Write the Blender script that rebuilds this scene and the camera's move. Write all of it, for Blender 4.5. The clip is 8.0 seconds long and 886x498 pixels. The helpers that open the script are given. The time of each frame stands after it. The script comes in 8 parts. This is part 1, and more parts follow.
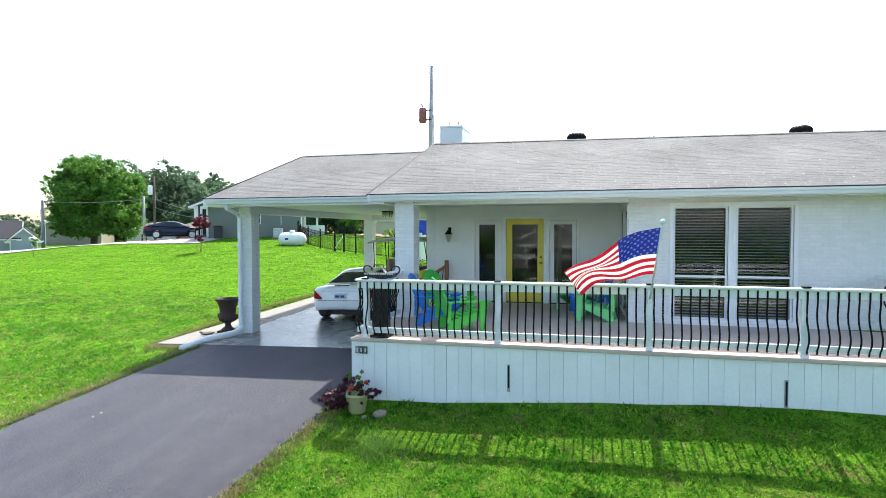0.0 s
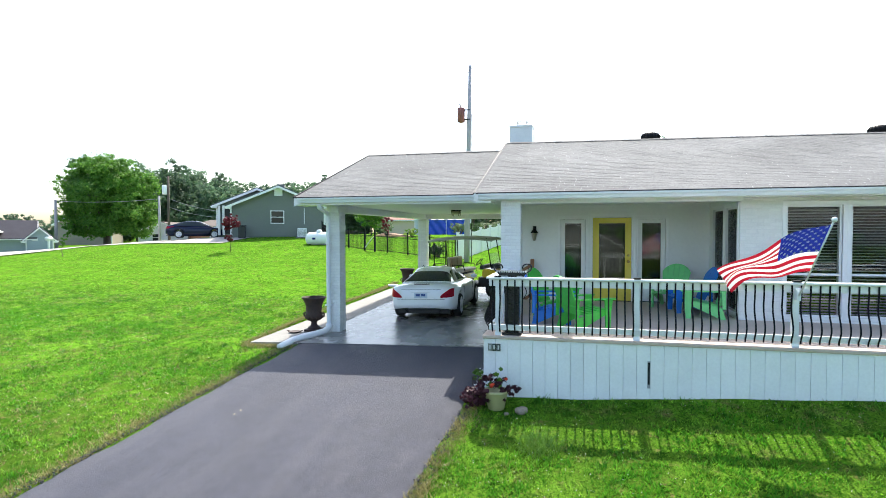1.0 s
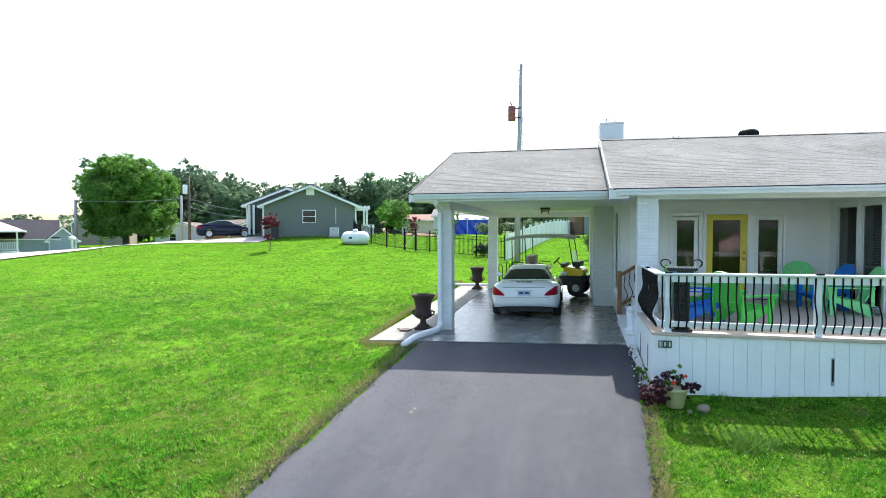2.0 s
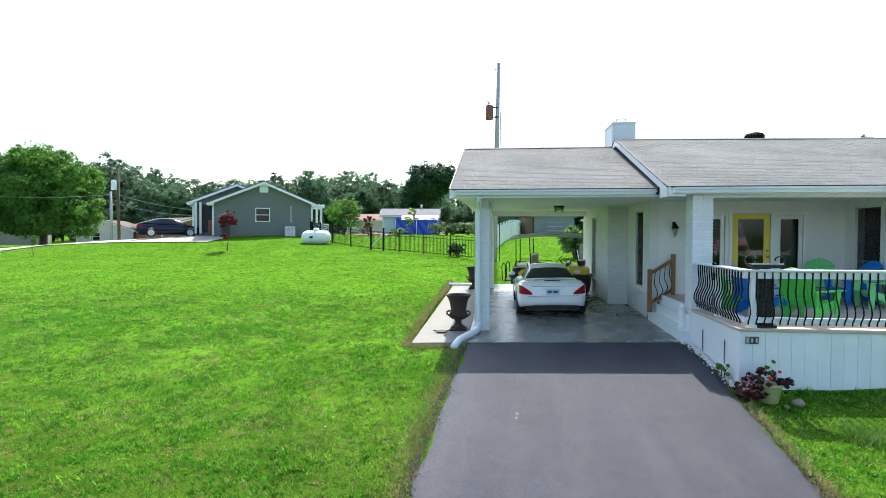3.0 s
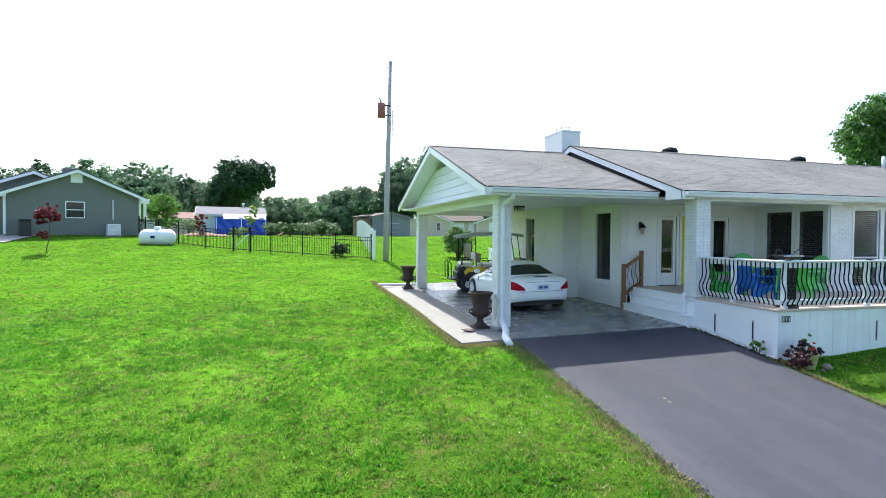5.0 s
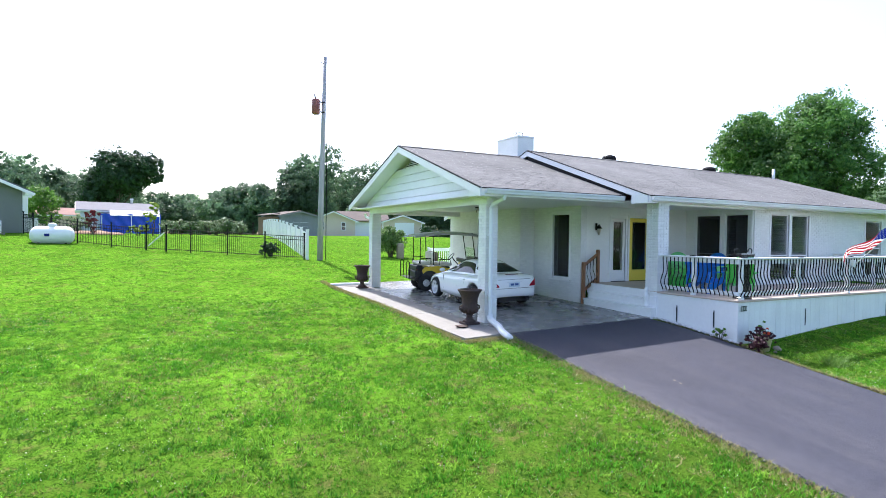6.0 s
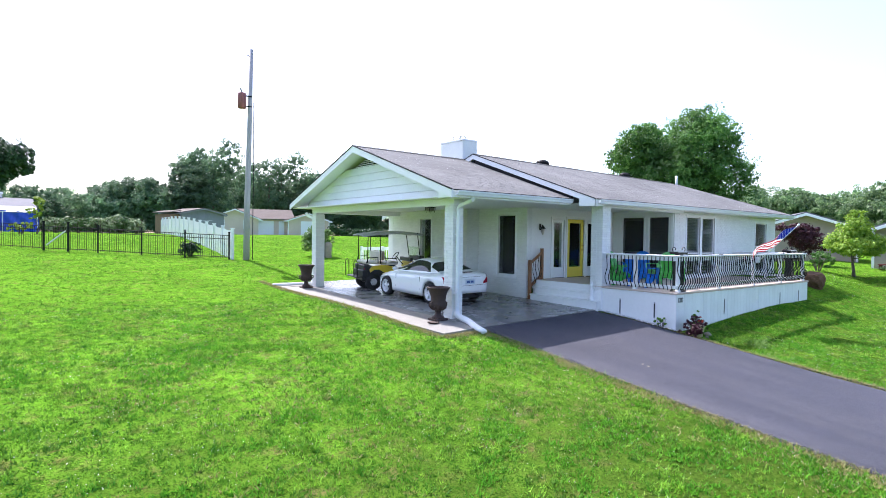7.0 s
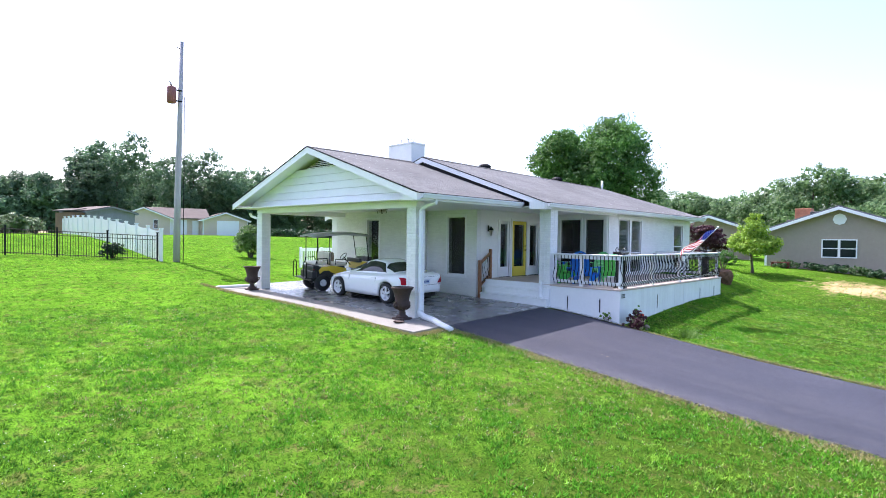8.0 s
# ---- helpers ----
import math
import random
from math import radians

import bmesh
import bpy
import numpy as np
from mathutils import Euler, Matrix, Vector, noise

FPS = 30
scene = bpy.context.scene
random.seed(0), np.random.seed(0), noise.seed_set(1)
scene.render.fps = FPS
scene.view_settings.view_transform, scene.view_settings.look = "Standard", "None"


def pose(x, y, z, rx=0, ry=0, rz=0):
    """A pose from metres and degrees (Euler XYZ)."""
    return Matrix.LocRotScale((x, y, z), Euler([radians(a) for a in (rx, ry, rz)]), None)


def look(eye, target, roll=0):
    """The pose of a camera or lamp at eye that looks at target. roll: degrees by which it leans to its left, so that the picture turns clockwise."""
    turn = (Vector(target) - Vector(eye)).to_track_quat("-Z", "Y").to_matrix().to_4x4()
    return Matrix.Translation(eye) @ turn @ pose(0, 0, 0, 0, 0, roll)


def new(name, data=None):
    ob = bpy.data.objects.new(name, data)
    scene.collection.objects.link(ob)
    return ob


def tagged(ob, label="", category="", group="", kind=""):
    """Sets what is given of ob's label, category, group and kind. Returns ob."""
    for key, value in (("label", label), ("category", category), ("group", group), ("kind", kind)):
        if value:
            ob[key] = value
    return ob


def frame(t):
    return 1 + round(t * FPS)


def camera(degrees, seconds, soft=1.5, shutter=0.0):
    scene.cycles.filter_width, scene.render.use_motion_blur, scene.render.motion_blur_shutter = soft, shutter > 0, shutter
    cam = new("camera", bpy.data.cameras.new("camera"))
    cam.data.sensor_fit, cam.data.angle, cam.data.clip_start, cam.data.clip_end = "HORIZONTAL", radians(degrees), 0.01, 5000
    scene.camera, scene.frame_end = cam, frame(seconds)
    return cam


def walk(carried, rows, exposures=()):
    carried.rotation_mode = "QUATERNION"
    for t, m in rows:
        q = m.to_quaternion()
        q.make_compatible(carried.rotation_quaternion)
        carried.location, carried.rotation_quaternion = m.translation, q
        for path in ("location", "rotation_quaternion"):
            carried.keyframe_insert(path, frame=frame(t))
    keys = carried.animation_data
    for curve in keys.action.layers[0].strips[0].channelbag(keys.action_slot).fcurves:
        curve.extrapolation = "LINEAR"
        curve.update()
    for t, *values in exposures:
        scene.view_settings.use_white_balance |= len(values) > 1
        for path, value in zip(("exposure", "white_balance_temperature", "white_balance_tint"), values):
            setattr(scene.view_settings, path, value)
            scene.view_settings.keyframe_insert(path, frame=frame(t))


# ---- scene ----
cam = camera(77.2, 8.0, soft=0.9)
PATH = [
    (0, (0.033, 0.021, 3.241), (-0.447, 1.961, 3.177), -0.1),
    (0.5, (-0.968, -0.295, 3.242), (-1.438, 1.648, 3.178), -0.1),
    (1, (-2.122, -0.567, 3.214), (-2.589, 1.377, 3.15), -0.1),
    (1.5, (-3.462, -0.836, 3.157), (-3.928, 1.108, 3.096), -0.1),
    (2, (-4.853, -1.071, 3.131), (-5.314, 0.874, 3.069), -0.1),
    (2.2, (-5.365, -1.013, 3.123), (-5.791, 0.94, 3.061), -0.0),
    (3.3, (-8.357, -1.008, 3.009), (-8.452, 0.989, 2.953), 0.2),
    (3.5, (-8.951, -0.986, 2.981), (-8.96, 1.013, 2.928), 0.3),
    (4, (-10.305, -0.787, 2.944), (-10.121, 1.204, 2.891), 0.3),
    (4.5, (-11.628, -0.511, 2.92), (-11.263, 1.454, 2.869), 0.4),
    (4.7, (-12.143, -0.393, 2.923), (-11.704, 1.557, 2.872), 0.4),
    (5.8, (-14.793, 0.301, 2.819), (-13.959, 2.118, 2.778), 0.6),
    (6, (-15.252, 0.384, 2.858), (-14.338, 2.162, 2.814), 0.7),
    (6.5, (-16.224, 0.693, 2.854), (-15.142, 2.374, 2.81), 0.7),
    (7, (-17.038, 0.936, 2.85), (-15.81, 2.514, 2.807), 0.8),
    (7.5, (-17.717, 1.204, 2.837), (-16.357, 2.669, 2.798), 0.8),
    (8, (-18.251, 1.411, 2.87), (-16.799, 2.785, 2.831), 0.8),
]
walk(cam, [(t, look(eye, target, roll)) for t, eye, target, roll in PATH],
     ((0.0, 1.5, 6450, 9), (1.5, 1.53, 6400, 8), (2.2, 1.47, 6350, 7), (3.3, 1.25, 6250, 6), (4.5, 1.3, 6200, 7), (5.8, 1.43, 6050, 16), (7.0, 1.5, 6000, 21), (8.0, 1.52, 6000, 24)))


# ---- sky, sun, exposure ----
SUN_ELEV, SUN_AZ = radians(54), radians(0.5)        # azimuth from +y towards +x
scene.view_settings.exposure = 1.6
world = bpy.data.worlds.new("sky")
scene.world = world
world.use_nodes = True
wn = world.node_tree.nodes
sky = wn.new("ShaderNodeTexSky")
sky.sky_type = "NISHITA"
sky.sun_disc = False
sky.sun_elevation, sky.sun_rotation = SUN_ELEV, SUN_AZ
sky.air_density, sky.dust_density, sky.ozone_density = 1.0, 2.5, 1.0
wn["Background"].inputs["Strength"].default_value = 0.143
world.node_tree.links.new(sky.outputs["Color"], wn["Background"].inputs["Color"])
sun_data = bpy.data.lights.new("sun", "SUN")
sun_data.energy, sun_data.angle, sun_data.color = 3.5, radians(0.6), (1.0, 0.95, 0.86)
sun = new("sun", sun_data)
to_sun = Vector((math.sin(SUN_AZ) * math.cos(SUN_ELEV), math.cos(SUN_AZ) * math.cos(SUN_ELEV), math.sin(SUN_ELEV)))
sun.matrix_world = look(to_sun * 60, (0, 0, 0))

# ---- materials ----


def mat(name, col, rough=0.6, metal=0.0, var=0.12, scales=(0.9, 12.0), bump=0.1, bscale=60.0, rnd=0.0, spec=0.5, coat=0.0, tint=None, isl=0.0, stretch=None):
    """A painted or natural surface: two scales of tone, fine relief, optional shade by piece."""
    m = bpy.data.materials.new(name)
    m.use_nodes = True
    n, l = m.node_tree.nodes, m.node_tree.links
    p = n["Principled BSDF"]
    geo = n.new("ShaderNodeNewGeometry")
    vec = geo.outputs["Position"]
    if stretch:
        mp = n.new("ShaderNodeMapping")
        mp.inputs["Scale"].default_value = stretch
        l.new(vec, mp.inputs["Vector"])
        vec = mp.outputs["Vector"]
    fac = []
    for s, d in zip(scales, (4, 6)):
        t = n.new("ShaderNodeTexNoise")
        t.inputs["Scale"].default_value, t.inputs["Detail"].default_value, t.inputs["Roughness"].default_value = s, d, 0.62
        l.new(vec, t.inputs["Vector"])
        fac.append(t.outputs["Fac"])
    add = n.new("ShaderNodeMath")
    add.operation = "ADD"
    l.new(fac[0], add.inputs[0]), l.new(fac[1], add.inputs[1])
    mr = n.new("ShaderNodeMapRange")
    mr.inputs["From Min"].default_value, mr.inputs["From Max"].default_value = 0.68, 1.32
    l.new(add.outputs[0], mr.inputs["Value"])
    mix = n.new("ShaderNodeMix")
    mix.data_type = "RGBA"
    lo = [c * (1 - var) for c in col]
    hi = [min(c * (1 + var), 1.0) for c in (tint or col)]
    mix.inputs["A"].default_value, mix.inputs["B"].default_value = (*lo, 1), (*hi, 1)
    l.new(mr.outputs["Result"], mix.inputs["Factor"])
    out = mix.outputs["Result"]
    for amount, node, sock in ((rnd, "ShaderNodeObjectInfo", "Random"), (isl, "ShaderNodeNewGeometry", "Random Per Island")):
        if amount:
            oi = n.new(node)
            r2 = n.new("ShaderNodeMapRange")
            r2.inputs["To Min"].default_value, r2.inputs["To Max"].default_value = 1 - amount, 1 + amount
            l.new(oi.outputs[sock], r2.inputs["Value"])
            hs = n.new("ShaderNodeHueSaturation")
            l.new(r2.outputs["Result"], hs.inputs["Value"]), l.new(out, hs.inputs["Color"])
            out = hs.outputs["Color"]
    l.new(out, p.inputs["Base Color"])
    rr = n.new("ShaderNodeMapRange")
    rr.inputs["To Min"].default_value, rr.inputs["To Max"].default_value = max(rough - 0.08, 0.02), min(rough + 0.08, 1)
    l.new(fac[1], rr.inputs["Value"]), l.new(rr.outputs["Result"], p.inputs["Roughness"])
    p.inputs["Metallic"].default_value, p.inputs["Specular IOR Level"].default_value = metal, spec
    p.inputs["Coat Weight"].default_value, p.inputs["Coat Roughness"].default_value = coat, 0.04
    if bump:
        t = n.new("ShaderNodeTexNoise")
        t.inputs["Scale"].default_value, t.inputs["Detail"].default_value = bscale, 5
        l.new(vec, t.inputs["Vector"])
        b = n.new("ShaderNodeBump")
        b.inputs["Strength"].default_value, b.inputs["Distance"].default_value = bump, 0.02
        l.new(t.outputs["Fac"], b.inputs["Height"]), l.new(b.outputs["Normal"], p.inputs["Normal"])
    return m


def glass_mat(name, tint=(0.9, 0.95, 0.95), rough=0.02):
    m = bpy.data.materials.new(name)
    m.use_nodes = True
    p = m.node_tree.nodes["Principled BSDF"]
    p.inputs["Base Color"].default_value = (*tint, 1)
    p.inputs["Transmission Weight"].default_value, p.inputs["Roughness"].default_value, p.inputs["IOR"].default_value = 1.0, rough, 1.45
    return m


def leaf_mat(name, col, col2, rnd=0.25, slow=0.0, scale=0.12):
    """Leaves: shade by leaf, some light let through. slow: how far the tone drifts from bough to bough and tree to tree."""
    m = bpy.data.materials.new(name)
    m.use_nodes = True
    n, l = m.node_tree.nodes, m.node_tree.links
    p = n["Principled BSDF"]
    g = n.new("ShaderNodeNewGeometry")
    mix = n.new("ShaderNodeMix")
    mix.data_type = "RGBA"
    mix.inputs["A"].default_value, mix.inputs["B"].default_value = (*col, 1), (*col2, 1)
    l.new(g.outputs["Random Per Island"], mix.inputs["Factor"])
    out = mix.outputs["Result"]
    if slow:
        t = n.new("ShaderNodeTexNoise")
        t.inputs["Scale"].default_value, t.inputs["Detail"].default_value = scale, 3
        l.new(g.outputs["Position"], t.inputs["Vector"])
        r = n.new("ShaderNodeMapRange")
        r.inputs["From Min"].default_value, r.inputs["From Max"].default_value = 0.32, 0.68
        r.inputs["To Min"].default_value, r.inputs["To Max"].default_value = 1 - slow, 1 + slow
        l.new(t.outputs["Fac"], r.inputs["Value"])
        hs = n.new("ShaderNodeHueSaturation")
        l.new(r.outputs["Result"], hs.inputs["Value"]), l.new(out, hs.inputs["Color"])
        out = hs.outputs["Color"]
    l.new(out, p.inputs["Base Color"])
    p.inputs["Roughness"].default_value, p.inputs["Specular IOR Level"].default_value = 0.55, 0.35
    tr = n.new("ShaderNodeBsdfTranslucent")
    l.new(out, tr.inputs["Color"])
    ms = n.new("ShaderNodeMixShader")
    ms.inputs["Fac"].default_value = rnd
    l.new(p.outputs[0], ms.inputs[1]), l.new(tr.outputs[0], ms.inputs[2])
    l.new(ms.outputs[0], n["Material Output"].inputs["Surface"])
    return m


BARE_X, BARE_Y = 13.4, 4.9


def lawn_mat():
    m = mat("lawn", (0.076, 0.203, 0.012), 1.0, var=0.25, scales=(0.6, 4.0), bump=0.6, bscale=45, spec=0.0, tint=(0.124, 0.283, 0.018))
    n, l = m.node_tree.nodes, m.node_tree.links
    p = n["Principled BSDF"]
    src = p.inputs["Base Color"].links[0].from_socket
    geo = n.new("ShaderNodeNewGeometry")

    def patch(scale, lo, hi, col, src, detail=5):
        t = n.new("ShaderNodeTexNoise")
        t.inputs["Scale"].default_value, t.inputs["Detail"].default_value, t.inputs["Roughness"].default_value = scale, detail, 0.7
        l.new(geo.outputs["Position"], t.inputs["Vector"])
        r = n.new("ShaderNodeMapRange")
        r.inputs["From Min"].default_value, r.inputs["From Max"].default_value = lo, hi
        l.new(t.outputs["Fac"], r.inputs["Value"])
        x = n.new("ShaderNodeMix")
        x.data_type = "RGBA"
        l.new(r.outputs["Result"], x.inputs["Factor"]), l.new(src, x.inputs["A"])
        x.inputs["B"].default_value = (*col, 1)
        return x.outputs["Result"]

        src = patch(1.0, 0.49, 0.62, (0.16, 0.27, 0.024), src, 9)
    src = patch(2.3, 0.55, 0.72, (0.2, 0.17, 0.06), src, 9)
    src = patch(5.5, 0.57, 0.68, (0.10, 0.075, 0.03), src, 9)
    # the thinner front lawn, where dark soil and roots show between the tufts
    sep = n.new("ShaderNodeSeparateXYZ")
    l.new(geo.outputs["Position"], sep.inputs[0])
    drift = n.new("ShaderNodeTexNoise")
    drift.inputs["Scale"].default_value, drift.inputs["Detail"].default_value, drift.inputs["Roughness"].default_value = 0.7, 8, 0.7
    l.new(geo.outputs["Position"], drift.inputs["Vector"])
    front = n.new("ShaderNodeMath")
    front.operation = "MULTIPLY_ADD"
    front.inputs[1].default_value = 9.0
    l.new(drift.outputs["Fac"], front.inputs[0]), l.new(sep.outputs["Y"], front.inputs[2])
    how = n.new("ShaderNodeMapRange")
    how.inputs["From Min"].default_value, how.inputs["From Max"].default_value, how.inputs["To Max"].default_value = 15.5, 8.5, 0.88
    l.new(front.outputs[0], how.inputs["Value"])
    soil = n.new("ShaderNodeMix")
    soil.data_type = "RGBA"
    soil.inputs["B"].default_value = (0.046, 0.074, 0.011, 1)
    l.new(how.outputs["Result"], soil.inputs["Factor"]), l.new(src, soil.inputs["A"])
    src = patch(3.2, 0.56, 0.7, (0.15, 0.115, 0.048), soil.outputs["Result"], 9)
    src = patch(4.4, 0.53, 0.62, (0.024, 0.075, 0.005), src, 8)
    src = patch(34.0, 0.48, 0.62, (0.014, 0.04, 0.004), src)
    # a worn patch of bare clay
    dist = n.new("ShaderNodeVectorMath")
    dist.operation = "DISTANCE"
    dist.inputs[1].default_value = (BARE_X, BARE_Y, 0.8)
    l.new(geo.outputs["Position"], dist.inputs[0])
    wob = n.new("ShaderNodeTexNoise")
    wob.inputs["Scale"].default_value, wob.inputs["Detail"].default_value, wob.inputs["Roughness"].default_value = 0.8, 10, 0.75
    l.new(geo.outputs["Position"], wob.inputs["Vector"])
    ad = n.new("ShaderNodeMath")
    ad.operation = "MULTIPLY_ADD"
    ad.inputs[1].default_value = 11.0
    l.new(wob.outputs["Fac"], ad.inputs[0]), l.new(dist.outputs["Value"], ad.inputs[2])
    mr = n.new("ShaderNodeMapRange")
    mr.inputs["From Min"].default_value, mr.inputs["From Max"].default_value = 7.6, 5.9
    l.new(ad.outputs[0], mr.inputs["Value"])
    x = n.new("ShaderNodeMix")
    x.data_type = "RGBA"
    l.new(mr.outputs["Result"], x.inputs["Factor"]), l.new(src, x.inputs["A"])
    x.inputs["B"].default_value = (0.42, 0.30, 0.16, 1)
    src = x.outputs["Result"]
    l.new(src, p.inputs["Base Color"])
    return m


def asphalt_mat():
    m = mat("asphalt", (0.029, 0.030, 0.044), 0.62, var=0.25, scales=(0.5, 6.0), bump=0.7, bscale=150, tint=(0.042, 0.043, 0.059), spec=0.3)
    n, l = m.node_tree.nodes, m.node_tree.links
    p = n["Principled BSDF"]
    src = p.inputs["Base Color"].links[0].from_socket
    geo = n.new("ShaderNodeNewGeometry")
    # faint scuffs along the wheel tracks, aggregate worn bare, sealer blotches
    for sc, stretch, lo, hi, amount, col in ((1.1, (1.0, 0.05, 1.0), 0.5, 0.74, 0.5, (0.082, 0.08, 0.09)), (60.0, (1.0, 1.0, 1.0), 0.58, 0.72, 0.8, (0.105, 0.103, 0.108)),
                                             (1.7, (1.0, 0.6, 1.0), 0.54, 0.7, 0.5, (0.062, 0.06, 0.07)), (12.0, (1.0, 1.0, 1.0), 0.56, 0.7, 0.75, (0.026, 0.026, 0.032))):
        mp = n.new("ShaderNodeMapping")
        mp.inputs["Scale"].default_value = stretch
        l.new(geo.outputs["Position"], mp.inputs["Vector"])
        t = n.new("ShaderNodeTexNoise")
        t.inputs["Scale"].default_value, t.inputs["Detail"].default_value, t.inputs["Roughness"].default_value = sc, 6, 0.62
        l.new(mp.outputs["Vector"], t.inputs["Vector"])
        r = n.new("ShaderNodeMapRange")
        r.inputs["From Min"].default_value, r.inputs["From Max"].default_value, r.inputs["To Max"].default_value = lo, hi, amount
        l.new(t.outputs["Fac"], r.inputs["Value"])
        x = n.new("ShaderNodeMix")
        x.data_type = "RGBA"
        x.inputs["B"].default_value = (*col, 1)
        l.new(r.outputs["Result"], x.inputs["Factor"]), l.new(src, x.inputs["A"])
        src = x.outputs["Result"]
    l.new(src, p.inputs["Base Color"])
    return m


LAWN, ASPHALT = lawn_mat(), asphalt_mat()
WHITE = mat("white_paint", (0.80, 0.81, 0.80), 0.5, var=0.04, bump=0.05)
WHITE_TRIM = mat("white_trim", (0.82, 0.83, 0.83), 0.4, var=0.03, bump=0.03)
WHITE_WOOD = mat("white_painted_wood", (0.80, 0.82, 0.82), 0.5, var=0.06, scales=(1.5, 25), bump=0.12, bscale=90, rnd=0.03)
BRICK = mat("painted_brick", (0.78, 0.79, 0.77), 0.6, var=0.06, scales=(2, 30), bump=0.35, bscale=70, isl=0.04, rnd=0.04)
MORTAR = mat("painted_mortar", (0.74, 0.75, 0.74), 0.8, var=0.08, bump=0.3)
ALU = mat("white_aluminium", (0.78, 0.81, 0.83), 0.3, var=0.03, bump=0.02, spec=0.6)
SHINGLE = mat("grey_shingle", (0.112, 0.113, 0.111), 0.9, var=0.24, scales=(0.4, 16), bump=0.35, bscale=160, isl=0.08, rnd=0.08, tint=(0.16, 0.161, 0.156), spec=0.2)
CONCRETE = mat("concrete", (0.175, 0.17, 0.16), 0.27, var=0.26, scales=(0.35, 1.4), bump=0, spec=0.4)
CONCRETE_LIGHT = mat("pale_concrete", (0.21, 0.2, 0.18), 0.8, var=0.16, scales=(0.7, 9), bump=0.2, bscale=120)
VENT_GREY = mat("vent_grey", (0.3, 0.31, 0.33), 0.6, var=0.1)
DECK = mat("deck_coating", (0.52, 0.42, 0.345), 0.6, var=0.12, scales=(0.8, 14), bump=0.12)
BLACK_METAL = mat("black_metal", (0.006, 0.006, 0.007), 0.55, var=0.3, bump=0.05, spec=0.2)
YELLOW_PAINT = mat("yellow_paint", (0.72, 0.58, 0.07), 0.4, var=0.05, bump=0.04)
STAIN_WOOD = mat("stained_wood", (0.24, 0.11, 0.045), 0.6, var=0.3, scales=(3, 30), bump=0.2, bscale=40, stretch=(1, 1, 0.15))
GLASS = glass_mat("window_glass")
SCREEN = bpy.data.materials.new("insect_screen")
SCREEN.use_nodes = True
sn, sl = SCREEN.node_tree.nodes, SCREEN.node_tree.links
sn["Principled BSDF"].inputs["Base Color"].default_value = (0.035, 0.038, 0.042, 1)
sn["Principled BSDF"].inputs["Roughness"].default_value = 0.8
mesh_holes, mesh_mix = sn.new("ShaderNodeBsdfTransparent"), sn.new("ShaderNodeMixShader")
mesh_mix.inputs["Fac"].default_value = 0.42
sl.new(mesh_holes.outputs[0], mesh_mix.inputs[1]), sl.new(sn["Principled BSDF"].outputs[0], mesh_mix.inputs[2])
sl.new(mesh_mix.outputs[0], sn["Material Output"].inputs["Surface"])
# near-black base colour stands in for the shade of unlit rooms
ROOM_SHADE = mat("room_shade", (0.018, 0.018, 0.018), 0.9, var=0.2, bump=0)
BLIND = mat("blind_slat", (0.5, 0.51, 0.5), 0.5, var=0.05, bump=0)
BRASS = mat("brass", (0.6, 0.42, 0.16), 0.25, metal=1.0, var=0.08, bump=0)
BARK = mat("bark", (0.10, 0.08, 0.06), 0.9, var=0.35, scales=(2, 20), bump=0.6, bscale=25, stretch=(1, 1, 0.3))
POLE_WOOD = mat("weathered_pole", (0.36, 0.34, 0.345), 0.85, var=0.2, scales=(2, 20), bump=0.3, stretch=(1, 1, 0.08))

# ---- mesh helpers ----


def cuboid(bm, x0, x1, y0, y1, z0, z1, bevel=0.0, m=None):
    r = bmesh.ops.create_cube(bm, size=1.0)
    vs = r["verts"]
    for v in vs:
        v.co = Vector((x0 + (v.co.x + 0.5) * (x1 - x0), y0 + (v.co.y + 0.5) * (y1 - y0), z0 + (v.co.z + 0.5) * (z1 - z0)))
    if bevel:
        es = list({e for v in vs for e in v.link_edges})
        r = bmesh.ops.bevel(bm, geom=es, offset=bevel, segments=1, affect="EDGES", profile=0.5)
        vs = list({v for f in r["faces"] for v in f.verts} | {v for v in vs if v.is_valid})
    if m is not None:
        bmesh.ops.transform(bm, matrix=m, verts=[v for v in vs if v.is_valid])
    return vs


def boxes(*dims, bevel=0.0):
    bm = bmesh.new()
    for d in dims:
        cuboid(bm, *d, bevel=bevel)
    return bm


def tube(bm, pts, r, seg=8, cap=True):
    """A round bar of radius r (or radii) along points."""
    pts = [Vector(p) for p in pts]
    rs = r if isinstance(r, (list, tuple)) else [r] * len(pts)
    rings, up = [], None
    for i, p in enumerate(pts):
        d = (pts[min(i + 1, len(pts) - 1)] - pts[max(i - 1, 0)]).normalized()
        if up is None:
            up = Vector((0, 0, 1)) if abs(d.z) < 0.9 else Vector((0, 1, 0))
        a = d.cross(up).normalized()
        up = a.cross(d).normalized()
        rings.append([bm.verts.new(p + (a * math.cos(k * math.tau / seg) + up * math.sin(k * math.tau / seg)) * rs[i]) for k in range(seg)])
    for q, w in zip(rings, rings[1:]):
        for k in range(seg):
            bm.faces.new((q[k], q[(k + 1) % seg], w[(k + 1) % seg], w[k]))
    if cap:
        bm.faces.new(rings[0][::-1])
        bm.faces.new(rings[-1])
    return bm


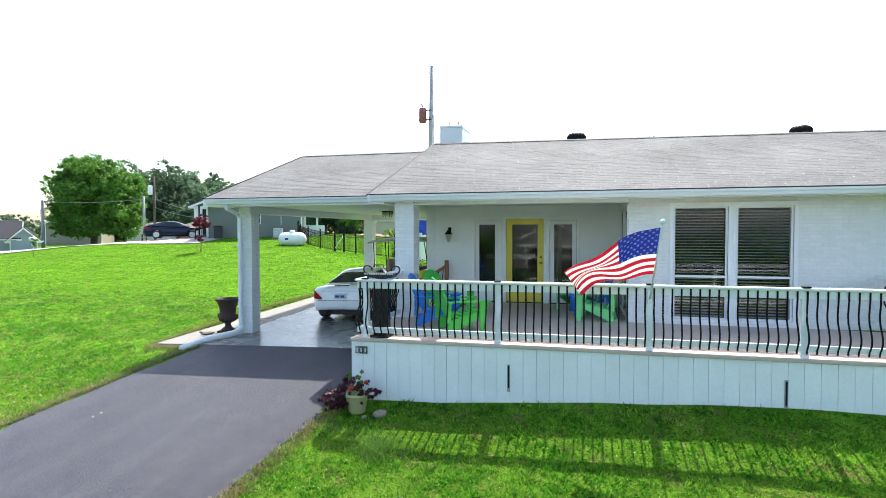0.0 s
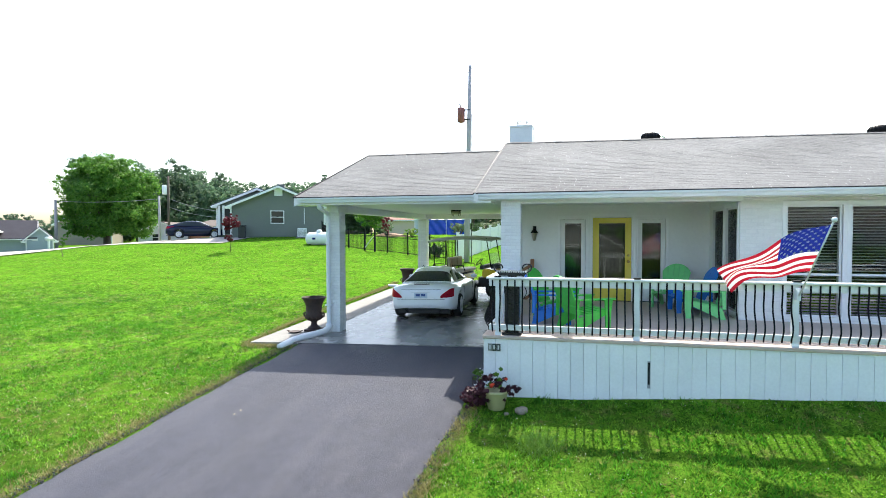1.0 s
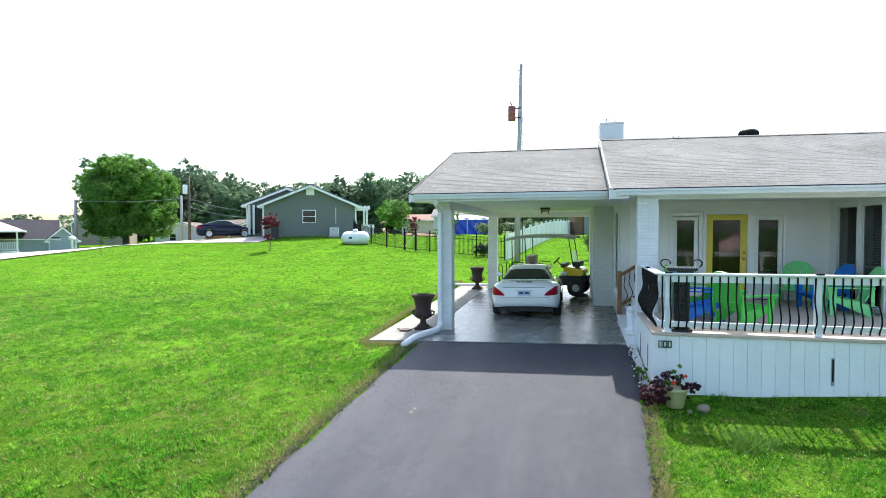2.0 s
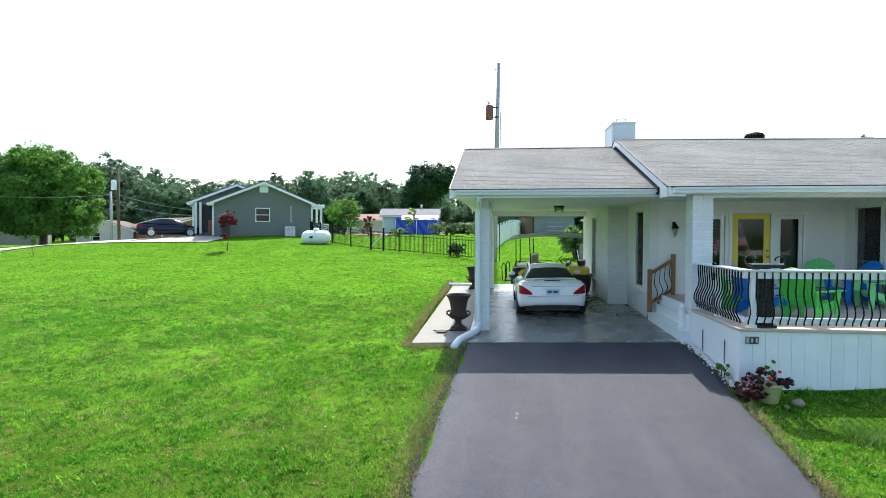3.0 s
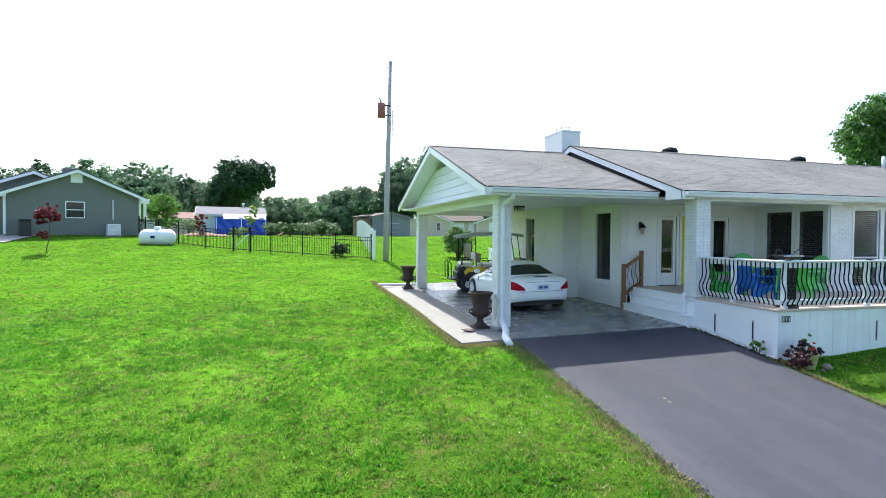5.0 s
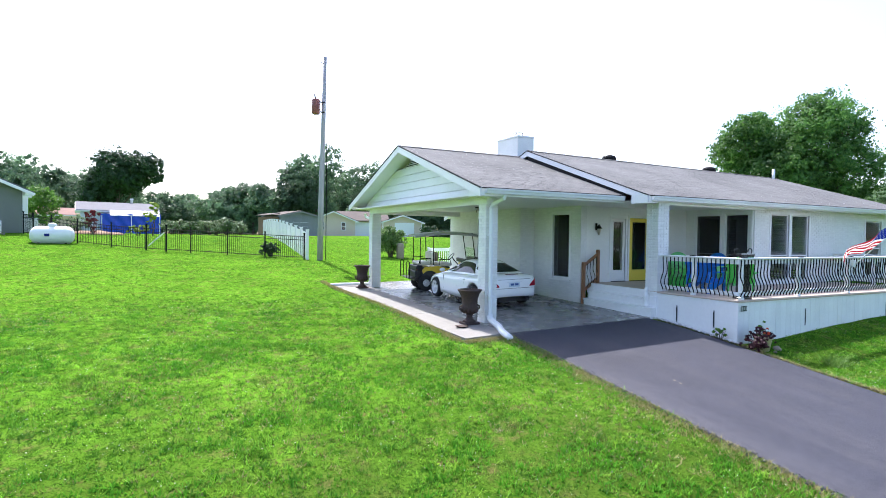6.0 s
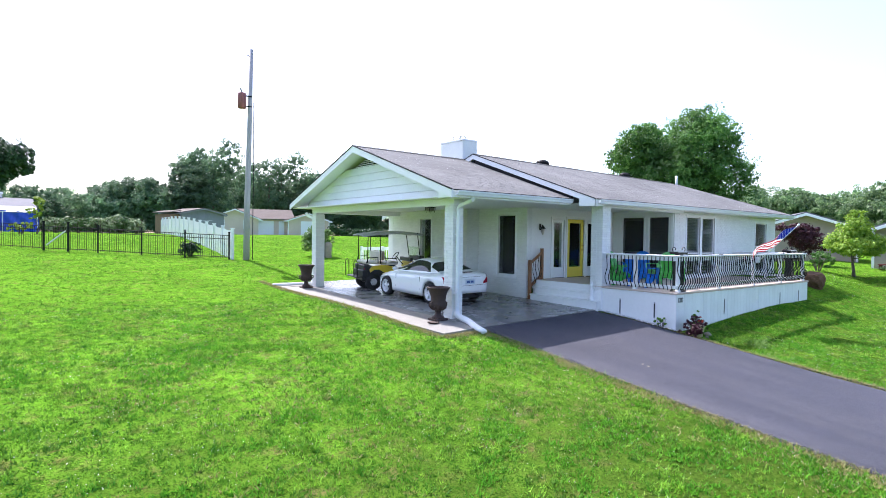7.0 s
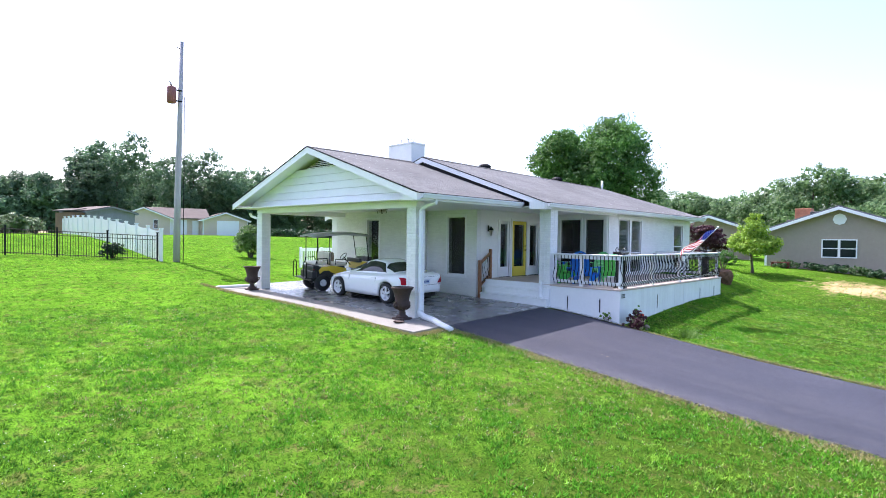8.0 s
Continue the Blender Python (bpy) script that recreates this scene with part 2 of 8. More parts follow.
def lathe(bm, prof, seg=20, at=(0, 0, 0), cap=True):
    """A body turned about z from (radius, height) pairs."""
    rings = [[bm.verts.new((at[0] + max(r, 1e-4) * math.cos(k * math.tau / seg), at[1] + max(r, 1e-4) * math.sin(k * math.tau / seg), at[2] + z)) for k in range(seg)] for r, z in prof]
    for q, w in zip(rings, rings[1:]):
        for k in range(seg):
            bm.faces.new((q[k], q[(k + 1) % seg], w[(k + 1) % seg], w[k]))
    if cap:
        bm.faces.new(rings[0][::-1])
        bm.faces.new(rings[-1])
    return bm


def prism(bm, poly, axis, a, b):
    """A flat outline (pairs in the two other axes, in order) pushed from a to b along an axis."""
    def at(u, v, w):
        return {"x": (w, u, v), "y": (u, w, v), "z": (u, v, w)}[axis]
    lo = [bm.verts.new(at(u, v, a)) for u, v in poly]
    hi = [bm.verts.new(at(u, v, b)) for u, v in poly]
    bm.faces.new(lo), bm.faces.new(hi[::-1])
    for i in range(len(poly)):
        j = (i + 1) % len(poly)
        bm.faces.new((lo[i], hi[i], hi[j], lo[j]))
    return bm


def finish(bm, name, material, smooth=False):
    bmesh.ops.recalc_face_normals(bm, faces=bm.faces[:])
    me = bpy.data.meshes.new(name)
    bm.to_mesh(me)
    bm.free()
    for mt in material if isinstance(material, (list, tuple)) else (material,):
        me.materials.append(mt)
    if smooth:
        me.polygons.foreach_set("use_smooth", [True] * len(me.polygons))
    return me


def quick(name, verts, faces, material, smooth=False):
    me = bpy.data.meshes.new(name)
    me.from_pydata(verts, [], faces)
    me.materials.append(material)
    if smooth:
        me.polygons.foreach_set("use_smooth", [True] * len(me.polygons))
    me.update()
    return me


def thing(name, label, category, at=(0, 0, 0), rz=0.0, group="", kind=""):
    ob = new(name)
    ob.empty_display_size = 0.2
    ob.matrix_basis = pose(*at, 0, 0, rz)
    return tagged(ob, label, category, group, kind)


def part(name, bm, material, parent, label="", smooth=False, world=False, m=None):
    """One mesh under a thing or a part. world: the mesh is given in world places."""
    me = bm if isinstance(bm, bpy.types.Mesh) else finish(bm, name, material, smooth)
    ob = new(name, me)
    ob.parent = parent
    if world:
        ob.matrix_basis = parent.matrix_basis.inverted()
    if m is not None:
        ob.matrix_basis = ob.matrix_basis @ m
    return tagged(ob, label)


def solo(name, bm, material, label, category, at=None, rz=0.0, group="", kind="", smooth=False):
    me = bm if isinstance(bm, bpy.types.Mesh) else finish(bm, name, material, smooth)
    ob = new(name, me)
    if at is not None:
        ob.matrix_basis = pose(*at, 0, 0, rz)
    return tagged(ob, label, category, group, kind)


# ---- ground ----


def ramp(v, a, b):
    t = np.clip((np.asarray(v, float) - a) / (b - a), 0, 1)
    return t * t * (3 - 2 * t)


def slab_z(x, y):
    return 0.75 + 0.024 * (x + 8) + 0.023 * (y - 12.2)


def ground_z(x, y):
    x, y = np.asarray(x, float), np.asarray(y, float)
    z = 0.16 + 0.062 * (y - 5.75)
    z = np.where(z < -0.6, -0.6 + 0.3 * (z + 0.6), z)
    z = 2.8 - np.logaddexp(0, (2.8 - z) * 4) / 4
    late, early = ramp(y, 6, 11), ramp(y, 3, 11)
    east = ramp(x, -4.2, -3.2)
    side = (0.2 + 0.024 * np.clip(x + 8, -1.4, 4.4)) * ramp(x, -12.5, -9.4) * (late * east + early * (1 - east)) + 0.7 * ramp(x, -4, 3) * late
    z = z + np.maximum((1 - ramp(y, 13, 22)) * side, 1.0 * ramp(x, 5, 19) * ramp(y, -9, 7) * (1 - ramp(y, 12, 24)))
    z = z + 0.55 * np.exp(-(((x + 27) / 9) ** 2 + ((y - 41) / 7) ** 2))
    z = z - 1.5 * ramp(-x, 34, 62) * ramp(y, 10, 50)
    z = z - 0.8 * ramp(x, 15, 24) * ramp(y, 40, 64)
    z = z - 0.15 * np.exp(-(((x + 7.5) / 3.5) ** 2 + ((y - 20.5) / 4.5) ** 2))
    z = z + 0.03 * np.sin(x * 0.5 + 1) * np.sin(y * 0.42) * ramp(np.abs(x + 6), 4, 9)
    return z


def gz(x, y):
    return float(ground_z(x, y))


def graded(lo, hi, fine_lo, fine_hi, step, grow=1.18):
    out = list(np.arange(fine_lo, fine_hi + 1e-6, step))
    s, v = step, fine_hi
    while v < hi:
        s *= grow
        v += s
        out.append(v)
    s, v = step, fine_lo
    while v > lo:
        s *= grow
        v -= s
        out.insert(0, v)
    return np.array(out)


def sheet(name, xs, ys, zf, material):
    X, Y = np.meshgrid(xs, ys)
    Z = zf(X, Y)
    v = np.stack([X.ravel(), Y.ravel(), Z.ravel()], 1)
    nx, ny = len(xs), len(ys)
    i = (np.arange(ny - 1)[:, None] * nx + np.arange(nx - 1)[None]).ravel()
    f = np.stack([i, i + 1, i + nx + 1, i + nx], 1)
    return quick(name, v.tolist(), f.tolist(), material, True)


def lawn_z(x, y):
    z = ground_z(x, y)
    z = z + 0.012 * np.sin(x * 3.1 + 1.7 * np.sin(y * 1.3)) * np.sin(y * 2.7 + x)
    inside = (x > -9.42) & (x < -3.5) & (y > 10.9) & (y < 21.5)
    z = np.where(inside, np.minimum(z, slab_z(x, y) - 0.12), z)
    drive = (x > drive_left(y) + 0.35) & (x < drive_right(y) - 0.35) & (y < 11.2)
    return np.where(drive, z - 0.1, z)


def drive_left(y):
    return -8.25 - 0.05 * np.clip(10.8 - y, 0, 9)


def drive_right(y):
    return -3.68 - 0.1 * np.clip((9 - y) / 1.5, 0, 1) - 0.07 * np.clip(7.5 - y, 0, 9)


solo("ground", sheet("ground", graded(-700, 700, -22, 12, 0.3), graded(-500, 800, -3, 24, 0.3), lawn_z, LAWN), LAWN,
              "sloping mown lawn of green grass and clover", "lawn", kind="structure")

rows_y = np.concatenate([np.arange(-45, -3, 1.0), np.arange(-3, 11.31, 0.22)])
dv, df, NX = [], [], 25
rng = np.random.default_rng(5)
for j, y in enumerate(rows_y):
    a, b = float(drive_left(y)), float(drive_right(y))
    wob = 0.03 * math.sin(y * 3.3) + rng.normal(0, 0.015)
    for k in range(NX):
        u = k / (NX - 1)
        x = a + wob * (1 - u) + (b - a) * u + 0.02 * math.sin(y * 2.1) * u
        edge = 0.05 if k in (0, NX - 1) else 0.0
        yy = y - 0.54 * float(ramp(y, 7.5, 11.3))
        dv.append((x, yy, gz(x, yy) + 0.035 - edge))
for j in range(len(rows_y) - 1):
    for k in range(NX - 1):
        i = j * NX + k
        df.append((i, i + 1, i + NX + 1, i + NX))
solo("driveway", quick("driveway", dv, df, ASPHALT, True), ASPHALT, "dark sealed asphalt driveway leading to the carport", "driveway", kind="structure")

# ---- carport slab ----


def slab_piece(bm, poly, t=0.14, lift=0.0):
    lo = [bm.verts.new((x, y, slab_z(x, y) - t)) for x, y in poly]
    hi = [bm.verts.new((x, y, slab_z(x, y) + lift)) for x, y in poly]
    bm.faces.new(lo[::-1]), bm.faces.new(hi)
    for i in range(len(poly)):
        j = (i + 1) % len(poly)
        bm.faces.new((lo[i], lo[j], hi[j], hi[i]))


slab = thing("carport_floor", "smooth grey concrete carport floor with a pale edge strip", "concrete slab", (-6, 11.5, 0.6), kind="structure")
bm = bmesh.new()
slab_piece(bm, [(-8.2, 10.75), (-3.45, 10.78), (-3.45, 15.9), (-8.2, 15.9)])
slab_piece(bm, [(-8.2, 15.915), (-3.6, 15.915), (-3.6, 21.6), (-8.2, 21.6)])
part("slab", bm, CONCRETE, slab, world=True)
for a, b, c, d in ((10.7, 10.745, 13.98, 13.98), (14.0, 14.0, 17.3, 17.3), (17.32, 17.32, 21.7, 21.7)):
    bm = bmesh.new()
    slab_piece(bm, [(-9.38, a), (-8.215, b), (-8.215, c), (-9.38, d)], lift=0.004)
    part("edge_strip", bm, CONCRETE_LIGHT, slab, "pale concrete strip", world=True)

# ---- house ----
house = thing("house", "single-storey white painted brick house with grey shingle roof and carport", "house", (0, 12, 0.9))
FLOOR = 1.5
SLOPE, MAIN_SLOPE = 0.331, 0.343
RIDGE_Y, MAIN_RIDGE, MAIN_EAVE, PORT_EAVE = 16.38, 15.85, 10.6, 11.45
MAIN_TOP, PORT_TOP = 4.0, 4.03


def settled(x, y):
    """How far the old main roof has settled towards its far end, most along the ridge."""
    return 0.0106 * max(0.0, x + 4.1) * max(0.0, 1 - abs(y - MAIN_RIDGE) / (MAIN_RIDGE - MAIN_EAVE))


def level(x, y):
    return 0.0



def hp(name, bm, material, label="", smooth=False, parent=None):
    if parent is not None and parent is not house:
        ob = part(name, bm, material, parent, label, smooth)
        ob.matrix_basis = (house.matrix_basis @ parent.matrix_basis).inverted()
        return ob
    return part(name, bm, material, house, label, smooth, world=True)


def wall_run(axis, at, thick, lo, hi, z0, z1, holes):
    """A wall in the plane axis = at, thickness away from the viewer, with holes (a, b, za, zb) cut through."""
    bm = bmesh.new()
    us = sorted({lo, hi, *(v for h in holes for v in h[:2])})
    for a, b in zip(us, us[1:]):
        mine = sorted([h for h in holes if h[0] <= a + 1e-6 and h[1] >= b - 1e-6], key=lambda h: h[2])
        z = z0
        for h in [*mine, (0, 0, z1, z1)]:
            if h[2] > z + 1e-4:
                if axis == "y":
                    cuboid(bm, a, b, at, at + thick, z, h[2])
                else:
                    cuboid(bm, at, at + thick, a, b, z, h[2])
            z = h[3]
    bmesh.ops.remove_doubles(bm, verts=bm.verts[:], dist=1e-5)
    return bm


def brick_skin(axis, at, lo, hi, z0, z1, holes, face=-1, bw=0.203, bh=0.068):
    """Laid bricks, 6 mm proud of the wall behind, in running bond around the holes."""
    vs, fs = [], []
    rb = random.Random(int(abs(at) * 1000 + lo * 77))
    z, row = z0, 0
    while z + bh * 0.6 < z1:
        zt = min(z + bh - 0.009, z1)
        u = lo - (bw / 2 if row % 2 else 0)
        while u < hi:
            a, b = max(u, lo), min(u + bw - 0.009, hi)
            u += bw
            if b - a < 0.02:
                continue
            cuts = [(a, b)]
            for h in holes:
                if zt > h[2] + 0.005 and z < h[3] - 0.005:
                    cuts = [c for p, q in cuts for c in ((p, min(q, h[0])), (max(p, h[1]), q)) if c[1] - c[0] > 0.02]
            for p, q in cuts:
                d = 0.006 + rb.uniform(-0.002, 0.003)
                o = len(vs)
                e = 0.003
                for depth, s in ((0.004, 0.0), (-d, e)):
                    for uu, zz in ((p + s, z + s), (q - s, z + s), (q - s, zt - s), (p + s, zt - s)):
                        w = at + (depth if face < 0 else -depth)
                        vs.append((uu, w, zz) if axis == "y" else (w, uu, zz))
                fs += [(o + 4, o + 5, o + 6, o + 7)] + [(o + i, o + (i + 1) % 4, o + 4 + (i + 1) % 4, o + 4 + i) for i in range(4)]
        z += bh
        row += 1
    return vs, fs


def brick_wall(name, axis, at, thick, lo, hi, z0, z1, holes):
    w = hp(name, wall_run(axis, at, thick, lo, hi, z0, z1, holes), MORTAR)
    vs, fs = brick_skin(axis, at, lo, hi, z0, z1, holes)
    me = quick("brickwork", vs, fs, BRICK)
    b = part("brickwork", me, None, w)
    tagged(b, kind="stuff")
    return w


# openings: (from, to, sill, head)
W1 = (14.1, 14.92, 1.6, 3.64)
WB = (18.05, 18.75, 1.6, 3.56)
BAY = ((11.21, 12.07, 1.62, 3.68), (12.26, 13.16, 1.62, 3.68))
FRONT = ((1.72, 2.65, 1.6, 3.69), (2.79, 3.72, 1.6, 3.69))
WR = (7.15, 8.2, 1.66, 3.6)
DOORS = ((-2.5, -1.9, 1.5, 3.5), (-1.73, -0.82, 1.5, 3.54), (-0.68, -0.05, 1.5, 3.5))
FRONT_Y, BAY_X, DOOR_Y, W1_X, BACK_X = 11.1, 0.92, 13.57, -3.73, -4.3

brick_wall("carport_wall", "x", W1_X, 0.22, DOOR_Y, 15.95, 0.6, 3.86, [W1])
brick_wall("return_wall", "y", 15.95, 0.22, BACK_X, W1_X - 0.002, 0.6, 3.86, [])
brick_wall("back_wall", "x", BACK_X, 0.22, 15.952, 20.75, 0.6, 3.86, [WB])
brick_wall("front_wall", "y", FRONT_Y, 0.22, BAY_X, 9.1, 1.2, 3.86, [*FRONT, WR])
hp("door_wall", wall_run("y", DOOR_Y, 0.2, W1_X + 0.222, BAY_X + 0.2, 1.3, 3.86, DOORS), WHITE, "smooth white wall")
hp("bay_wall", wall_run("x", BAY_X + 0.002, 0.2, FRONT_Y + 0.222, DOOR_Y - 0.002, 1.3, 3.86, BAY), WHITE, "smooth white wall")
hp("end_wall", wall_run("x", 8.9, 0.2, FRONT_Y + 0.22, 21.5, 0.6, 3.86, []), WHITE)
hp("rear_wall", wall_run("y", 21.3, 0.2, BACK_X + 0.25, 8.88, 0.6, 3.86, []), WHITE)
hp("rear_carport_wall", wall_run("y", 20.76, 0.2, BACK_X, BACK_X + 0.24, 0.6, 3.86, []), WHITE)
prism_bm = bmesh.new()
prism(prism_bm, [(FRONT_Y + 0.2, 3.87), (21.3, 3.87), (MAIN_RIDGE, 5.5)], "x", 8.9, 9.1)
hp("end_gable", prism_bm, WHITE)
# the rooms behind the panes: floor and linings coloured near-black as indoor shade
hp("room_floor", boxes((-3.4, 8.85, 13.8, 21.2, 1.3, 1.48), (1.2, 8.85, 11.35, 13.8, 1.3, 1.48)), ROOM_SHADE)
hp("shade_lining", boxes((-3.3, 8.8, 17.2, 17.3, 1.5, 3.8), (-0.6, -0.5, 13.8, 17.2, 1.5, 3.8), (-4.0, -3.95, 17.9, 20.7, 1.0, 3.8)), ROOM_SHADE)


def window(axis, at, h, blinds=True, split=0.5, sill=True, name="window", screen=False):
    """A framed sash set in an opening, with meeting rail, two panes and slatted blinds."""
    a, b, z0, z1 = h

    def bx(u0, u1, d0, d1, za, zb):
        return (u0, u1, at + d0, at + d1, za, zb) if axis == "y" else (at + d0, at + d1, u0, u1, za, zb)

    w = hp(name, boxes(bx(a - 0.07, b + 0.07, -0.025, 0.02, z1, z1 + 0.08), bx(a - 0.07, a, -0.025, 0.02, z0, z1), bx(b, b + 0.07, -0.025, 0.02, z0, z1),
                       bx(a - 0.07, b + 0.07, -0.025, 0.02, z0 - 0.06, z0), bevel=0.004), WHITE_TRIM, "white trim casing")
    f = 0.035
    hp("sash", boxes(bx(a, a + f, 0.03, 0.07, z0, z1), bx(b - f, b, 0.03, 0.07, z0, z1), bx(a + f, b - f, 0.03, 0.07, z0, z0 + f), bx(a + f, b - f, 0.03, 0.07, z1 - f, z1),
                     *((bx(a + f, b - f, 0.025, 0.07, z0 + (z1 - z0) * split - 0.02, z0 + (z1 - z0) * split + 0.02),) if split else ())), WHITE_TRIM, parent=w)
    zs = [z0 + f, z0 + (z1 - z0) * split, z1 - f] if split else [z0 + f, z1 - f]
    for za, zb in zip(zs, zs[1:]):
        g = hp("pane", boxes(bx(a + f, b - f, 0.045, 0.051, za + 0.02, zb - 0.02)), GLASS, parent=w)
        g.visible_shadow = False
    if sill:
        hp("sill", boxes(bx(a - 0.1, b + 0.1, -0.07, 0.02, z0 - 0.11, z0 - 0.062), bevel=0.006), WHITE_TRIM, parent=w)
    if screen:
        hp("insect_screen", boxes(bx(a + f, b - f, 0.022, 0.0235, z0 + f, z1 - f)), SCREEN, "dark insect screen", parent=w)
    if blinds:
        bm = bmesh.new()
        n = int((z1 - z0 - 0.08) / 0.054)
        for i in range(n):
            z = z0 + 0.05 + i * 0.054
            d = bx(a + f + 0.01, b - f - 0.01, 0.10, 0.145, z, z + 0.004)
            vs = cuboid(bm, *d)
            for v in vs:
                if axis == "y":
                    v.co.z += (v.co.y - (at + 0.12)) * 0.28
                else:
                    v.co.z += (v.co.x - (at + 0.12)) * 0.28
        hp("blind", bm, BLIND, "half-open slatted blind", parent=w)
    return w


window("x", W1_X, W1, blinds=False, split=0, screen=True)
window("x", BACK_X, WB, blinds=False, split=0)
for h, slats in zip(BAY, (True, False)):
    window("x", BAY_X, h, blinds=slats, split=0.38, sill=False, screen=True)
for h in FRONT:
    window("y", FRONT_Y, h, blinds=True, split=0.38, sill=False)
window("y", FRONT_Y, WR, blinds=False, split=0.5)
hp("window_apron", boxes((1.6, 3.84, FRONT_Y - 0.03, FRONT_Y - 0.012, 1.5, 1.535)), WHITE_TRIM)


def glazed_door(h, material, name, glass_top=3.42, glass_bottom=1.85, knob=False, label=""):
    a, b, z0, z1 = h
    y = DOOR_Y
    hp("door_casing", boxes((a - 0.07, a, y - 0.03, y + 0.02, z0, z1), (b, b + 0.07, y - 0.03, y + 0.02, z0, z1), (a - 0.07, b + 0.07, y - 0.03, y + 0.02, z1, z1 + 0.09), bevel=0.004), WHITE_TRIM)
    s = 0.13 if knob else 0.085
    d = hp(name, boxes((a + 0.005, a + s, y + 0.01, y + 0.055, z0 + 0.015, z1 - 0.006), (b - s, b - 0.005, y + 0.01, y + 0.055, z0 + 0.015, z1 - 0.006),
                       (a + s, b - s, y + 0.01, y + 0.055, z0 + 0.015, glass_bottom), (a + s, b - s, y + 0.01, y + 0.055, glass_top, z1 - 0.006), bevel=0.004), material, label)
    e = 0.018
    hp("glazing_bead", boxes((a + s, a + s + e, y + 0.004, y + 0.03, glass_bottom, glass_top), (b - s - e, b - s, y + 0.004, y + 0.03, glass_bottom, glass_top),
                             (a + s, b - s, y + 0.004, y + 0.03, glass_bottom, glass_bottom + e), (a + s, b - s, y + 0.004, y + 0.03, glass_top - e, glass_top)), material, parent=d)
    g = hp("pane", boxes((a + s, b - s, y + 0.03, y + 0.036, glass_bottom, glass_top)), GLASS, parent=d)
    g.visible_shadow = False
    if knob:
        for z, r in ((2.47, 0.032), (2.62, 0.026)):
            bm = bmesh.new()
            lathe(bm, [(0.0, 0.055), (r, 0.05), (r, 0.03), (r * 0.5, 0.024), (r * 0.5, 0.01), (r * 1.1, 0.006), (r * 1.1, 0.0)], 14)
            bmesh.ops.transform(bm, matrix=Matrix.Translation((b - 0.07, y + 0.01, z)) @ Matrix.Rotation(radians(90), 4, "X"), verts=bm.verts[:])
            hp("knob" if z < 2.5 else "deadbolt", bm, BRASS, "brass fitting", True, d)
    hp("threshold", boxes((a, b, y - 0.05, y + 0.06, z0 - 0.004, z0 + 0.014)), BLACK_METAL)
    return d


glazed_door(DOORS[0], WHITE, "side_light", label="white glazed side panel")
glazed_door(DOORS[1], YELLOW_PAINT, "front_door", knob=True, label="closed yellow door with a tall glass pane")
glazed_door(DOORS[2], WHITE, "side_light", label="white glazed side panel")

# ---- brick columns ----
brick_bm = bmesh.new()
cuboid(brick_bm, -0.1, 0.1, -0.046, 0.046, 0, 0.058, bevel=0.004)
BRICK_ME = finish(brick_bm, "brick", BRICK)


def column(name, x, y, w, z0, z1, label):
    """A square pier of bricks laid pinwheel fashion round a mortar core."""
    c = hp(name, boxes((x - w / 2 + 0.011, x + w / 2 - 0.011, y - w / 2 + 0.011, y + w / 2 - 0.011, z0, z1)), MORTAR, label)
    inv = (house.matrix_basis @ c.matrix_basis).inverted()
    rb = random.Random(int(x * 100 + y))
    n = int((z1 - z0) / 0.068)
    for i in range(n):
        z = z0 + i * 0.068 + 0.004
        for s in range(4):
            half = w / 2 - 0.046
            off = (w / 2 - 0.1) * (1 if i % 2 else -1)
            o = new("brick", BRICK_ME)
            o.parent = c
            ang = radians(90 * s)
            px, py = off, -half - rb.uniform(-0.004, 0.004)
            cx, cy = px * math.cos(ang) - py * math.sin(ang), px * math.sin(ang) + py * math.cos(ang)
            o.matrix_basis = inv @ pose(x + cx, y + cy, z, 0, 0, 90 * s)
            if w > 0.34:
                o2 = new("brick", BRICK_ME)
                o2.parent = c
                sc = (w - 0.046 * 2 - 0.2 - 0.018) / 0.2
                px = off - (0.1 + 0.009 + 0.1 * sc) * (1 if i % 2 else -1)
                cx, cy = px * math.cos(ang) - py * math.sin(ang), px * math.sin(ang) + py * math.cos(ang)
                o2.matrix_basis = inv @ pose(x + cx, y + cy, z, 0, 0, 90 * s) @ Matrix.Diagonal((sc, 1, 1, 1))
    return c


def beam(name, x0, x1, y0, y1, z0, z1, material=None, label=""):
    return hp(name, boxes((x0, x1, y0, y1, z0, z1), bevel=0.006), material or WHITE_WOOD, label)


CEIL = 3.8
hp("porch_ceiling", boxes((-4.0, 9.0, MAIN_EAVE + 0.1, DOOR_Y - 0.01, CEIL + 0.062, CEIL + 0.09)), WHITE, "white boarded porch ceiling")
hp("carport_ceiling", boxes((-8.5, -4.01, PORT_EAVE + 0.1, 21.3, CEIL + 0.062, CEIL + 0.09), (-4.01, -3.3, DOOR_Y - 0.012, 21.3, CEIL + 0.062, CEIL + 0.09)), WHITE, "white boarded carport ceiling")
beam("side_beam", -8.08, -7.78, 12.02, 20.5, CEIL - 0.12, CEIL + 0.06)
beam("rear_beam", -7.775, BACK_X - 0.002, 20.22, 20.5, CEIL - 0.12, CEIL + 0.06)
beam("porch_beam", -3.6, 0.9, 10.78, 11.02, CEIL - 0.03, CEIL + 0.06)

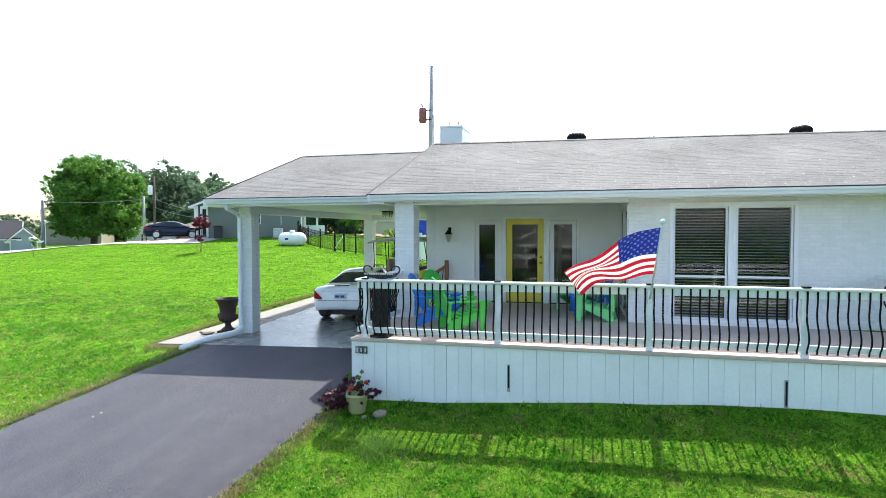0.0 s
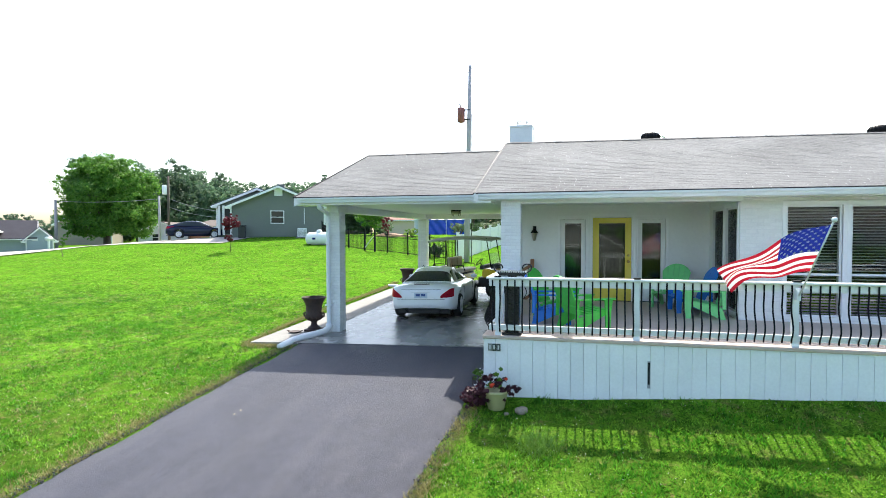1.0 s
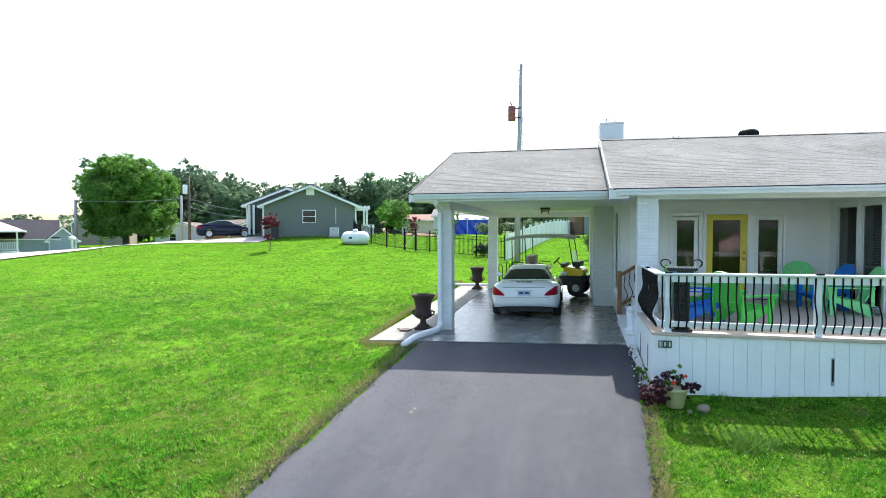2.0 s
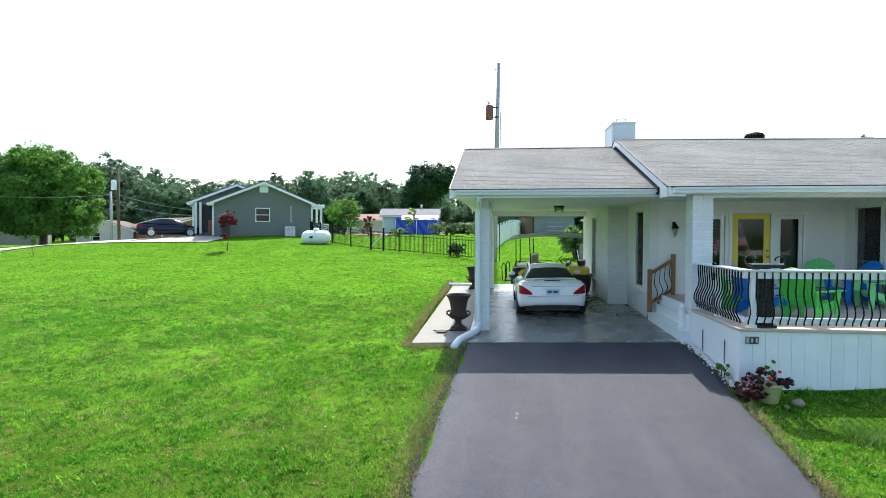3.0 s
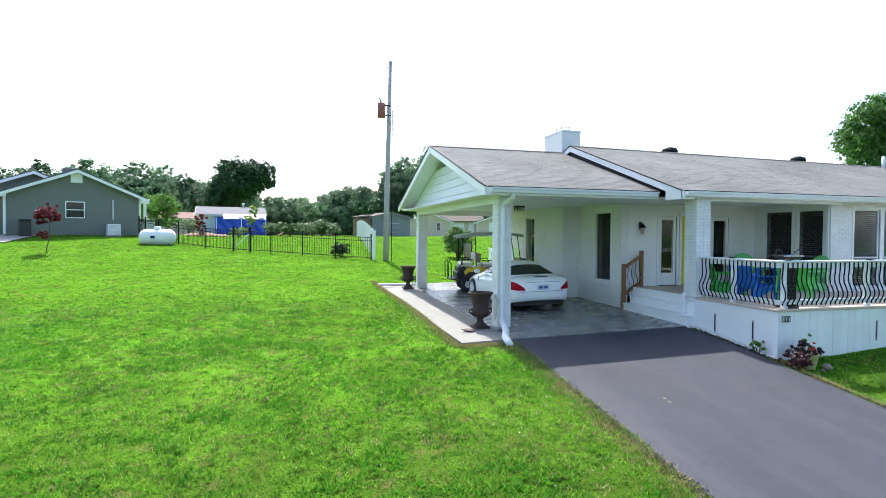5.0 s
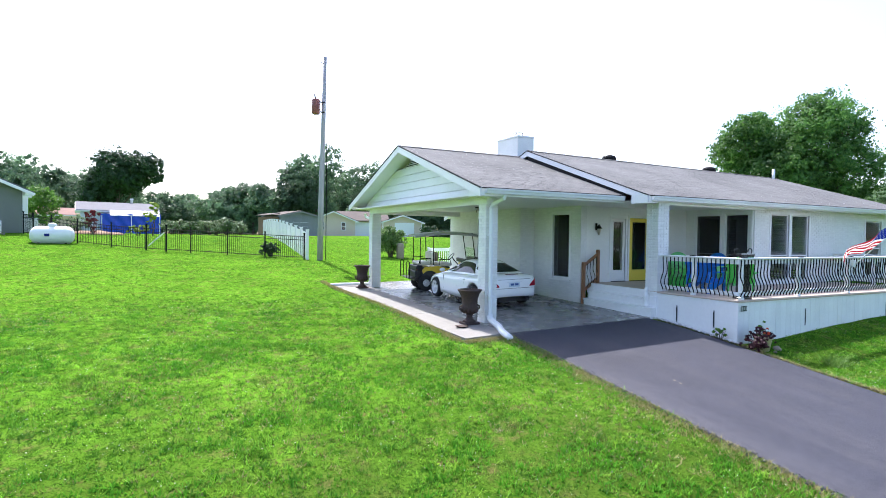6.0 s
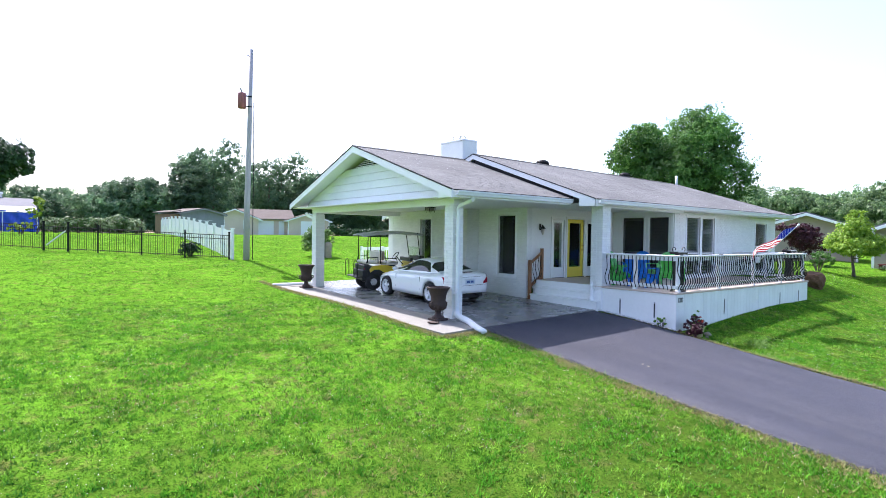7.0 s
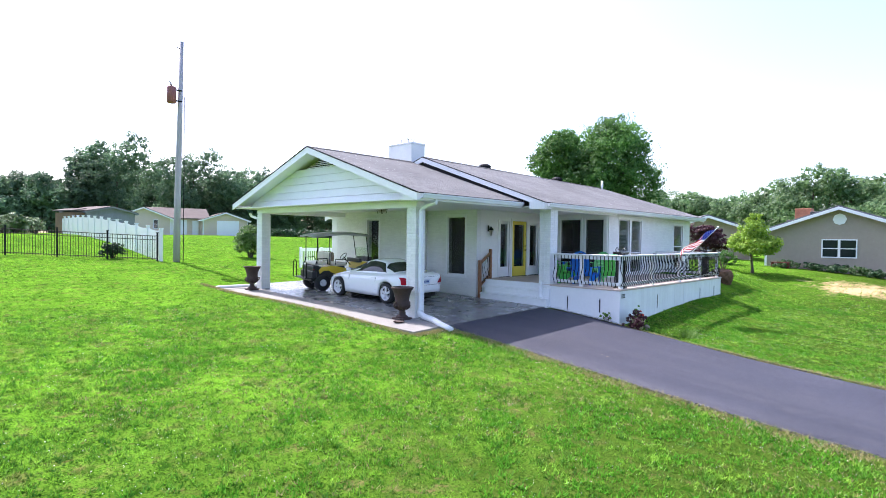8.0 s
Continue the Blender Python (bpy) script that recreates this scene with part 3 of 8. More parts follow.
# gable siding: lapped boards in the triangle above the side beam, with a louvred vent
z = CEIL + 0.07
while True:
    half = 5.0 - (z + 0.24 - PORT_TOP + 0.14) / SLOPE
    if half < 0.75:
        break
    h2 = 5.0 - (z - PORT_TOP + 0.14) / SLOPE
    bm = bmesh.new()
    prism(bm, [(RIDGE_Y - min(h2, 4.6), z), (RIDGE_Y + min(h2, 4.6), z), (RIDGE_Y + min(half, 4.6), z + 0.235), (RIDGE_Y - min(half, 4.6), z + 0.235)], "x", -8.08, -8.05)
    for v in bm.verts:
        if v.co.x < -8.06:
            v.co.x += -0.018 if v.co.z < z + 0.1 else 0.0
    hp("siding_board", bm, WHITE_WOOD)
    z += 0.24
vent_z = z
bm = bmesh.new()
prism(bm, [(RIDGE_Y - 0.98, vent_z), (RIDGE_Y + 0.98, vent_z), (RIDGE_Y, vent_z + 0.98 * SLOPE)], "x", -8.03, -8.01)
gv = hp("gable_vent", bm, BLACK_METAL, "triangular louvred gable vent")
for i in range(5):
    zz = vent_z + 0.03 + i * 0.06
    hw = 0.95 - (zz - vent_z) / SLOPE
    if hw > 0.05:
        bm = boxes((-8.085, -8.04, RIDGE_Y - hw, RIDGE_Y + hw, zz, zz + 0.012))
        for v in bm.verts:
            v.co.z -= 0.03 if v.co.x < -8.06 else 0
        hp("louvre", bm, WHITE_TRIM, parent=gv)

# ---- roofs ----


def roof(name, x0, x1, eave_front, eave_back, top, ridge, slope, dip, label):
    peak = top + slope * (ridge - eave_front)
    backz = peak - slope * (eave_back - ridge)
    bm = bmesh.new()
    t = 0.09
    prism(bm, [(eave_front, top - t), (eave_front, top - 0.012), (ridge, peak - 0.012), (eave_back, backz - 0.012), (eave_back, backz - t), (ridge, peak - t)], "x", x0, x1)
    for v in bm.verts:
        v.co.z -= dip(v.co.x, v.co.y)
    return hp(name, bm, WHITE_WOOD, label), peak, backz


main_roof, MAIN_PEAK, _ = roof("main_roof", -4.12, 9.5, MAIN_EAVE, 21.9, MAIN_TOP, MAIN_RIDGE, MAIN_SLOPE, settled, "low grey shingle gable roof")
port_roof, PORT_PEAK, PORT_BACK = roof("carport_roof", -8.6, -4.125, PORT_EAVE, 21.31, PORT_TOP, RIDGE_Y, SLOPE, level, "low grey shingle carport roof")


def roof_cover(parent, x0, x1, eave, top, peak, seed, near, ridge, pitch, dip):
    """Asphalt shingles: overlapping tabs row by row up both slopes. Those in the stretch `near` are pieces of their own."""
    rs = random.Random(seed)
    slope = math.atan(pitch)
    L = (ridge - eave) / math.cos(slope)
    vs, fs = [], []
    exposure = 0.142
    singles = 0
    inv = (house.matrix_basis @ parent.matrix_basis).inverted()
    tab_bm = bmesh.new()
    cuboid(tab_bm, 0, 0.3, 0, 0.16, 0.003, 0.007)
    for v in tab_bm.verts:
        v.co.z += 0.003 * (1 - v.co.y / 0.16)
    TAB = finish(tab_bm, "shingle", SHINGLE)
    for side in (1, -1):
        rows = int(L / exposure)
        for r in range(rows + 1):
            s = r * exposure - 0.02
            deep = min(0.16, L - s)
            if deep < 0.02:
                continue
            x = x0 - rs.uniform(0, 0.25)
            while x < x1:
                w = 0.305
                a, b = max(x, x0 - 0.058), min(x + w - rs.uniform(0.001, 0.003), x1 + 0.044)
                x += w
                if b - a < 0.03:
                    continue
                lift = rs.uniform(-0.0005, 0.0012)
                y = eave + s * math.cos(slope) if side > 0 else 2 * ridge - eave - s * math.cos(slope)
                zz = top + s * math.sin(slope) - 0.01 - dip(a, y)
                if side > 0 and near[0] < a and b < near[1] and near[2] < y < near[3] and singles < 290:
                    o = new("shingle", TAB)
                    o.parent = parent
                    o.matrix_basis = inv @ Matrix.Translation((a, y, zz + lift)) @ Matrix.Rotation(slope, 4, "X") @ Matrix.Diagonal(((b - a) / 0.3, 1, 1, 1))
                    singles += 1
                    continue
                o = len(vs)
                y2 = y + side * deep * math.cos(slope)
                z2 = zz + deep * math.sin(slope) + dip(a, y) - dip(a, y2)
                vs += [(a, y, zz), (b, y, zz), (b, y, zz + 0.0085 + lift), (a, y, zz + 0.0085 + lift), (b, y2, z2 + 0.007), (a, y2, z2 + 0.007)]
                q = [(o, o + 1, o + 2, o + 3), (o + 3, o + 2, o + 4, o + 5)]
                fs += q if side > 0 else [tuple(reversed(k)) for k in q]
    me = quick("shingles", vs, fs, SHINGLE)
    c = part("shingles", me, None, parent)
    c.matrix_basis = inv
    tagged(c, kind="stuff")
    k, d = 0.15 * math.cos(slope), 0.15 * math.sin(slope)
    CAP = quick("ridge_cap", [(0, -k, 0.022 - d), (0, 0, 0.024), (0, k, 0.022 - d), (0.16, -k, 0.012 - d), (0.16, 0, 0.014), (0.16, k, 0.012 - d), (0, -k, 0.012 - d), (0, 0, 0.012), (0, k, 0.012 - d)],
                [(0, 3, 4, 1), (1, 4, 5, 2), (6, 0, 1, 7), (7, 1, 2, 8)], SHINGLE)
    x = x0
    while x < x1:
        o = new("ridge_cap", CAP)
        o.parent = parent
        o.matrix_basis = inv @ Matrix.Translation((x, ridge, peak - dip(x, ridge)))
        x += 0.14


roof_cover(main_roof, -4.12, 9.5, MAIN_EAVE, MAIN_TOP, MAIN_PEAK, 3, (-4.0, 1.0, 10.5, 13.6), MAIN_RIDGE, MAIN_SLOPE, settled)
roof_cover(port_roof, -8.6, -4.125, PORT_EAVE, PORT_TOP, PORT_PEAK, 4, (-8.5, -4.2, 11.4, 13.8), RIDGE_Y, SLOPE, level)


def rake(x0, x1, eave, top, back, ridge, slope, sunk=0.0, depth=0.2, name="rake_board"):
    peak = top + slope * (ridge - eave) - sunk
    for y, z in ((eave, top), (back, top + slope * (ridge - eave) - slope * (back - ridge))):
        bm = bmesh.new()
        prism(bm, [(y, z - depth), (y, z), (ridge, peak), (ridge, peak - depth)], "x", x0, x1)
        hp(name, bm, WHITE_TRIM, "white rake board")


rake(-4.16, -4.122, MAIN_EAVE - 0.02, MAIN_TOP - 0.022, 21.9, MAIN_RIDGE, MAIN_SLOPE, depth=0.165)
# black strip put in as shade in the roof step, dark metal edges on the rakes
bm = bmesh.new()
prism(bm, [(PORT_EAVE, PORT_TOP - 0.02), (PORT_EAVE, MAIN_TOP + MAIN_SLOPE * (PORT_EAVE - MAIN_EAVE) - 0.1), (MAIN_RIDGE, MAIN_PEAK - 0.1), (MAIN_RIDGE, PORT_TOP + SLOPE * (MAIN_RIDGE - PORT_EAVE) - 0.02)], "x", -4.1, -4.06)
hp("step_shade", bm, BLACK_METAL, "black strip for the shade in the roof step")
for x0, eave, top, ridge, slope, lip in ((-4.172, MAIN_EAVE, MAIN_TOP, MAIN_RIDGE, MAIN_SLOPE, -0.003), (-8.652, PORT_EAVE, PORT_TOP, RIDGE_Y, SLOPE, 0.008)):
    for y in (eave - 0.03, 2 * ridge - eave + 0.03):
        run = abs(ridge - y)
        bm = bmesh.new()
        prism(bm, [(y, top - 0.03), (y, top + lip), (ridge, top + lip + slope * run), (ridge, top - 0.03 + slope * run)], "x", x0, x0 + 0.03)
        hp("rake_edge", bm, BLACK_METAL)
rake(-8.64, -8.602, PORT_EAVE - 0.02, PORT_TOP - 0.02, 21.31, RIDGE_Y, SLOPE)
rake(9.502, 9.54, MAIN_EAVE - 0.02, MAIN_TOP - 0.02, 21.9, MAIN_RIDGE, MAIN_SLOPE, settled(9.52, MAIN_RIDGE))
# boxed soffit ends under the overhang
hp("soffit", boxes((-4.12, 9.5, MAIN_EAVE + 0.02, MAIN_EAVE + 0.5, CEIL + 0.04, CEIL + 0.06)), WHITE_TRIM, "white soffit")
hp("soffit", boxes((-8.6, -4.13, PORT_EAVE + 0.02, PORT_EAVE + 0.6, CEIL + 0.04, CEIL + 0.06)), WHITE_TRIM, "white soffit")
for y0, y1, z0, z1, s in ((PORT_EAVE, RIDGE_Y, PORT_TOP, PORT_PEAK, 1), (RIDGE_Y, 21.3, PORT_PEAK, PORT_BACK, -1)):
    bm = bmesh.new()
    prism(bm, [(y0 + 0.01, z0 - 0.115), (y0 + 0.01, z0 - 0.095), (y1 - 0.01, z1 - 0.095), (y1 - 0.01, z1 - 0.115)], "x", -8.6, -8.1)
    hp("gable_soffit", bm, WHITE_TRIM, "white gable soffit")
hp("fascia", boxes((-4.16, 9.5, MAIN_EAVE - 0.022, MAIN_EAVE - 0.002, MAIN_TOP - 0.17, MAIN_TOP - 0.02)), WHITE_TRIM, "white fascia board")
hp("fascia", boxes((-8.6, -4.165, PORT_EAVE - 0.022, PORT_EAVE - 0.002, PORT_TOP - 0.2, PORT_TOP - 0.02)), WHITE_TRIM, "white fascia board")
# return boxes at the eave ends
bm = bmesh.new()
prism(bm, [(MAIN_EAVE - 0.02, MAIN_TOP - 0.21), (MAIN_EAVE - 0.02, MAIN_TOP - 0.04), (MAIN_EAVE + 0.55, MAIN_TOP + 0.13), (MAIN_EAVE + 0.55, MAIN_TOP - 0.21)], "x", -4.155, -3.8)
hp("eave_return", bm, WHITE_TRIM)
bm = bmesh.new()
prism(bm, [(PORT_EAVE - 0.02, PORT_TOP - 0.2), (PORT_EAVE - 0.02, PORT_TOP - 0.04), (PORT_EAVE + 0.55, PORT_TOP + 0.13), (PORT_EAVE + 0.55, PORT_TOP - 0.2)], "x", -8.595, -8.1)
hp("eave_return", bm, WHITE_TRIM)


def gutter(x0, x1, y, top):
    bm = bmesh.new()
    k = 0.12
    prism(bm, [(y, top), (y, top - 0.115), (y - k * 0.7, top - 0.115), (y - k * 0.82, top - 0.06), (y - k, top - 0.03), (y - k, top), (y - k + 0.012, top), (y - k + 0.012, top - 0.025), (y - k * 0.75, top - 0.06), (y - k * 0.65, top - 0.1), (y - 0.006, top - 0.1), (y - 0.006, top)], "x", x0, x1)
    return hp("gutter", bm, ALU, "white aluminium gutter")


gutter(-4.05, 9.45, MAIN_EAVE - 0.024, MAIN_TOP - 0.035)
gutter(-8.5, -4.2, PORT_EAVE - 0.024, PORT_TOP - 0.035)
# strips of dark drip edge
hp("drip_edge", boxes((-4.1, 9.48, MAIN_EAVE - 0.075, MAIN_EAVE + 0.02, MAIN_TOP - 0.034, MAIN_TOP - 0.008)), BLACK_METAL)
hp("drip_edge", boxes((-8.58, -4.2, PORT_EAVE - 0.075, PORT_EAVE + 0.02, PORT_TOP - 0.034, PORT_TOP - 0.008)), BLACK_METAL)

# ---- chimney, vents ----
CX0, CX1, CY0, CY1 = -4.12, -3.43, 16.45, 17.75
ch = hp("chimney", boxes((CX0, CX1, CY0, CY1, 5.1, 6.36), bevel=0.012), BRICK, "white painted chimney")
hp("chimney_cap", boxes((CX0 - 0.012, CX1 + 0.012, CY0 - 0.012, CY1 + 0.012, 6.362, 6.43), bevel=0.01), WHITE, parent=ch)
cx = (CX0 + CX1) / 2
hp("flue_plate", boxes((cx - 0.2, cx + 0.2, 16.8, 17.3, 6.6, 6.618), bevel=0.004), WHITE_TRIM, "flat metal plate over the flue", parent=ch)
for dx in (-0.14, 0.14):
    for dy in (16.86, 17.24):
        hp("plate_leg", boxes((cx + dx - 0.012, cx + dx + 0.012, dy - 0.012, dy + 0.012, 6.43, 6.6)), VENT_GREY, parent=ch)
for x, y in ((-0.09, 16.25), (5.55, 16.25)):
    zz = MAIN_PEAK - MAIN_SLOPE * (y - MAIN_RIDGE) - settled(x, y) + 0.04
    v = hp("roof_vent", boxes((x - 0.1, x + 0.1, y - 0.1, y + 0.1, zz - 0.1, zz + 0.05)), BLACK_METAL, "black ribbed turbine roof vent")
    bm = bmesh.new()
    lathe(bm, [(0.14, 0.0), (0.14, 0.06), (0.2, 0.1), (0.245, 0.17), (0.245, 0.24), (0.2, 0.31), (0.1, 0.35), (0.0, 0.36)], 18, (x, y, zz))
    hp("turbine", bm, BLACK_METAL, parent=v, smooth=True)
    for k in range(18):
        a = k * math.tau / 18
        bm = bmesh.new()
        tube(bm, [(x + r * math.cos(a), y + r * math.sin(a), zz + h) for r, h in ((0.2, 0.1), (0.255, 0.17), (0.255, 0.24), (0.2, 0.31))], 0.012, 5)
        hp("fin", bm, BLACK_METAL, parent=v)
bm = bmesh.new()
lathe(bm, [(0.06, -0.1), (0.06, 0.42), (0.045, 0.42)], 12, (8.95, 15.6, MAIN_PEAK - 0.2))
hp("vent_pipe", bm, ALU, "plumbing vent pipe", True)

# ---- porch ----
DX0, DX1, DY0 = -3.6, 5.1, 8.45
hp("deck", boxes((DX0 - 0.02, DX1 + 0.02, DY0 - 0.03, FRONT_Y - 0.002, FLOOR - 0.05, FLOOR), (-3.45, BAY_X - 0.002, FRONT_Y - 0.001, DOOR_Y - 0.002, FLOOR - 0.05, FLOOR), bevel=0.008), DECK, "tan coated porch floor")
hp("deck_wall", boxes((DX0 + 0.05, DX1 - 0.05, DY0 + 0.05, FRONT_Y, 0.2, FLOOR - 0.051), (-3.43, BAY_X, FRONT_Y, DOOR_Y - 0.01, 0.4, FLOOR - 0.051)), MORTAR)
bd = random.Random(8)
x = DX0
while x < DX1 - 0.02:
    b = min(x + 0.2, DX1)
    zb = gz((x + b) / 2, DY0) - 0.12
    hp("skirt_board", boxes((x + 0.0018, b - 0.0018, DY0 + bd.uniform(-0.002, 0.002), DY0 + 0.045, zb, FLOOR - 0.052), bevel=0.002), WHITE_WOOD)
    x += 0.2
bm = bmesh.new()
prism(bm, [(DY0, FLOOR - 0.052), (DY0, 0.2), (10.95, 0.4), (10.95, FLOOR - 0.052)], "x", DX0, DX0 + 0.045)
hp("skirt_panel", bm, WHITE, "white skirt panel")
hp("skirt_panel", boxes((DX1 - 0.045, DX1, DY0 + 0.046, FRONT_Y, 0.4, FLOOR - 0.052)), WHITE, "white skirt panel")
for x in (-1.02, 2.78, 4.3):
    v = hp("skirt_vent", boxes((x - 0.022, x + 0.022, DY0 - 0.01, DY0 - 0.003, 0.78, 1.2)), VENT_GREY, "narrow grey skirt vent")
    hp("vent_slot", boxes((x - 0.012, x + 0.012, DY0 - 0.013, DY0 - 0.011, 0.84, 1.18)), BLACK_METAL, parent=v)
for y in (9.05, 10.1):
    v = hp("skirt_vent", boxes((DX0 - 0.009, DX0 - 0.003, y - 0.022, y + 0.022, 0.78, 1.2)), VENT_GREY, "narrow grey skirt vent")
    hp("vent_slot", boxes((DX0 - 0.012, DX0 - 0.01, y - 0.012, y + 0.012, 0.82, 1.16)), BLACK_METAL, parent=v)
# steps up from the carport floor
STEP_Z = slab_z(-3.7, 12)
for i, (xf, y0) in enumerate(((-3.8, 10.74), (-3.6, 11.13))):
    zt = STEP_Z + (FLOOR - STEP_Z) / 3 * (i + 1)
    st = boxes((xf, -3.43, y0, 13.33, 0.6, zt - 0.05), (xf - 0.02, -3.43, y0 - 0.01, 13.34, zt - 0.05, zt), bevel=0.008)
    hp("step", st, WHITE, "white painted concrete step")
hp("step_top", boxes((-3.47, -3.42, 11.12, 13.55, 1.2, FLOOR - 0.002), bevel=0.006), WHITE)
column("porch_column", -3.42, 10.92, 0.4, 1.35, CEIL + 0.06, "white painted brick porch column")
column("carport_column", -7.92, 12.2, 0.35, slab_z(-7.92, 12.2) - 0.02, CEIL - 0.12, "white painted brick carport column")
column("carport_column", -7.92, 20.3, 0.35, slab_z(-7.92, 20.3) - 0.02, CEIL - 0.12, "white painted brick carport column")
hp("column_foot", boxes((-3.66, -3.2, 10.72, 11.14, 0.6, 1.36), bevel=0.01), WHITE)

# ---- porch railing ----
BOW = ((0.0, 0.0), (0.12, 0.0), (0.24, -0.01), (0.36, -0.022), (0.48, -0.01), (0.6, 0.036), (0.7, 0.068), (0.79, 0.072), (0.87, 0.044), (0.93, 0.012), (1.0, 0.0))
RAIL_TOP, RAIL_LOW = 2.415, 1.56
bal_bm = bmesh.new()
tube(bal_bm, [(0, -o, RAIL_TOP - (RAIL_TOP - RAIL_LOW) * s - FLOOR) for s, o in BOW], 0.0125, 6)
BAL_ME = finish(bal_bm, "baluster", BLACK_METAL, True)
post_bm = bmesh.new()
cuboid(post_bm, -0.045, 0.045, 0.004, 0.09, 0.0, 0.924, bevel=0.006)
POST_ME = finish(post_bm, "post", WHITE_WOOD)


def railing(name, x0, y0, x1, y1, posts, step=0.1225, label=""):
    L = math.hypot(x1 - x0, y1 - y0)
    ang = math.degrees(math.atan2(y1 - y0, x1 - x0))
    r = thing(name, label, "railing", (x0, y0, FLOOR), ang)
    part("top_rail", boxes((0, L, -0.05, 0.09, 0.925, 0.96), bevel=0.008), WHITE_WOOD, r)
    part("upper_board", boxes((0, L, 0.001, 0.04, 0.81, 0.922), bevel=0.004), WHITE_WOOD, r)
    part("lower_board", boxes((0, L, 0.001, 0.04, 0.085, 0.175), bevel=0.004), WHITE_WOOD, r)
    for p in posts:
        o = part("post", POST_ME, None, r, m=Matrix.Translation((p, 0, 0)))
        part("post_cap", boxes((p - 0.055, p + 0.055, -0.055, 0.02, 0.963, 0.985), bevel=0.004), BLACK_METAL, r)
        part("bracket", boxes((p - 0.05, p + 0.05, -0.01, 0.08, 0.0, 0.05), bevel=0.003), ALU, r)
    s = 0.06
    while s < L - 0.04:
        part("baluster", BAL_ME, None, r, m=Matrix.Translation((s, -0.012, 0)))
        s += step
    return r


railing("porch_railing", -3.52, 8.5, 5.02, 8.5, (0.15, 2.32, 4.53, 6.53, 8.4), label="white wooden porch railing with bowed black metal balusters")
railing("porch_railing", -3.52, 10.68, -3.52, 8.52, (0.96,), step=0.118, label="short white porch railing with bowed black metal balusters")
railing("porch_railing", 5.02, 8.6, 5.02, 11.0, (1.2,), label="short white porch railing with bowed black metal balusters")
r = thing("step_handrail", "brown stained wooden handrail with black balusters beside the steps", "handrail", (-3.6, 13.4, 1.0))
part("newel", boxes((-3.80, -3.70, 13.36, 13.45, 0.84, 2.14), bevel=0.006), STAIN_WOOD, r, world=True)
part("newel", boxes((-3.23, -3.14, 13.36, 13.45, 1.36, 2.52), bevel=0.006), STAIN_WOOD, r, world=True)
for dz, nm in ((2.0, "rail"), (1.25, "rail")):
    bm = bmesh.new()
    prism(bm, [(-3.72, dz), (-3.72, dz + 0.09), (-3.2, dz + 0.42), (-3.2, dz + 0.33)], "y", 13.38, 13.43)
    part(nm, bm, STAIN_WOOD, r, world=True)
for i in range(4):
    x = -3.63 + i * 0.12
    zz = 1.27 + (x + 3.72) * 0.63
    bm = bmesh.new()
    tube(bm, [(x + 0.9 * o, 13.37, zz + 0.75 - 0.72 * s) for s, o in BOW], 0.01, 6)
    part("baluster", bm, BLACK_METAL, r, world=True, smooth=True)

# house number plaque: three dark tiles with plain bars
pl = thing("number_plaque", "small dark house number plaque on the porch skirt", "house number", (-3.42, 8.435, 1.31))
for i in range(3):
    part("tile", boxes((-0.105 + i * 0.07, -0.038 + i * 0.07, -0.012, 0.0, -0.06, 0.06), bevel=0.003), mat("plaque_tile", (0.05, 0.06, 0.06) if i else (0.2, 0.22, 0.2), 0.3, var=0.2), pl)
    part("bar", boxes((-0.085 + i * 0.07, -0.058 + i * 0.07, -0.015, -0.0125, -0.035, 0.035)), mat("plaque_bar", (0.5, 0.52, 0.52), 0.5), pl)

# ---- downspouts ----
ds = thing("downspout", "white aluminium downspout running down the carport column", "downspout", (-8.0, 11.9, 0.8))
bm = bmesh.new()
tube(bm, [(-7.98, 11.38, 3.86), (-7.98, 11.4, 3.78), (-8.0, 11.86, 3.66), (-8.0, 11.93, 3.58), (-8.0, 11.93, 0.91)], 0.052, 8)
part("pipe", bm, ALU, ds, world=True)
bm = bmesh.new()
tube(bm, [(-8.0, 11.93, 0.95), (-8.0, 11.9, 0.85), (-8.03, 11.7, 0.80), (-8.1, 11.45, 0.79), (-8.22, 11.15, 0.78), (-8.36, 10.85, 0.75), (-8.42, 10.55, 0.70), (-8.45, 10.38, 0.67)], 0.078, 12)
part("extension", bm, WHITE, ds, "bent white plastic extension", True, world=True)
for z in (1.4, 2.9):
    part("strap", boxes((-8.07, -7.93, 11.87, 12.0, z, z + 0.03)), ALU, ds, world=True)
ds = thing("downspout", "white aluminium downspout by the rear carport column", "downspout", (-8.0, 21.0, 1.0))
bm = bmesh.new()
tube(bm, [(-8.0, 21.2, 3.7), (-8.0, 21.1, 3.6), (-8.0, 20.6, 3.5), (-8.0, 20.57, 3.4), (-8.0, 20.57, 1.07)], 0.05, 8)
part("pipe", bm, ALU, ds, world=True)
bm = bmesh.new()
tube(bm, [(-8.0, 20.57, 1.12), (-8.05, 20.62, 1.03), (-8.4, 20.68, 1.02), (-9.0, 20.7, 1.02), (-9.5, 20.7, 1.02)], 0.06, 8)
part("extension", bm, WHITE, ds, world=True, smooth=True)

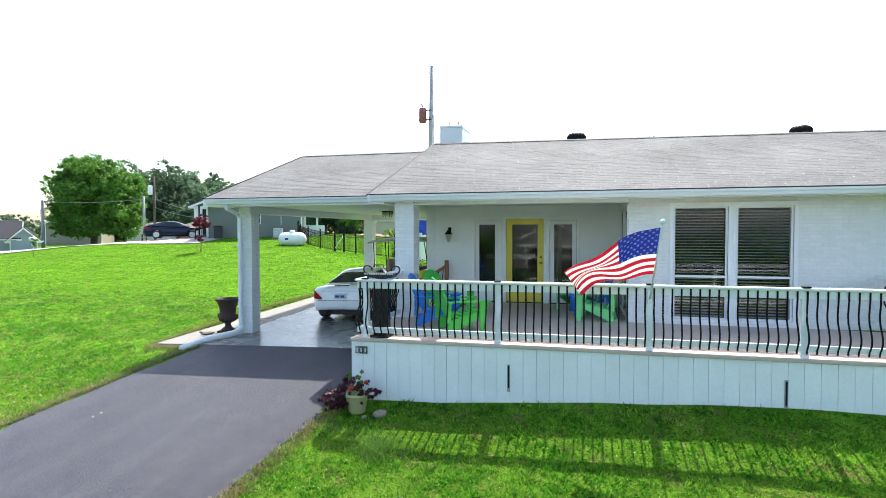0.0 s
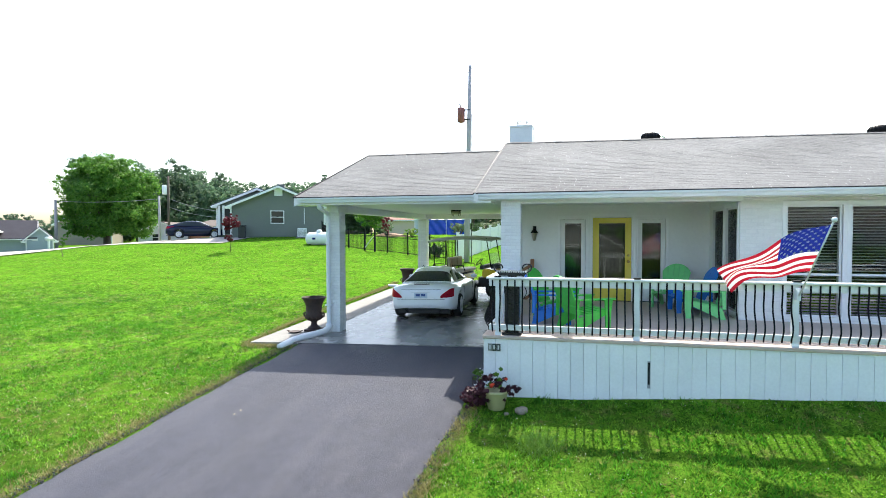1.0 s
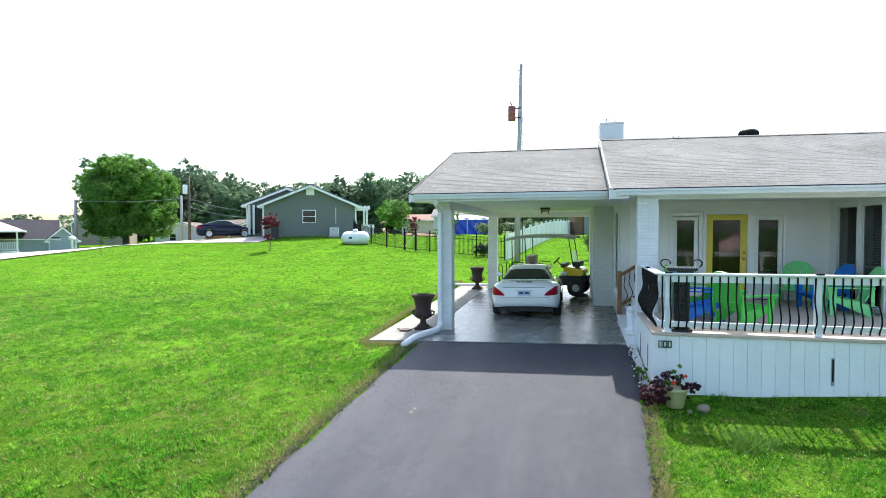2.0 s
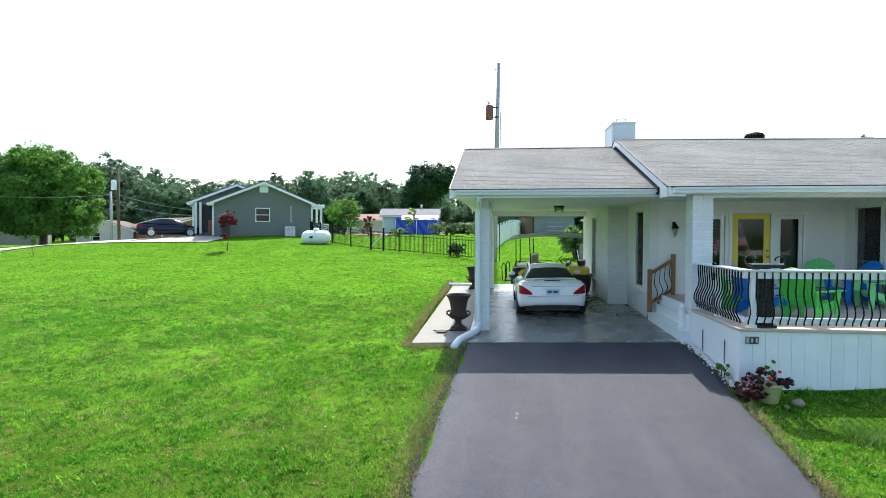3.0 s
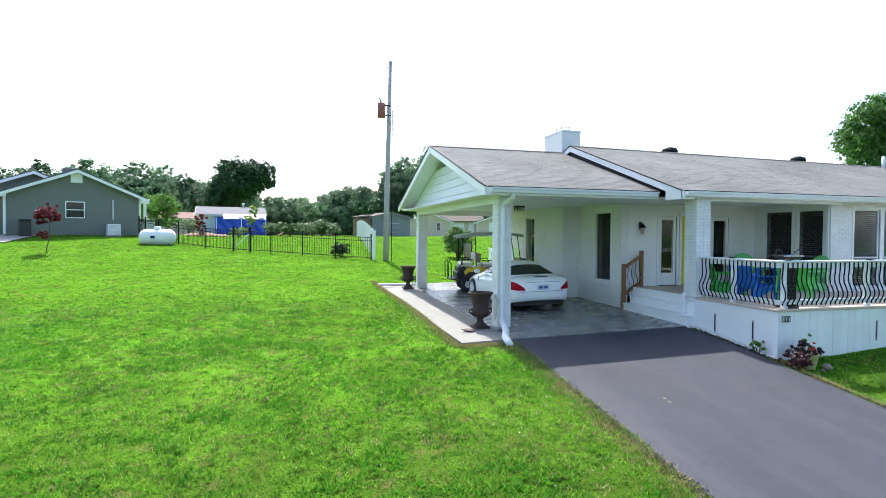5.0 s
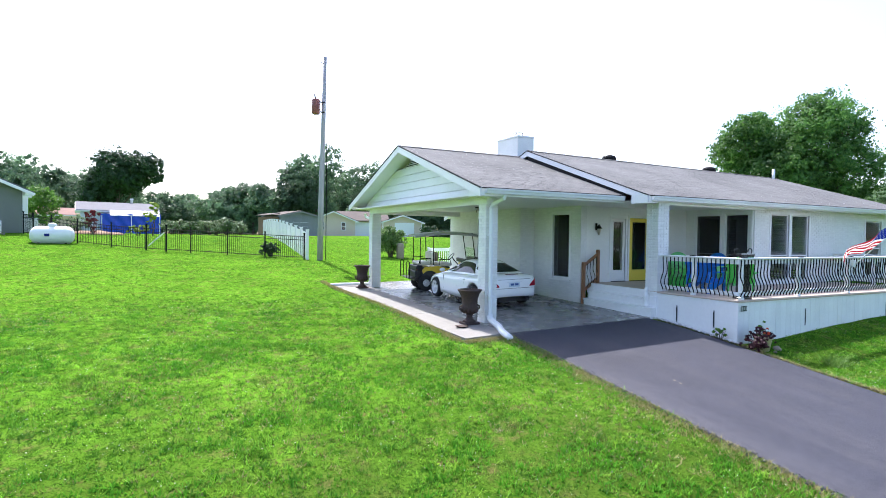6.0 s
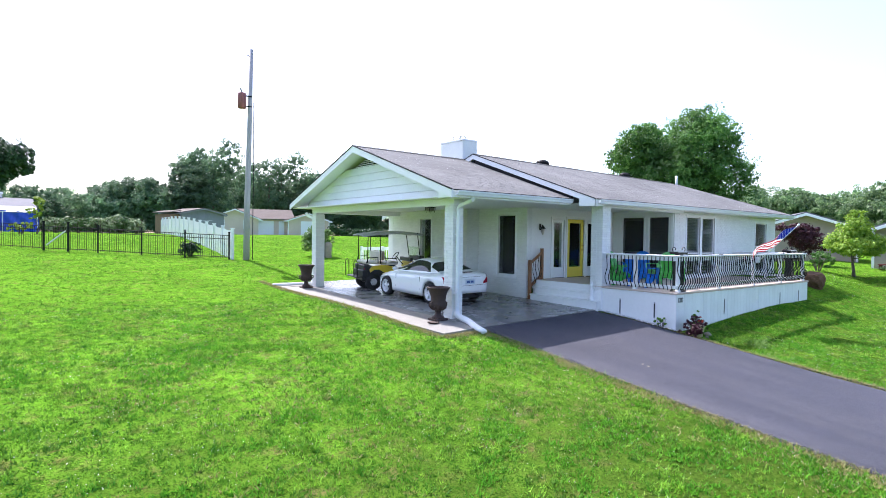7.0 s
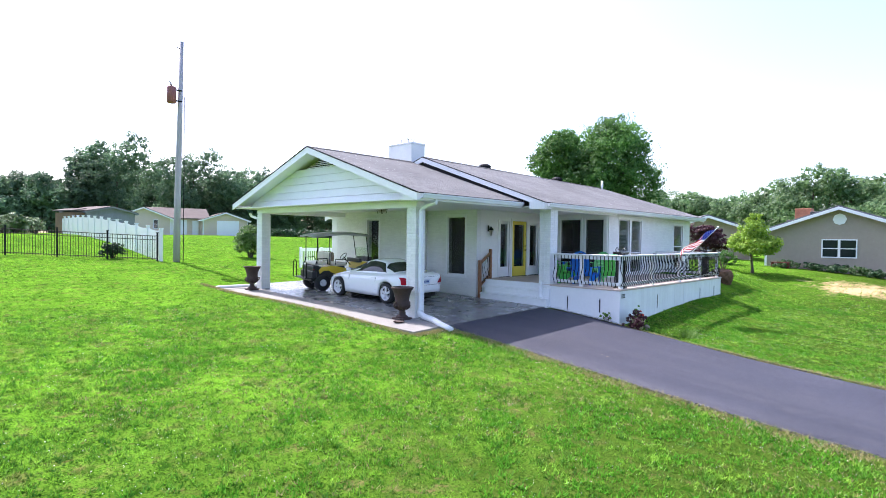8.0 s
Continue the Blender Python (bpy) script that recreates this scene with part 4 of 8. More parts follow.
# ---- lamps ----
LAMP_GLASS = glass_mat("lamp_glass", (0.5, 0.46, 0.36), 0.3)
wl = thing("wall_lantern", "black wall lantern with a frosted glass body beside the door", "wall lamp", (-3.14, 13.55, 3.06))
part("back_plate", boxes((-0.05, 0.05, -0.012, 0.0, 0.08, 0.34), bevel=0.004), BLACK_METAL, wl)
bm = bmesh.new()
tube(bm, [(0, -0.01, 0.16), (0, -0.08, 0.2), (0, -0.13, 0.28), (0, -0.15, 0.3)], 0.011, 6)
part("arm", bm, BLACK_METAL, wl, smooth=True)
bm = bmesh.new()
lathe(bm, [(0.02, -0.16), (0.045, -0.12), (0.075, 0.02), (0.08, 0.08)], 12, (0, -0.15, 0.05))
part("glass_body", bm, LAMP_GLASS, wl, smooth=True)
bm = bmesh.new()
lathe(bm, [(0.115, 0.13), (0.115, 0.145), (0.08, 0.19), (0.04, 0.25), (0.015, 0.28)], 12, (0, -0.15, 0.0))
part("cap", bm, BLACK_METAL, wl, smooth=True)
wl.scale = (0.82, 0.82, 0.82)
cl = thing("ceiling_light", "black square ceiling light under the carport ceiling", "ceiling lamp", (-5.73, 16.2, CEIL + 0.06))
part("base", boxes((-0.14, 0.14, -0.14, 0.14, -0.03, 0.0), bevel=0.006), BLACK_METAL, cl)
bm = bmesh.new()
lathe(bm, [(0.11, -0.13), (0.13, -0.12), (0.15, -0.05), (0.16, -0.03)], 8, (0, 0, 0))
part("shade", bm, LAMP_GLASS, cl)
for k in range(4):
    a = k * math.pi / 2 + math.pi / 4
    bm = bmesh.new()
    tube(bm, [(0.175 * math.cos(a), 0.175 * math.sin(a), -0.03), (0.14 * math.cos(a), 0.14 * math.sin(a), -0.18)], 0.009, 5)
    part("frame_bar", bm, BLACK_METAL, cl)

# ---- garden chairs ----
GREEN_PLASTIC = mat("green_plastic", (0.07, 0.52, 0.07), 0.4, var=0.06, bump=0.03)
MINT_PLASTIC = mat("light_green_plastic", (0.19, 0.66, 0.23), 0.4, var=0.06, bump=0.03)
BLUE_PLASTIC = mat("blue_plastic", (0.012, 0.18, 0.68), 0.4, var=0.06, bump=0.03)


def garden_chair(material, label, at, rz):
    """A moulded slatted armchair with a fanned, rounded back; front towards local +x."""
    c = thing("garden_chair", label, "chair", at, rz, "chairs on the porch")
    tilt = Matrix.Translation((-0.22, 0, 0.27)) @ Matrix.Rotation(radians(-24), 4, "Y")
    for i in range(5):
        k = i - 2
        bm = bmesh.new()
        tops = [k * 0.126 + d for d in (-0.06, -0.03, 0.0, 0.03, 0.06)]
        pts = [(k * 0.098 - 0.046, 0), (k * 0.098 + 0.046, 0)] + [(q, 0.4 + math.sqrt(max(0.34 ** 2 - q * q, 0.0))) for q in reversed(tops)]
        prism(bm, pts, "x", -0.011, 0.011)
        bmesh.ops.transform(bm, matrix=tilt, verts=bm.verts[:])
        part("back_slat", bm, material, c)
    for zz in (0.12, 0.5):
        bm = boxes((-0.035, -0.012, -0.27, 0.27, zz, zz + 0.06), bevel=0.005)
        bmesh.ops.transform(bm, matrix=tilt, verts=bm.verts[:])
        part("back_brace", bm, material, c)
    for i in range(6):
        x = -0.16 + i * 0.094
        zz = 0.265 + i * 0.018 - (0.03 if i == 5 else 0)
        part("seat_slat", boxes((x, x + 0.085, -0.26, 0.26, zz, zz + 0.02), bevel=0.005), material, c)
    for s in (-1, 1):
        bm = bmesh.new()
        prism(bm, [(-0.36, 0.0), (-0.28, 0.0), (0.38, 0.31), (0.4, 0.36), (0.32, 0.37), (-0.3, 0.22)], "y", s * 0.27 - 0.014, s * 0.27 + 0.014)
        part("side_rail", bm, material, c)
        bm = bmesh.new()
        prism(bm, [(0.26, 0.0), (0.35, 0.0), (0.36, 0.3), (0.4, 0.53), (0.24, 0.53)], "y", s * 0.3 - 0.014, s * 0.3 + 0.014)
        part("front_leg", bm, material, c)
        bm = bmesh.new()
        prism(bm, [(-0.36, s * 0.28), (0.3, s * 0.25), (0.43, s * 0.27), (0.45, s * 0.33), (0.42, s * 0.39), (0.3, s * 0.4), (-0.36, s * 0.34)], "z", 0.53, 0.552)
        part("armrest", bm, material, c)
        bm = bmesh.new()
        prism(bm, [(-0.36, 0.2), (-0.3, 0.2), (-0.28, 0.53), (-0.35, 0.53)], "y", s * 0.31 - 0.012, s * 0.31 + 0.012)
        part("rear_support", bm, material, c)
    return c


garden_chair(GREEN_PLASTIC, "bright green slatted garden chair facing along the porch", (-2.0, 9.5, FLOOR), 33)
garden_chair(BLUE_PLASTIC, "blue slatted garden chair behind the porch railing", (-2.57, 10.07, FLOOR), 3)
garden_chair(GREEN_PLASTIC, "bright green slatted garden chair near the steps", (-2.54, 10.95, FLOOR), -22)
garden_chair(MINT_PLASTIC, "light green slatted garden chair against the bay wall", (-0.04, 12.8, FLOOR), -115)
garden_chair(BLUE_PLASTIC, "blue slatted garden chair beside the bay window", (0.22, 12.08, FLOOR), -172)
garden_chair(MINT_PLASTIC, "light green slatted garden chair in front of the bay", (0.36, 11.33, FLOOR), 172)

# ---- iron plant stands with scroll-handled trays ----
IRON = mat("dark_cast_iron", (0.006, 0.006, 0.008), 0.28, var=0.4, scales=(4, 40), bump=0.4, bscale=50)
WHITE_BEAD = mat("white_bead", (0.6, 0.6, 0.6), 0.5)


def plant_stand(at, label):
    s = thing("plant_stand", label, "plant stand", at)
    part("pillar", boxes((-0.12, 0.12, -0.1, 0.1, 0.04, 0.9), bevel=0.012), IRON, s)
    part("foot", boxes((-0.16, 0.16, -0.14, 0.14, 0.0, 0.045), bevel=0.01), IRON, s)
    rs = random.Random(3)
    for i in range(10):
        for j in (-1, 0, 1):
            x, zz = j * 0.07 + rs.uniform(-0.015, 0.015), 0.1 + i * 0.08
            bm = bmesh.new()
            bmesh.ops.create_icosphere(bm, subdivisions=1, radius=0.016, matrix=Matrix.Translation((x, -0.1, zz)))
            part("boss", bm, BLACK_METAL, s, smooth=True)
    bm = bmesh.new()
    prism(bm, [(-0.2, 0.98), (0.2, 0.98), (0.26, 1.05), (-0.26, 1.05)], "y", -0.13, 0.13)
    part("tray", bm, IRON, s)
    part("neck", boxes((-0.07, 0.07, -0.06, 0.06, 0.9, 0.98)), IRON, s)
    for i in range(13):
        part("rim_bead", boxes((-0.25 + i * 0.039, -0.225 + i * 0.039, -0.137, -0.128, 1.035, 1.06)), WHITE_BEAD, s)
    for sg in (-1, 1):
        bm = bmesh.new()
        tube(bm, [(sg * (0.24 + 0.075 * math.sin(a)), 0, 1.11 - 0.075 * math.cos(a) * (1 - a / 16)) for a in [k * 0.42 for k in range(13)]], 0.013, 6)
        part("scroll_handle", bm, IRON, s, smooth=True)
    return s


plant_stand((-3.15, 8.66, FLOOR), "black cast iron plant stand with scroll-handled tray at the porch corner")
plant_stand((4.55, 8.85, FLOOR), "black cast iron plant stand at the far porch corner")

# ---- flag ----
FLAG_RED = leaf_mat("flag_red", (0.36, 0.006, 0.022), (0.38, 0.007, 0.025), 0.3)
FLAG_WHITE = leaf_mat("flag_white", (0.75, 0.75, 0.75), (0.78, 0.78, 0.78), 0.3)
FLAG_BLUE = leaf_mat("flag_blue", (0.010, 0.018, 0.20), (0.012, 0.022, 0.22), 0.3)
fl = thing("flag", "striped red and white flag with a starry blue corner", "flag", (1.0, 8.47, 2.0))
A0, A1 = Vector((1.0, 8.36, 2.28)), Vector((1.02, 7.36, 3.33))
bm = bmesh.new()
tube(bm, [A0, A1], 0.0125, 8)
part("flagpole", bm, ALU, fl, world=True, smooth=True)
bm = bmesh.new()
bmesh.ops.create_icosphere(bm, subdivisions=2, radius=0.035, matrix=Matrix.Translation(A1 + (A1 - A0).normalized() * 0.03))
part("finial", bm, ALU, fl, world=True, smooth=True)
part("bracket", boxes((0.97, 1.03, 8.37, 8.46, 2.2, 2.38), bevel=0.006), ALU, fl, world=True)
HOIST = (A0 - A1).normalized()
SIDE = Vector((-0.92, 0.4, 0.0)).normalized()


def flag_point(u, v, off=0.0):
    """u along the fly, v down the hoist, both 0 to 1: the cloth streams out from the pole and sags more towards its end."""
    a0, a1 = radians(10), radians(47)
    w = a1 - a0
    ang = a0 + w * u
    reach = 1.46 * (1 - 0.16 * v)
    fly = SIDE * (reach * (math.sin(ang) - math.sin(a0)) / w) + Vector((0, 0, reach * (math.cos(ang) - math.cos(a0)) / w))
    across = (SIDE * math.cos(ang) - Vector((0, 0, math.sin(ang))))
    nrm = HOIST.cross(across).normalized()
    p = A1 + HOIST * (0.06 + 0.88 * v * (1 - 0.42 * u ** 1.3)) + fly
    wave = 0.07 * math.sin(u * 7.5 + v * 2.6) * min(1, u * 2.5) + 0.035 * math.sin(v * 8 - u * 5) * (0.25 + u)
    return p + nrm * (wave + off)


def cloth(u0, u1, v0, v1, nu, nv, name, material):
    vs = [tuple(flag_point(u0 + (u1 - u0) * i / nu, v0 + (v1 - v0) * j / nv)) for j in range(nv + 1) for i in range(nu + 1)]
    fs = [(j * (nu + 1) + i, j * (nu + 1) + i + 1, (j + 1) * (nu + 1) + i + 1, (j + 1) * (nu + 1) + i) for j in range(nv) for i in range(nu)]
    part(name, quick(name, vs, fs, material, True), None, fl, world=True)


for i in range(13):
    cloth(0.4 if i < 7 else 0.0, 1.0, i / 13, (i + 1) / 13, 26 if i >= 7 else 16, 2, "stripe", FLAG_WHITE if i % 2 else FLAG_RED)
cloth(0.0, 0.4, 0.0, 7 / 13, 12, 8, "canton", FLAG_BLUE)
for rr in range(9):
    for cc in range(6 if rr % 2 == 0 else 5):
        u0 = 0.4 * (cc + (0.5 if rr % 2 == 0 else 1.0)) / 6
        v0 = 7 / 13 * (rr + 0.5) / 9
        vs = []
        for o in (0.004, -0.004):
            for k in range(10):
                a = k * math.tau / 10
                q = 0.026 if k % 2 == 0 else 0.011
                vs.append(tuple(flag_point(u0 + q * math.sin(a) / 1.46, v0 - q * math.cos(a) / 0.88, o)))
        part("star", quick("star", vs, [tuple(range(10)), tuple(range(19, 9, -1))], FLAG_WHITE), None, fl, world=True)

# ---- urns ----
RUST = mat("rusted_iron", (0.03, 0.02, 0.018), 0.75, var=0.45, scales=(3, 25), bump=0.4, bscale=45, tint=(0.05, 0.027, 0.02))


def urn(at, label):
    u = thing("urn", label, "urn", at, 0, "urns by the carport")
    part("plinth", boxes((-0.19, 0.19, -0.19, 0.19, 0.0, 0.055), bevel=0.012), RUST, u)
    bm = bmesh.new()
    lathe(bm, [(0.17, 0.055), (0.15, 0.09), (0.085, 0.14), (0.07, 0.2), (0.09, 0.25)], 24)
    part("stem", bm, RUST, u, smooth=True)
    bm = bmesh.new()
    lathe(bm, [(0.06, 0.245), (0.12, 0.26), (0.185, 0.31), (0.215, 0.38), (0.2, 0.44), (0.185, 0.48), (0.2, 0.62), (0.24, 0.74), (0.28, 0.8), (0.3, 0.82), (0.3, 0.845), (0.26, 0.845), (0.22, 0.74), (0.18, 0.62), (0.05, 0.58)], 28)
    part("bowl", bm, RUST, u, smooth=True)
    for s in (-1, 1):
        bm = bmesh.new()
        tube(bm, [(s * 0.2, 0, 0.33), (s * 0.27, 0, 0.37), (s * 0.275, 0, 0.43), (s * 0.2, 0, 0.46)], 0.022, 8)
        part("handle", bm, RUST, u, smooth=True)
    for k in range(14):
        a = k * math.tau / 14
        bm = bmesh.new()
        tube(bm, [(0.13 * math.cos(a), 0.13 * math.sin(a), 0.265), (0.2 * math.cos(a), 0.2 * math.sin(a), 0.32), (0.22 * math.cos(a), 0.22 * math.sin(a), 0.38)], [0.012, 0.02, 0.008], 6)
        part("gadroon", bm, RUST, u, smooth=True)
    bm = bmesh.new()
    lathe(bm, [(0.2, 0.7), (0.21, 0.72), (0.1, 0.75), (0.0, 0.74)], 16)
    part("soil", bm, BARK, u)
    return u


urn((-8.48, 12.1, slab_z(-8.48, 12.1) + 0.002), "rusty cast iron urn beside the front carport column")
urn((-8.5, 20.05, slab_z(-8.5, 20.05) + 0.002), "rusty cast iron urn beside the rear carport column")
tr = thing("iron_tray", "dark rusty iron tray lying on the concrete strip", "tray", (-8.85, 11.8, slab_z(-8.85, 11.8) + 0.006), 10)
bm = bmesh.new()
lathe(bm, [(0.1, 0.0), (0.14, 0.02), (0.15, 0.035), (0.13, 0.03), (0.0, 0.025)], 16)
part("dish", bm, RUST, tr, smooth=True)
for s in (-1, 1):
    bm = bmesh.new()
    tube(bm, [(s * 0.13, -0.03, 0.03), (s * 0.19, -0.02, 0.05), (s * 0.19, 0.02, 0.05), (s * 0.13, 0.03, 0.03)], 0.012, 6)
    part("handle", bm, RUST, tr, smooth=True)

# ---- vehicles ----
CAR_WHITE = mat("white_car_paint", (0.88, 0.885, 0.89), 0.3, var=0.02, bump=0, coat=1.0)
CAR_NAVY = mat("navy_car_paint", (0.005, 0.009, 0.034), 0.12, var=0.05, bump=0, spec=0.35)
CAR_GLASS = mat("car_glass", (0.016, 0.024, 0.022), 0.04, var=0.05, bump=0, spec=0.55)
TYRE = mat("tyre_rubber", (0.018, 0.018, 0.018), 0.8, var=0.2, bump=0.2, bscale=120)
RIM = mat("alloy_rim", (0.72, 0.73, 0.75), 0.4, metal=0.25, var=0.05, bump=0)
LAMP_RED = mat("red_lamp", (0.36, 0.004, 0.018), 0.3, var=0.2, bump=0, spec=0.15)
LAMP_DARK = mat("dark_lamp", (0.06, 0.006, 0.008), 0.15, var=0.1, bump=0, coat=0.5)
LAMP_CLEAR = mat("clear_lamp", (0.7, 0.72, 0.75), 0.08, metal=0.6, var=0.1, bump=0, coat=1.0)
DARK_TRIM = mat("dark_trim", (0.02, 0.02, 0.022), 0.5, var=0.15, bump=0.05)
PLATE = mat("number_plate", (0.55, 0.65, 0.75), 0.4, var=0.1, bump=0)
PLATE_BAR = mat("plate_bar", (0.05, 0.1, 0.3), 0.5)


def curve(table, v):
    xs = [a for a, _ in table]
    ys = [b for _, b in table]
    i = max(0, min(len(xs) - 2, int(np.searchsorted(xs, v)) - 1))
    t = min(max((v - xs[i]) / (xs[i + 1] - xs[i]), 0), 1)
    m0 = (ys[i + 1] - ys[max(i - 1, 0)]) / (xs[i + 1] - xs[max(i - 1, 0)])
    m1 = (ys[min(i + 2, len(ys) - 1)] - ys[i]) / (xs[min(i + 2, len(xs) - 1)] - xs[i])
    h = xs[i + 1] - xs[i]
    return (2 * t ** 3 - 3 * t ** 2 + 1) * ys[i] + (t ** 3 - 2 * t ** 2 + t) * h * m0 + (-2 * t ** 3 + 3 * t ** 2) * ys[i + 1] + (t ** 3 - t ** 2) * h * m1


def wheel(car, x, y, r, width, side, rim=1.0):
    w = part("wheel", boxes((x - side * 0.02 - 0.05, x - side * 0.02 + 0.05, y - 0.06, y + 0.06, r - 0.06, r + 0.06)), DARK_TRIM, car)
    bm = bmesh.new()
    h, q = width / 2, r * rim
    lathe(bm, [(q * 0.66, -h), (r * 0.93, -h), (r, -h * 0.7), (r, h * 0.7), (r * 0.93, h), (q * 0.66, h)], 32, cap=False)
    turn = Matrix.Translation((x, y, r)) @ Matrix.Rotation(radians(90 * side), 4, "Y")
    bmesh.ops.transform(bm, matrix=turn, verts=bm.verts[:])
    part("tyre", bm, TYRE, w, smooth=True)
    bm = bmesh.new()
    lathe(bm, [(q * 0.3, h * 0.2), (q * 0.6, h * 0.2), (q * 0.68, h * 1.02), (q * 0.71, h * 1.02), (q * 0.71, h * 0.9), (q * 0.66, -h * 0.8), (q * 0.6, -h * 0.8)], 32, cap=False)
    bmesh.ops.transform(bm, matrix=turn, verts=bm.verts[:])
    part("rim", bm, RIM, w, smooth=True)
    for k in range(5):
        bm = bmesh.new()
        a = k * math.tau / 5
        prism(bm, [(0.03, -0.035), (q * 0.69, -0.028), (q * 0.69, 0.028), (0.03, 0.035)], "z", h * 0.55, h * 0.92)
        bmesh.ops.transform(bm, matrix=turn @ Matrix.Rotation(a, 4, "Z"), verts=bm.verts[:])
        part("spoke", bm, RIM, w)
    bm = bmesh.new()
    lathe(bm, [(0.065 * rim, h * 0.4), (0.06 * rim, h * 0.95), (0.0, h)], 14)
    bmesh.ops.transform(bm, matrix=turn, verts=bm.verts[:])
    part("hub", bm, RIM, w, smooth=True)


def car(name, label, spec, at, rz):
    """A lofted body with arches, a cabin shell, glass set on it, wheels and lamps. Front towards local +y."""
    c = thing(name, label, "car", at, rz)
    paint, L = spec["paint"], spec["length"]
    top, wid, cab = spec["top"], spec["wid"], spec["cab"]
    R, wr = spec["arch"], spec["r"]
    ys = sorted({*np.linspace(-L / 2, L / 2, 90).round(4)})
    rings = []
    bm = bmesh.new()
    for y in ys:
        w, zt = curve(wid, y), curve(top, y)
        zb = curve(spec["low"], y)
        for wy in spec["wheels"]:
            d = abs(y - wy)
            if d < R:
                zb = max(zb, wr + math.sqrt(R * R - d * d) - 0.005)
        zs = zt - 0.05 - 0.07 * min(1, max(0, (L / 2 - abs(y)) / 0.4))
        zb = min(zb, zs - 0.06)
        half = [(0, zb + 0.02), (w * 0.8, zb + 0.01), (w * 0.955, zb + 0.0), (w * 0.985, zb + 0.25 * (zs - zb)), (w, zb + 0.55 * (zs - zb)), (w * 0.985, zb + 0.85 * (zs - zb)), (w * 0.955, zs), (w * 0.87, zs + 0.6 * (zt - zs)), (w * 0.6, zt), (0, zt + 0.02)]
        ring = [(x, z) for x, z in half] + [(-x, z) for x, z in half[-2:0:-1]]
        rings.append([bm.verts.new((x, y, z)) for x, z in ring])
    n = len(rings[0])
    for q, w in zip(rings, rings[1:]):
        for k in range(n):
            bm.faces.new((q[k], q[(k + 1) % n], w[(k + 1) % n], w[k]))
    bm.faces.new(rings[0]), bm.faces.new(rings[-1][::-1])
    part("body", bm, paint, c, smooth=True)

    def cabin(y, u, out=0.0):
        """u from 0 at one belt over the roof to 2 at the other."""
        s = 1 if u <= 1 else -1
        v = u if u <= 1 else 2 - u
        zr, wb = curve(cab, y), min(curve(wid, y) * spec["waist"], spec["cabin"])
        zb = min(curve(top, y) - 0.03, zr)
        k = min(1.0, (zr - zb) / 0.3)
        wt = wb - spec["tumble"] * k
        if v < 0.6:
            t = v / 0.6
            x = wb + (wt - wb) * t ** 1.25
            z = zb + (zr - 0.05 * k - zb) * t
        else:
            t = (v - 0.6) / 0.4
            x = wt * (1 - t ** 1.6)
            z = zr - 0.05 * k + 0.05 * k * (1 - (1 - t) ** 2)
        p = Vector((s * x, y, z))
        mid = Vector((0, (cab[0][0] + cab[-1][0]) / 2, zb - 0.2))
        return p + (p - mid).normalized() * out

    def panel(pname, material, quad, nu, nv, out=0.006, label=""):
        """A patch on the cabin: quad gives y at (low, high) for both ends of u."""
        vs = []
        for j in range(nv + 1):
            for i in range(nu + 1):
                a, b = i / nu, j / nv
                u = quad["u"][0] + (quad["u"][1] - quad["u"][0]) * b
                y0 = quad["a"][0] + (quad["a"][1] - quad["a"][0]) * b
                y1 = quad["b"][0] + (quad["b"][1] - quad["b"][0]) * b
                vs.append(tuple(cabin(y0 + (y1 - y0) * a, u, out)))
        fs = [(j * (nu + 1) + i, j * (nu + 1) + i + 1, (j + 1) * (nu + 1) + i + 1, (j + 1) * (nu + 1) + i) for j in range(nv) for i in range(nu)]
        part(pname, quick(pname, vs, fs, material, True), None, c, label)

    yc = np.linspace(cab[0][0], cab[-1][0], 40)
    us = np.linspace(0, 2, 33)
    vs = [tuple(cabin(float(y), float(u))) for y in yc for u in us]
    fs = [(j * 33 + i, j * 33 + i + 1, (j + 1) * 33 + i + 1, (j + 1) * 33 + i) for j in range(39) for i in range(32)]
    part("cabin", quick("cabin", vs, fs, paint, True), None, c)
    for g in spec["glass"]:
        if g["name"] == "side_window":
            panel("side_window", CAR_GLASS, g, 14, 5)
            h = dict(g, u=(2 - g["u"][0], 2 - g["u"][1]))
            panel("side_window", CAR_GLASS, h, 14, 5)
        else:
            panel(g["name"], CAR_GLASS, g, 10, 14)
    for wy in spec["wheels"]:
        for s in (-1, 1):
            wheel(c, s * (spec["track"]), wy, wr, 0.2, s)
            part("arch_liner", boxes((s * (spec["track"] - 0.1) - 0.14, s * (spec["track"] - 0.1) + 0.06, wy - R * 0.9, wy + R * 0.9, wr * 0.9, wr + R * 0.7)), DARK_TRIM, c)
    for s in (-1, 1):
        bm = bmesh.new()
        bmesh.ops.create_icosphere(bm, subdivisions=2, radius=1, matrix=Matrix.Translation((s * (curve(wid, spec["mirror"]) + 0.06), spec["mirror"], curve(top, spec["mirror"]) + 0.06)) @ Matrix.Diagonal((0.1, 0.05, 0.065, 1)))
        part("wing_mirror", bm, paint, c, smooth=True)
        # door seams and handles
        part("door_handle", boxes((s * (curve(wid, spec["door"][1] + 0.15) - 0.005) - 0.012, s * (curve(wid, spec["door"][1] + 0.15) - 0.005) + 0.012, spec["door"][1] + 0.06, spec["door"][1] + 0.24, 0.74, 0.765), bevel=0.005), paint, c)
        for yy in spec["door"]:
            ww = curve(wid, yy)
            part("door_seam", boxes((s * ww * 0.985 - 0.006, s * ww * 0.985 + 0.009, yy - 0.004, yy + 0.004, 0.36, 0.78)), DARK_TRIM, c)
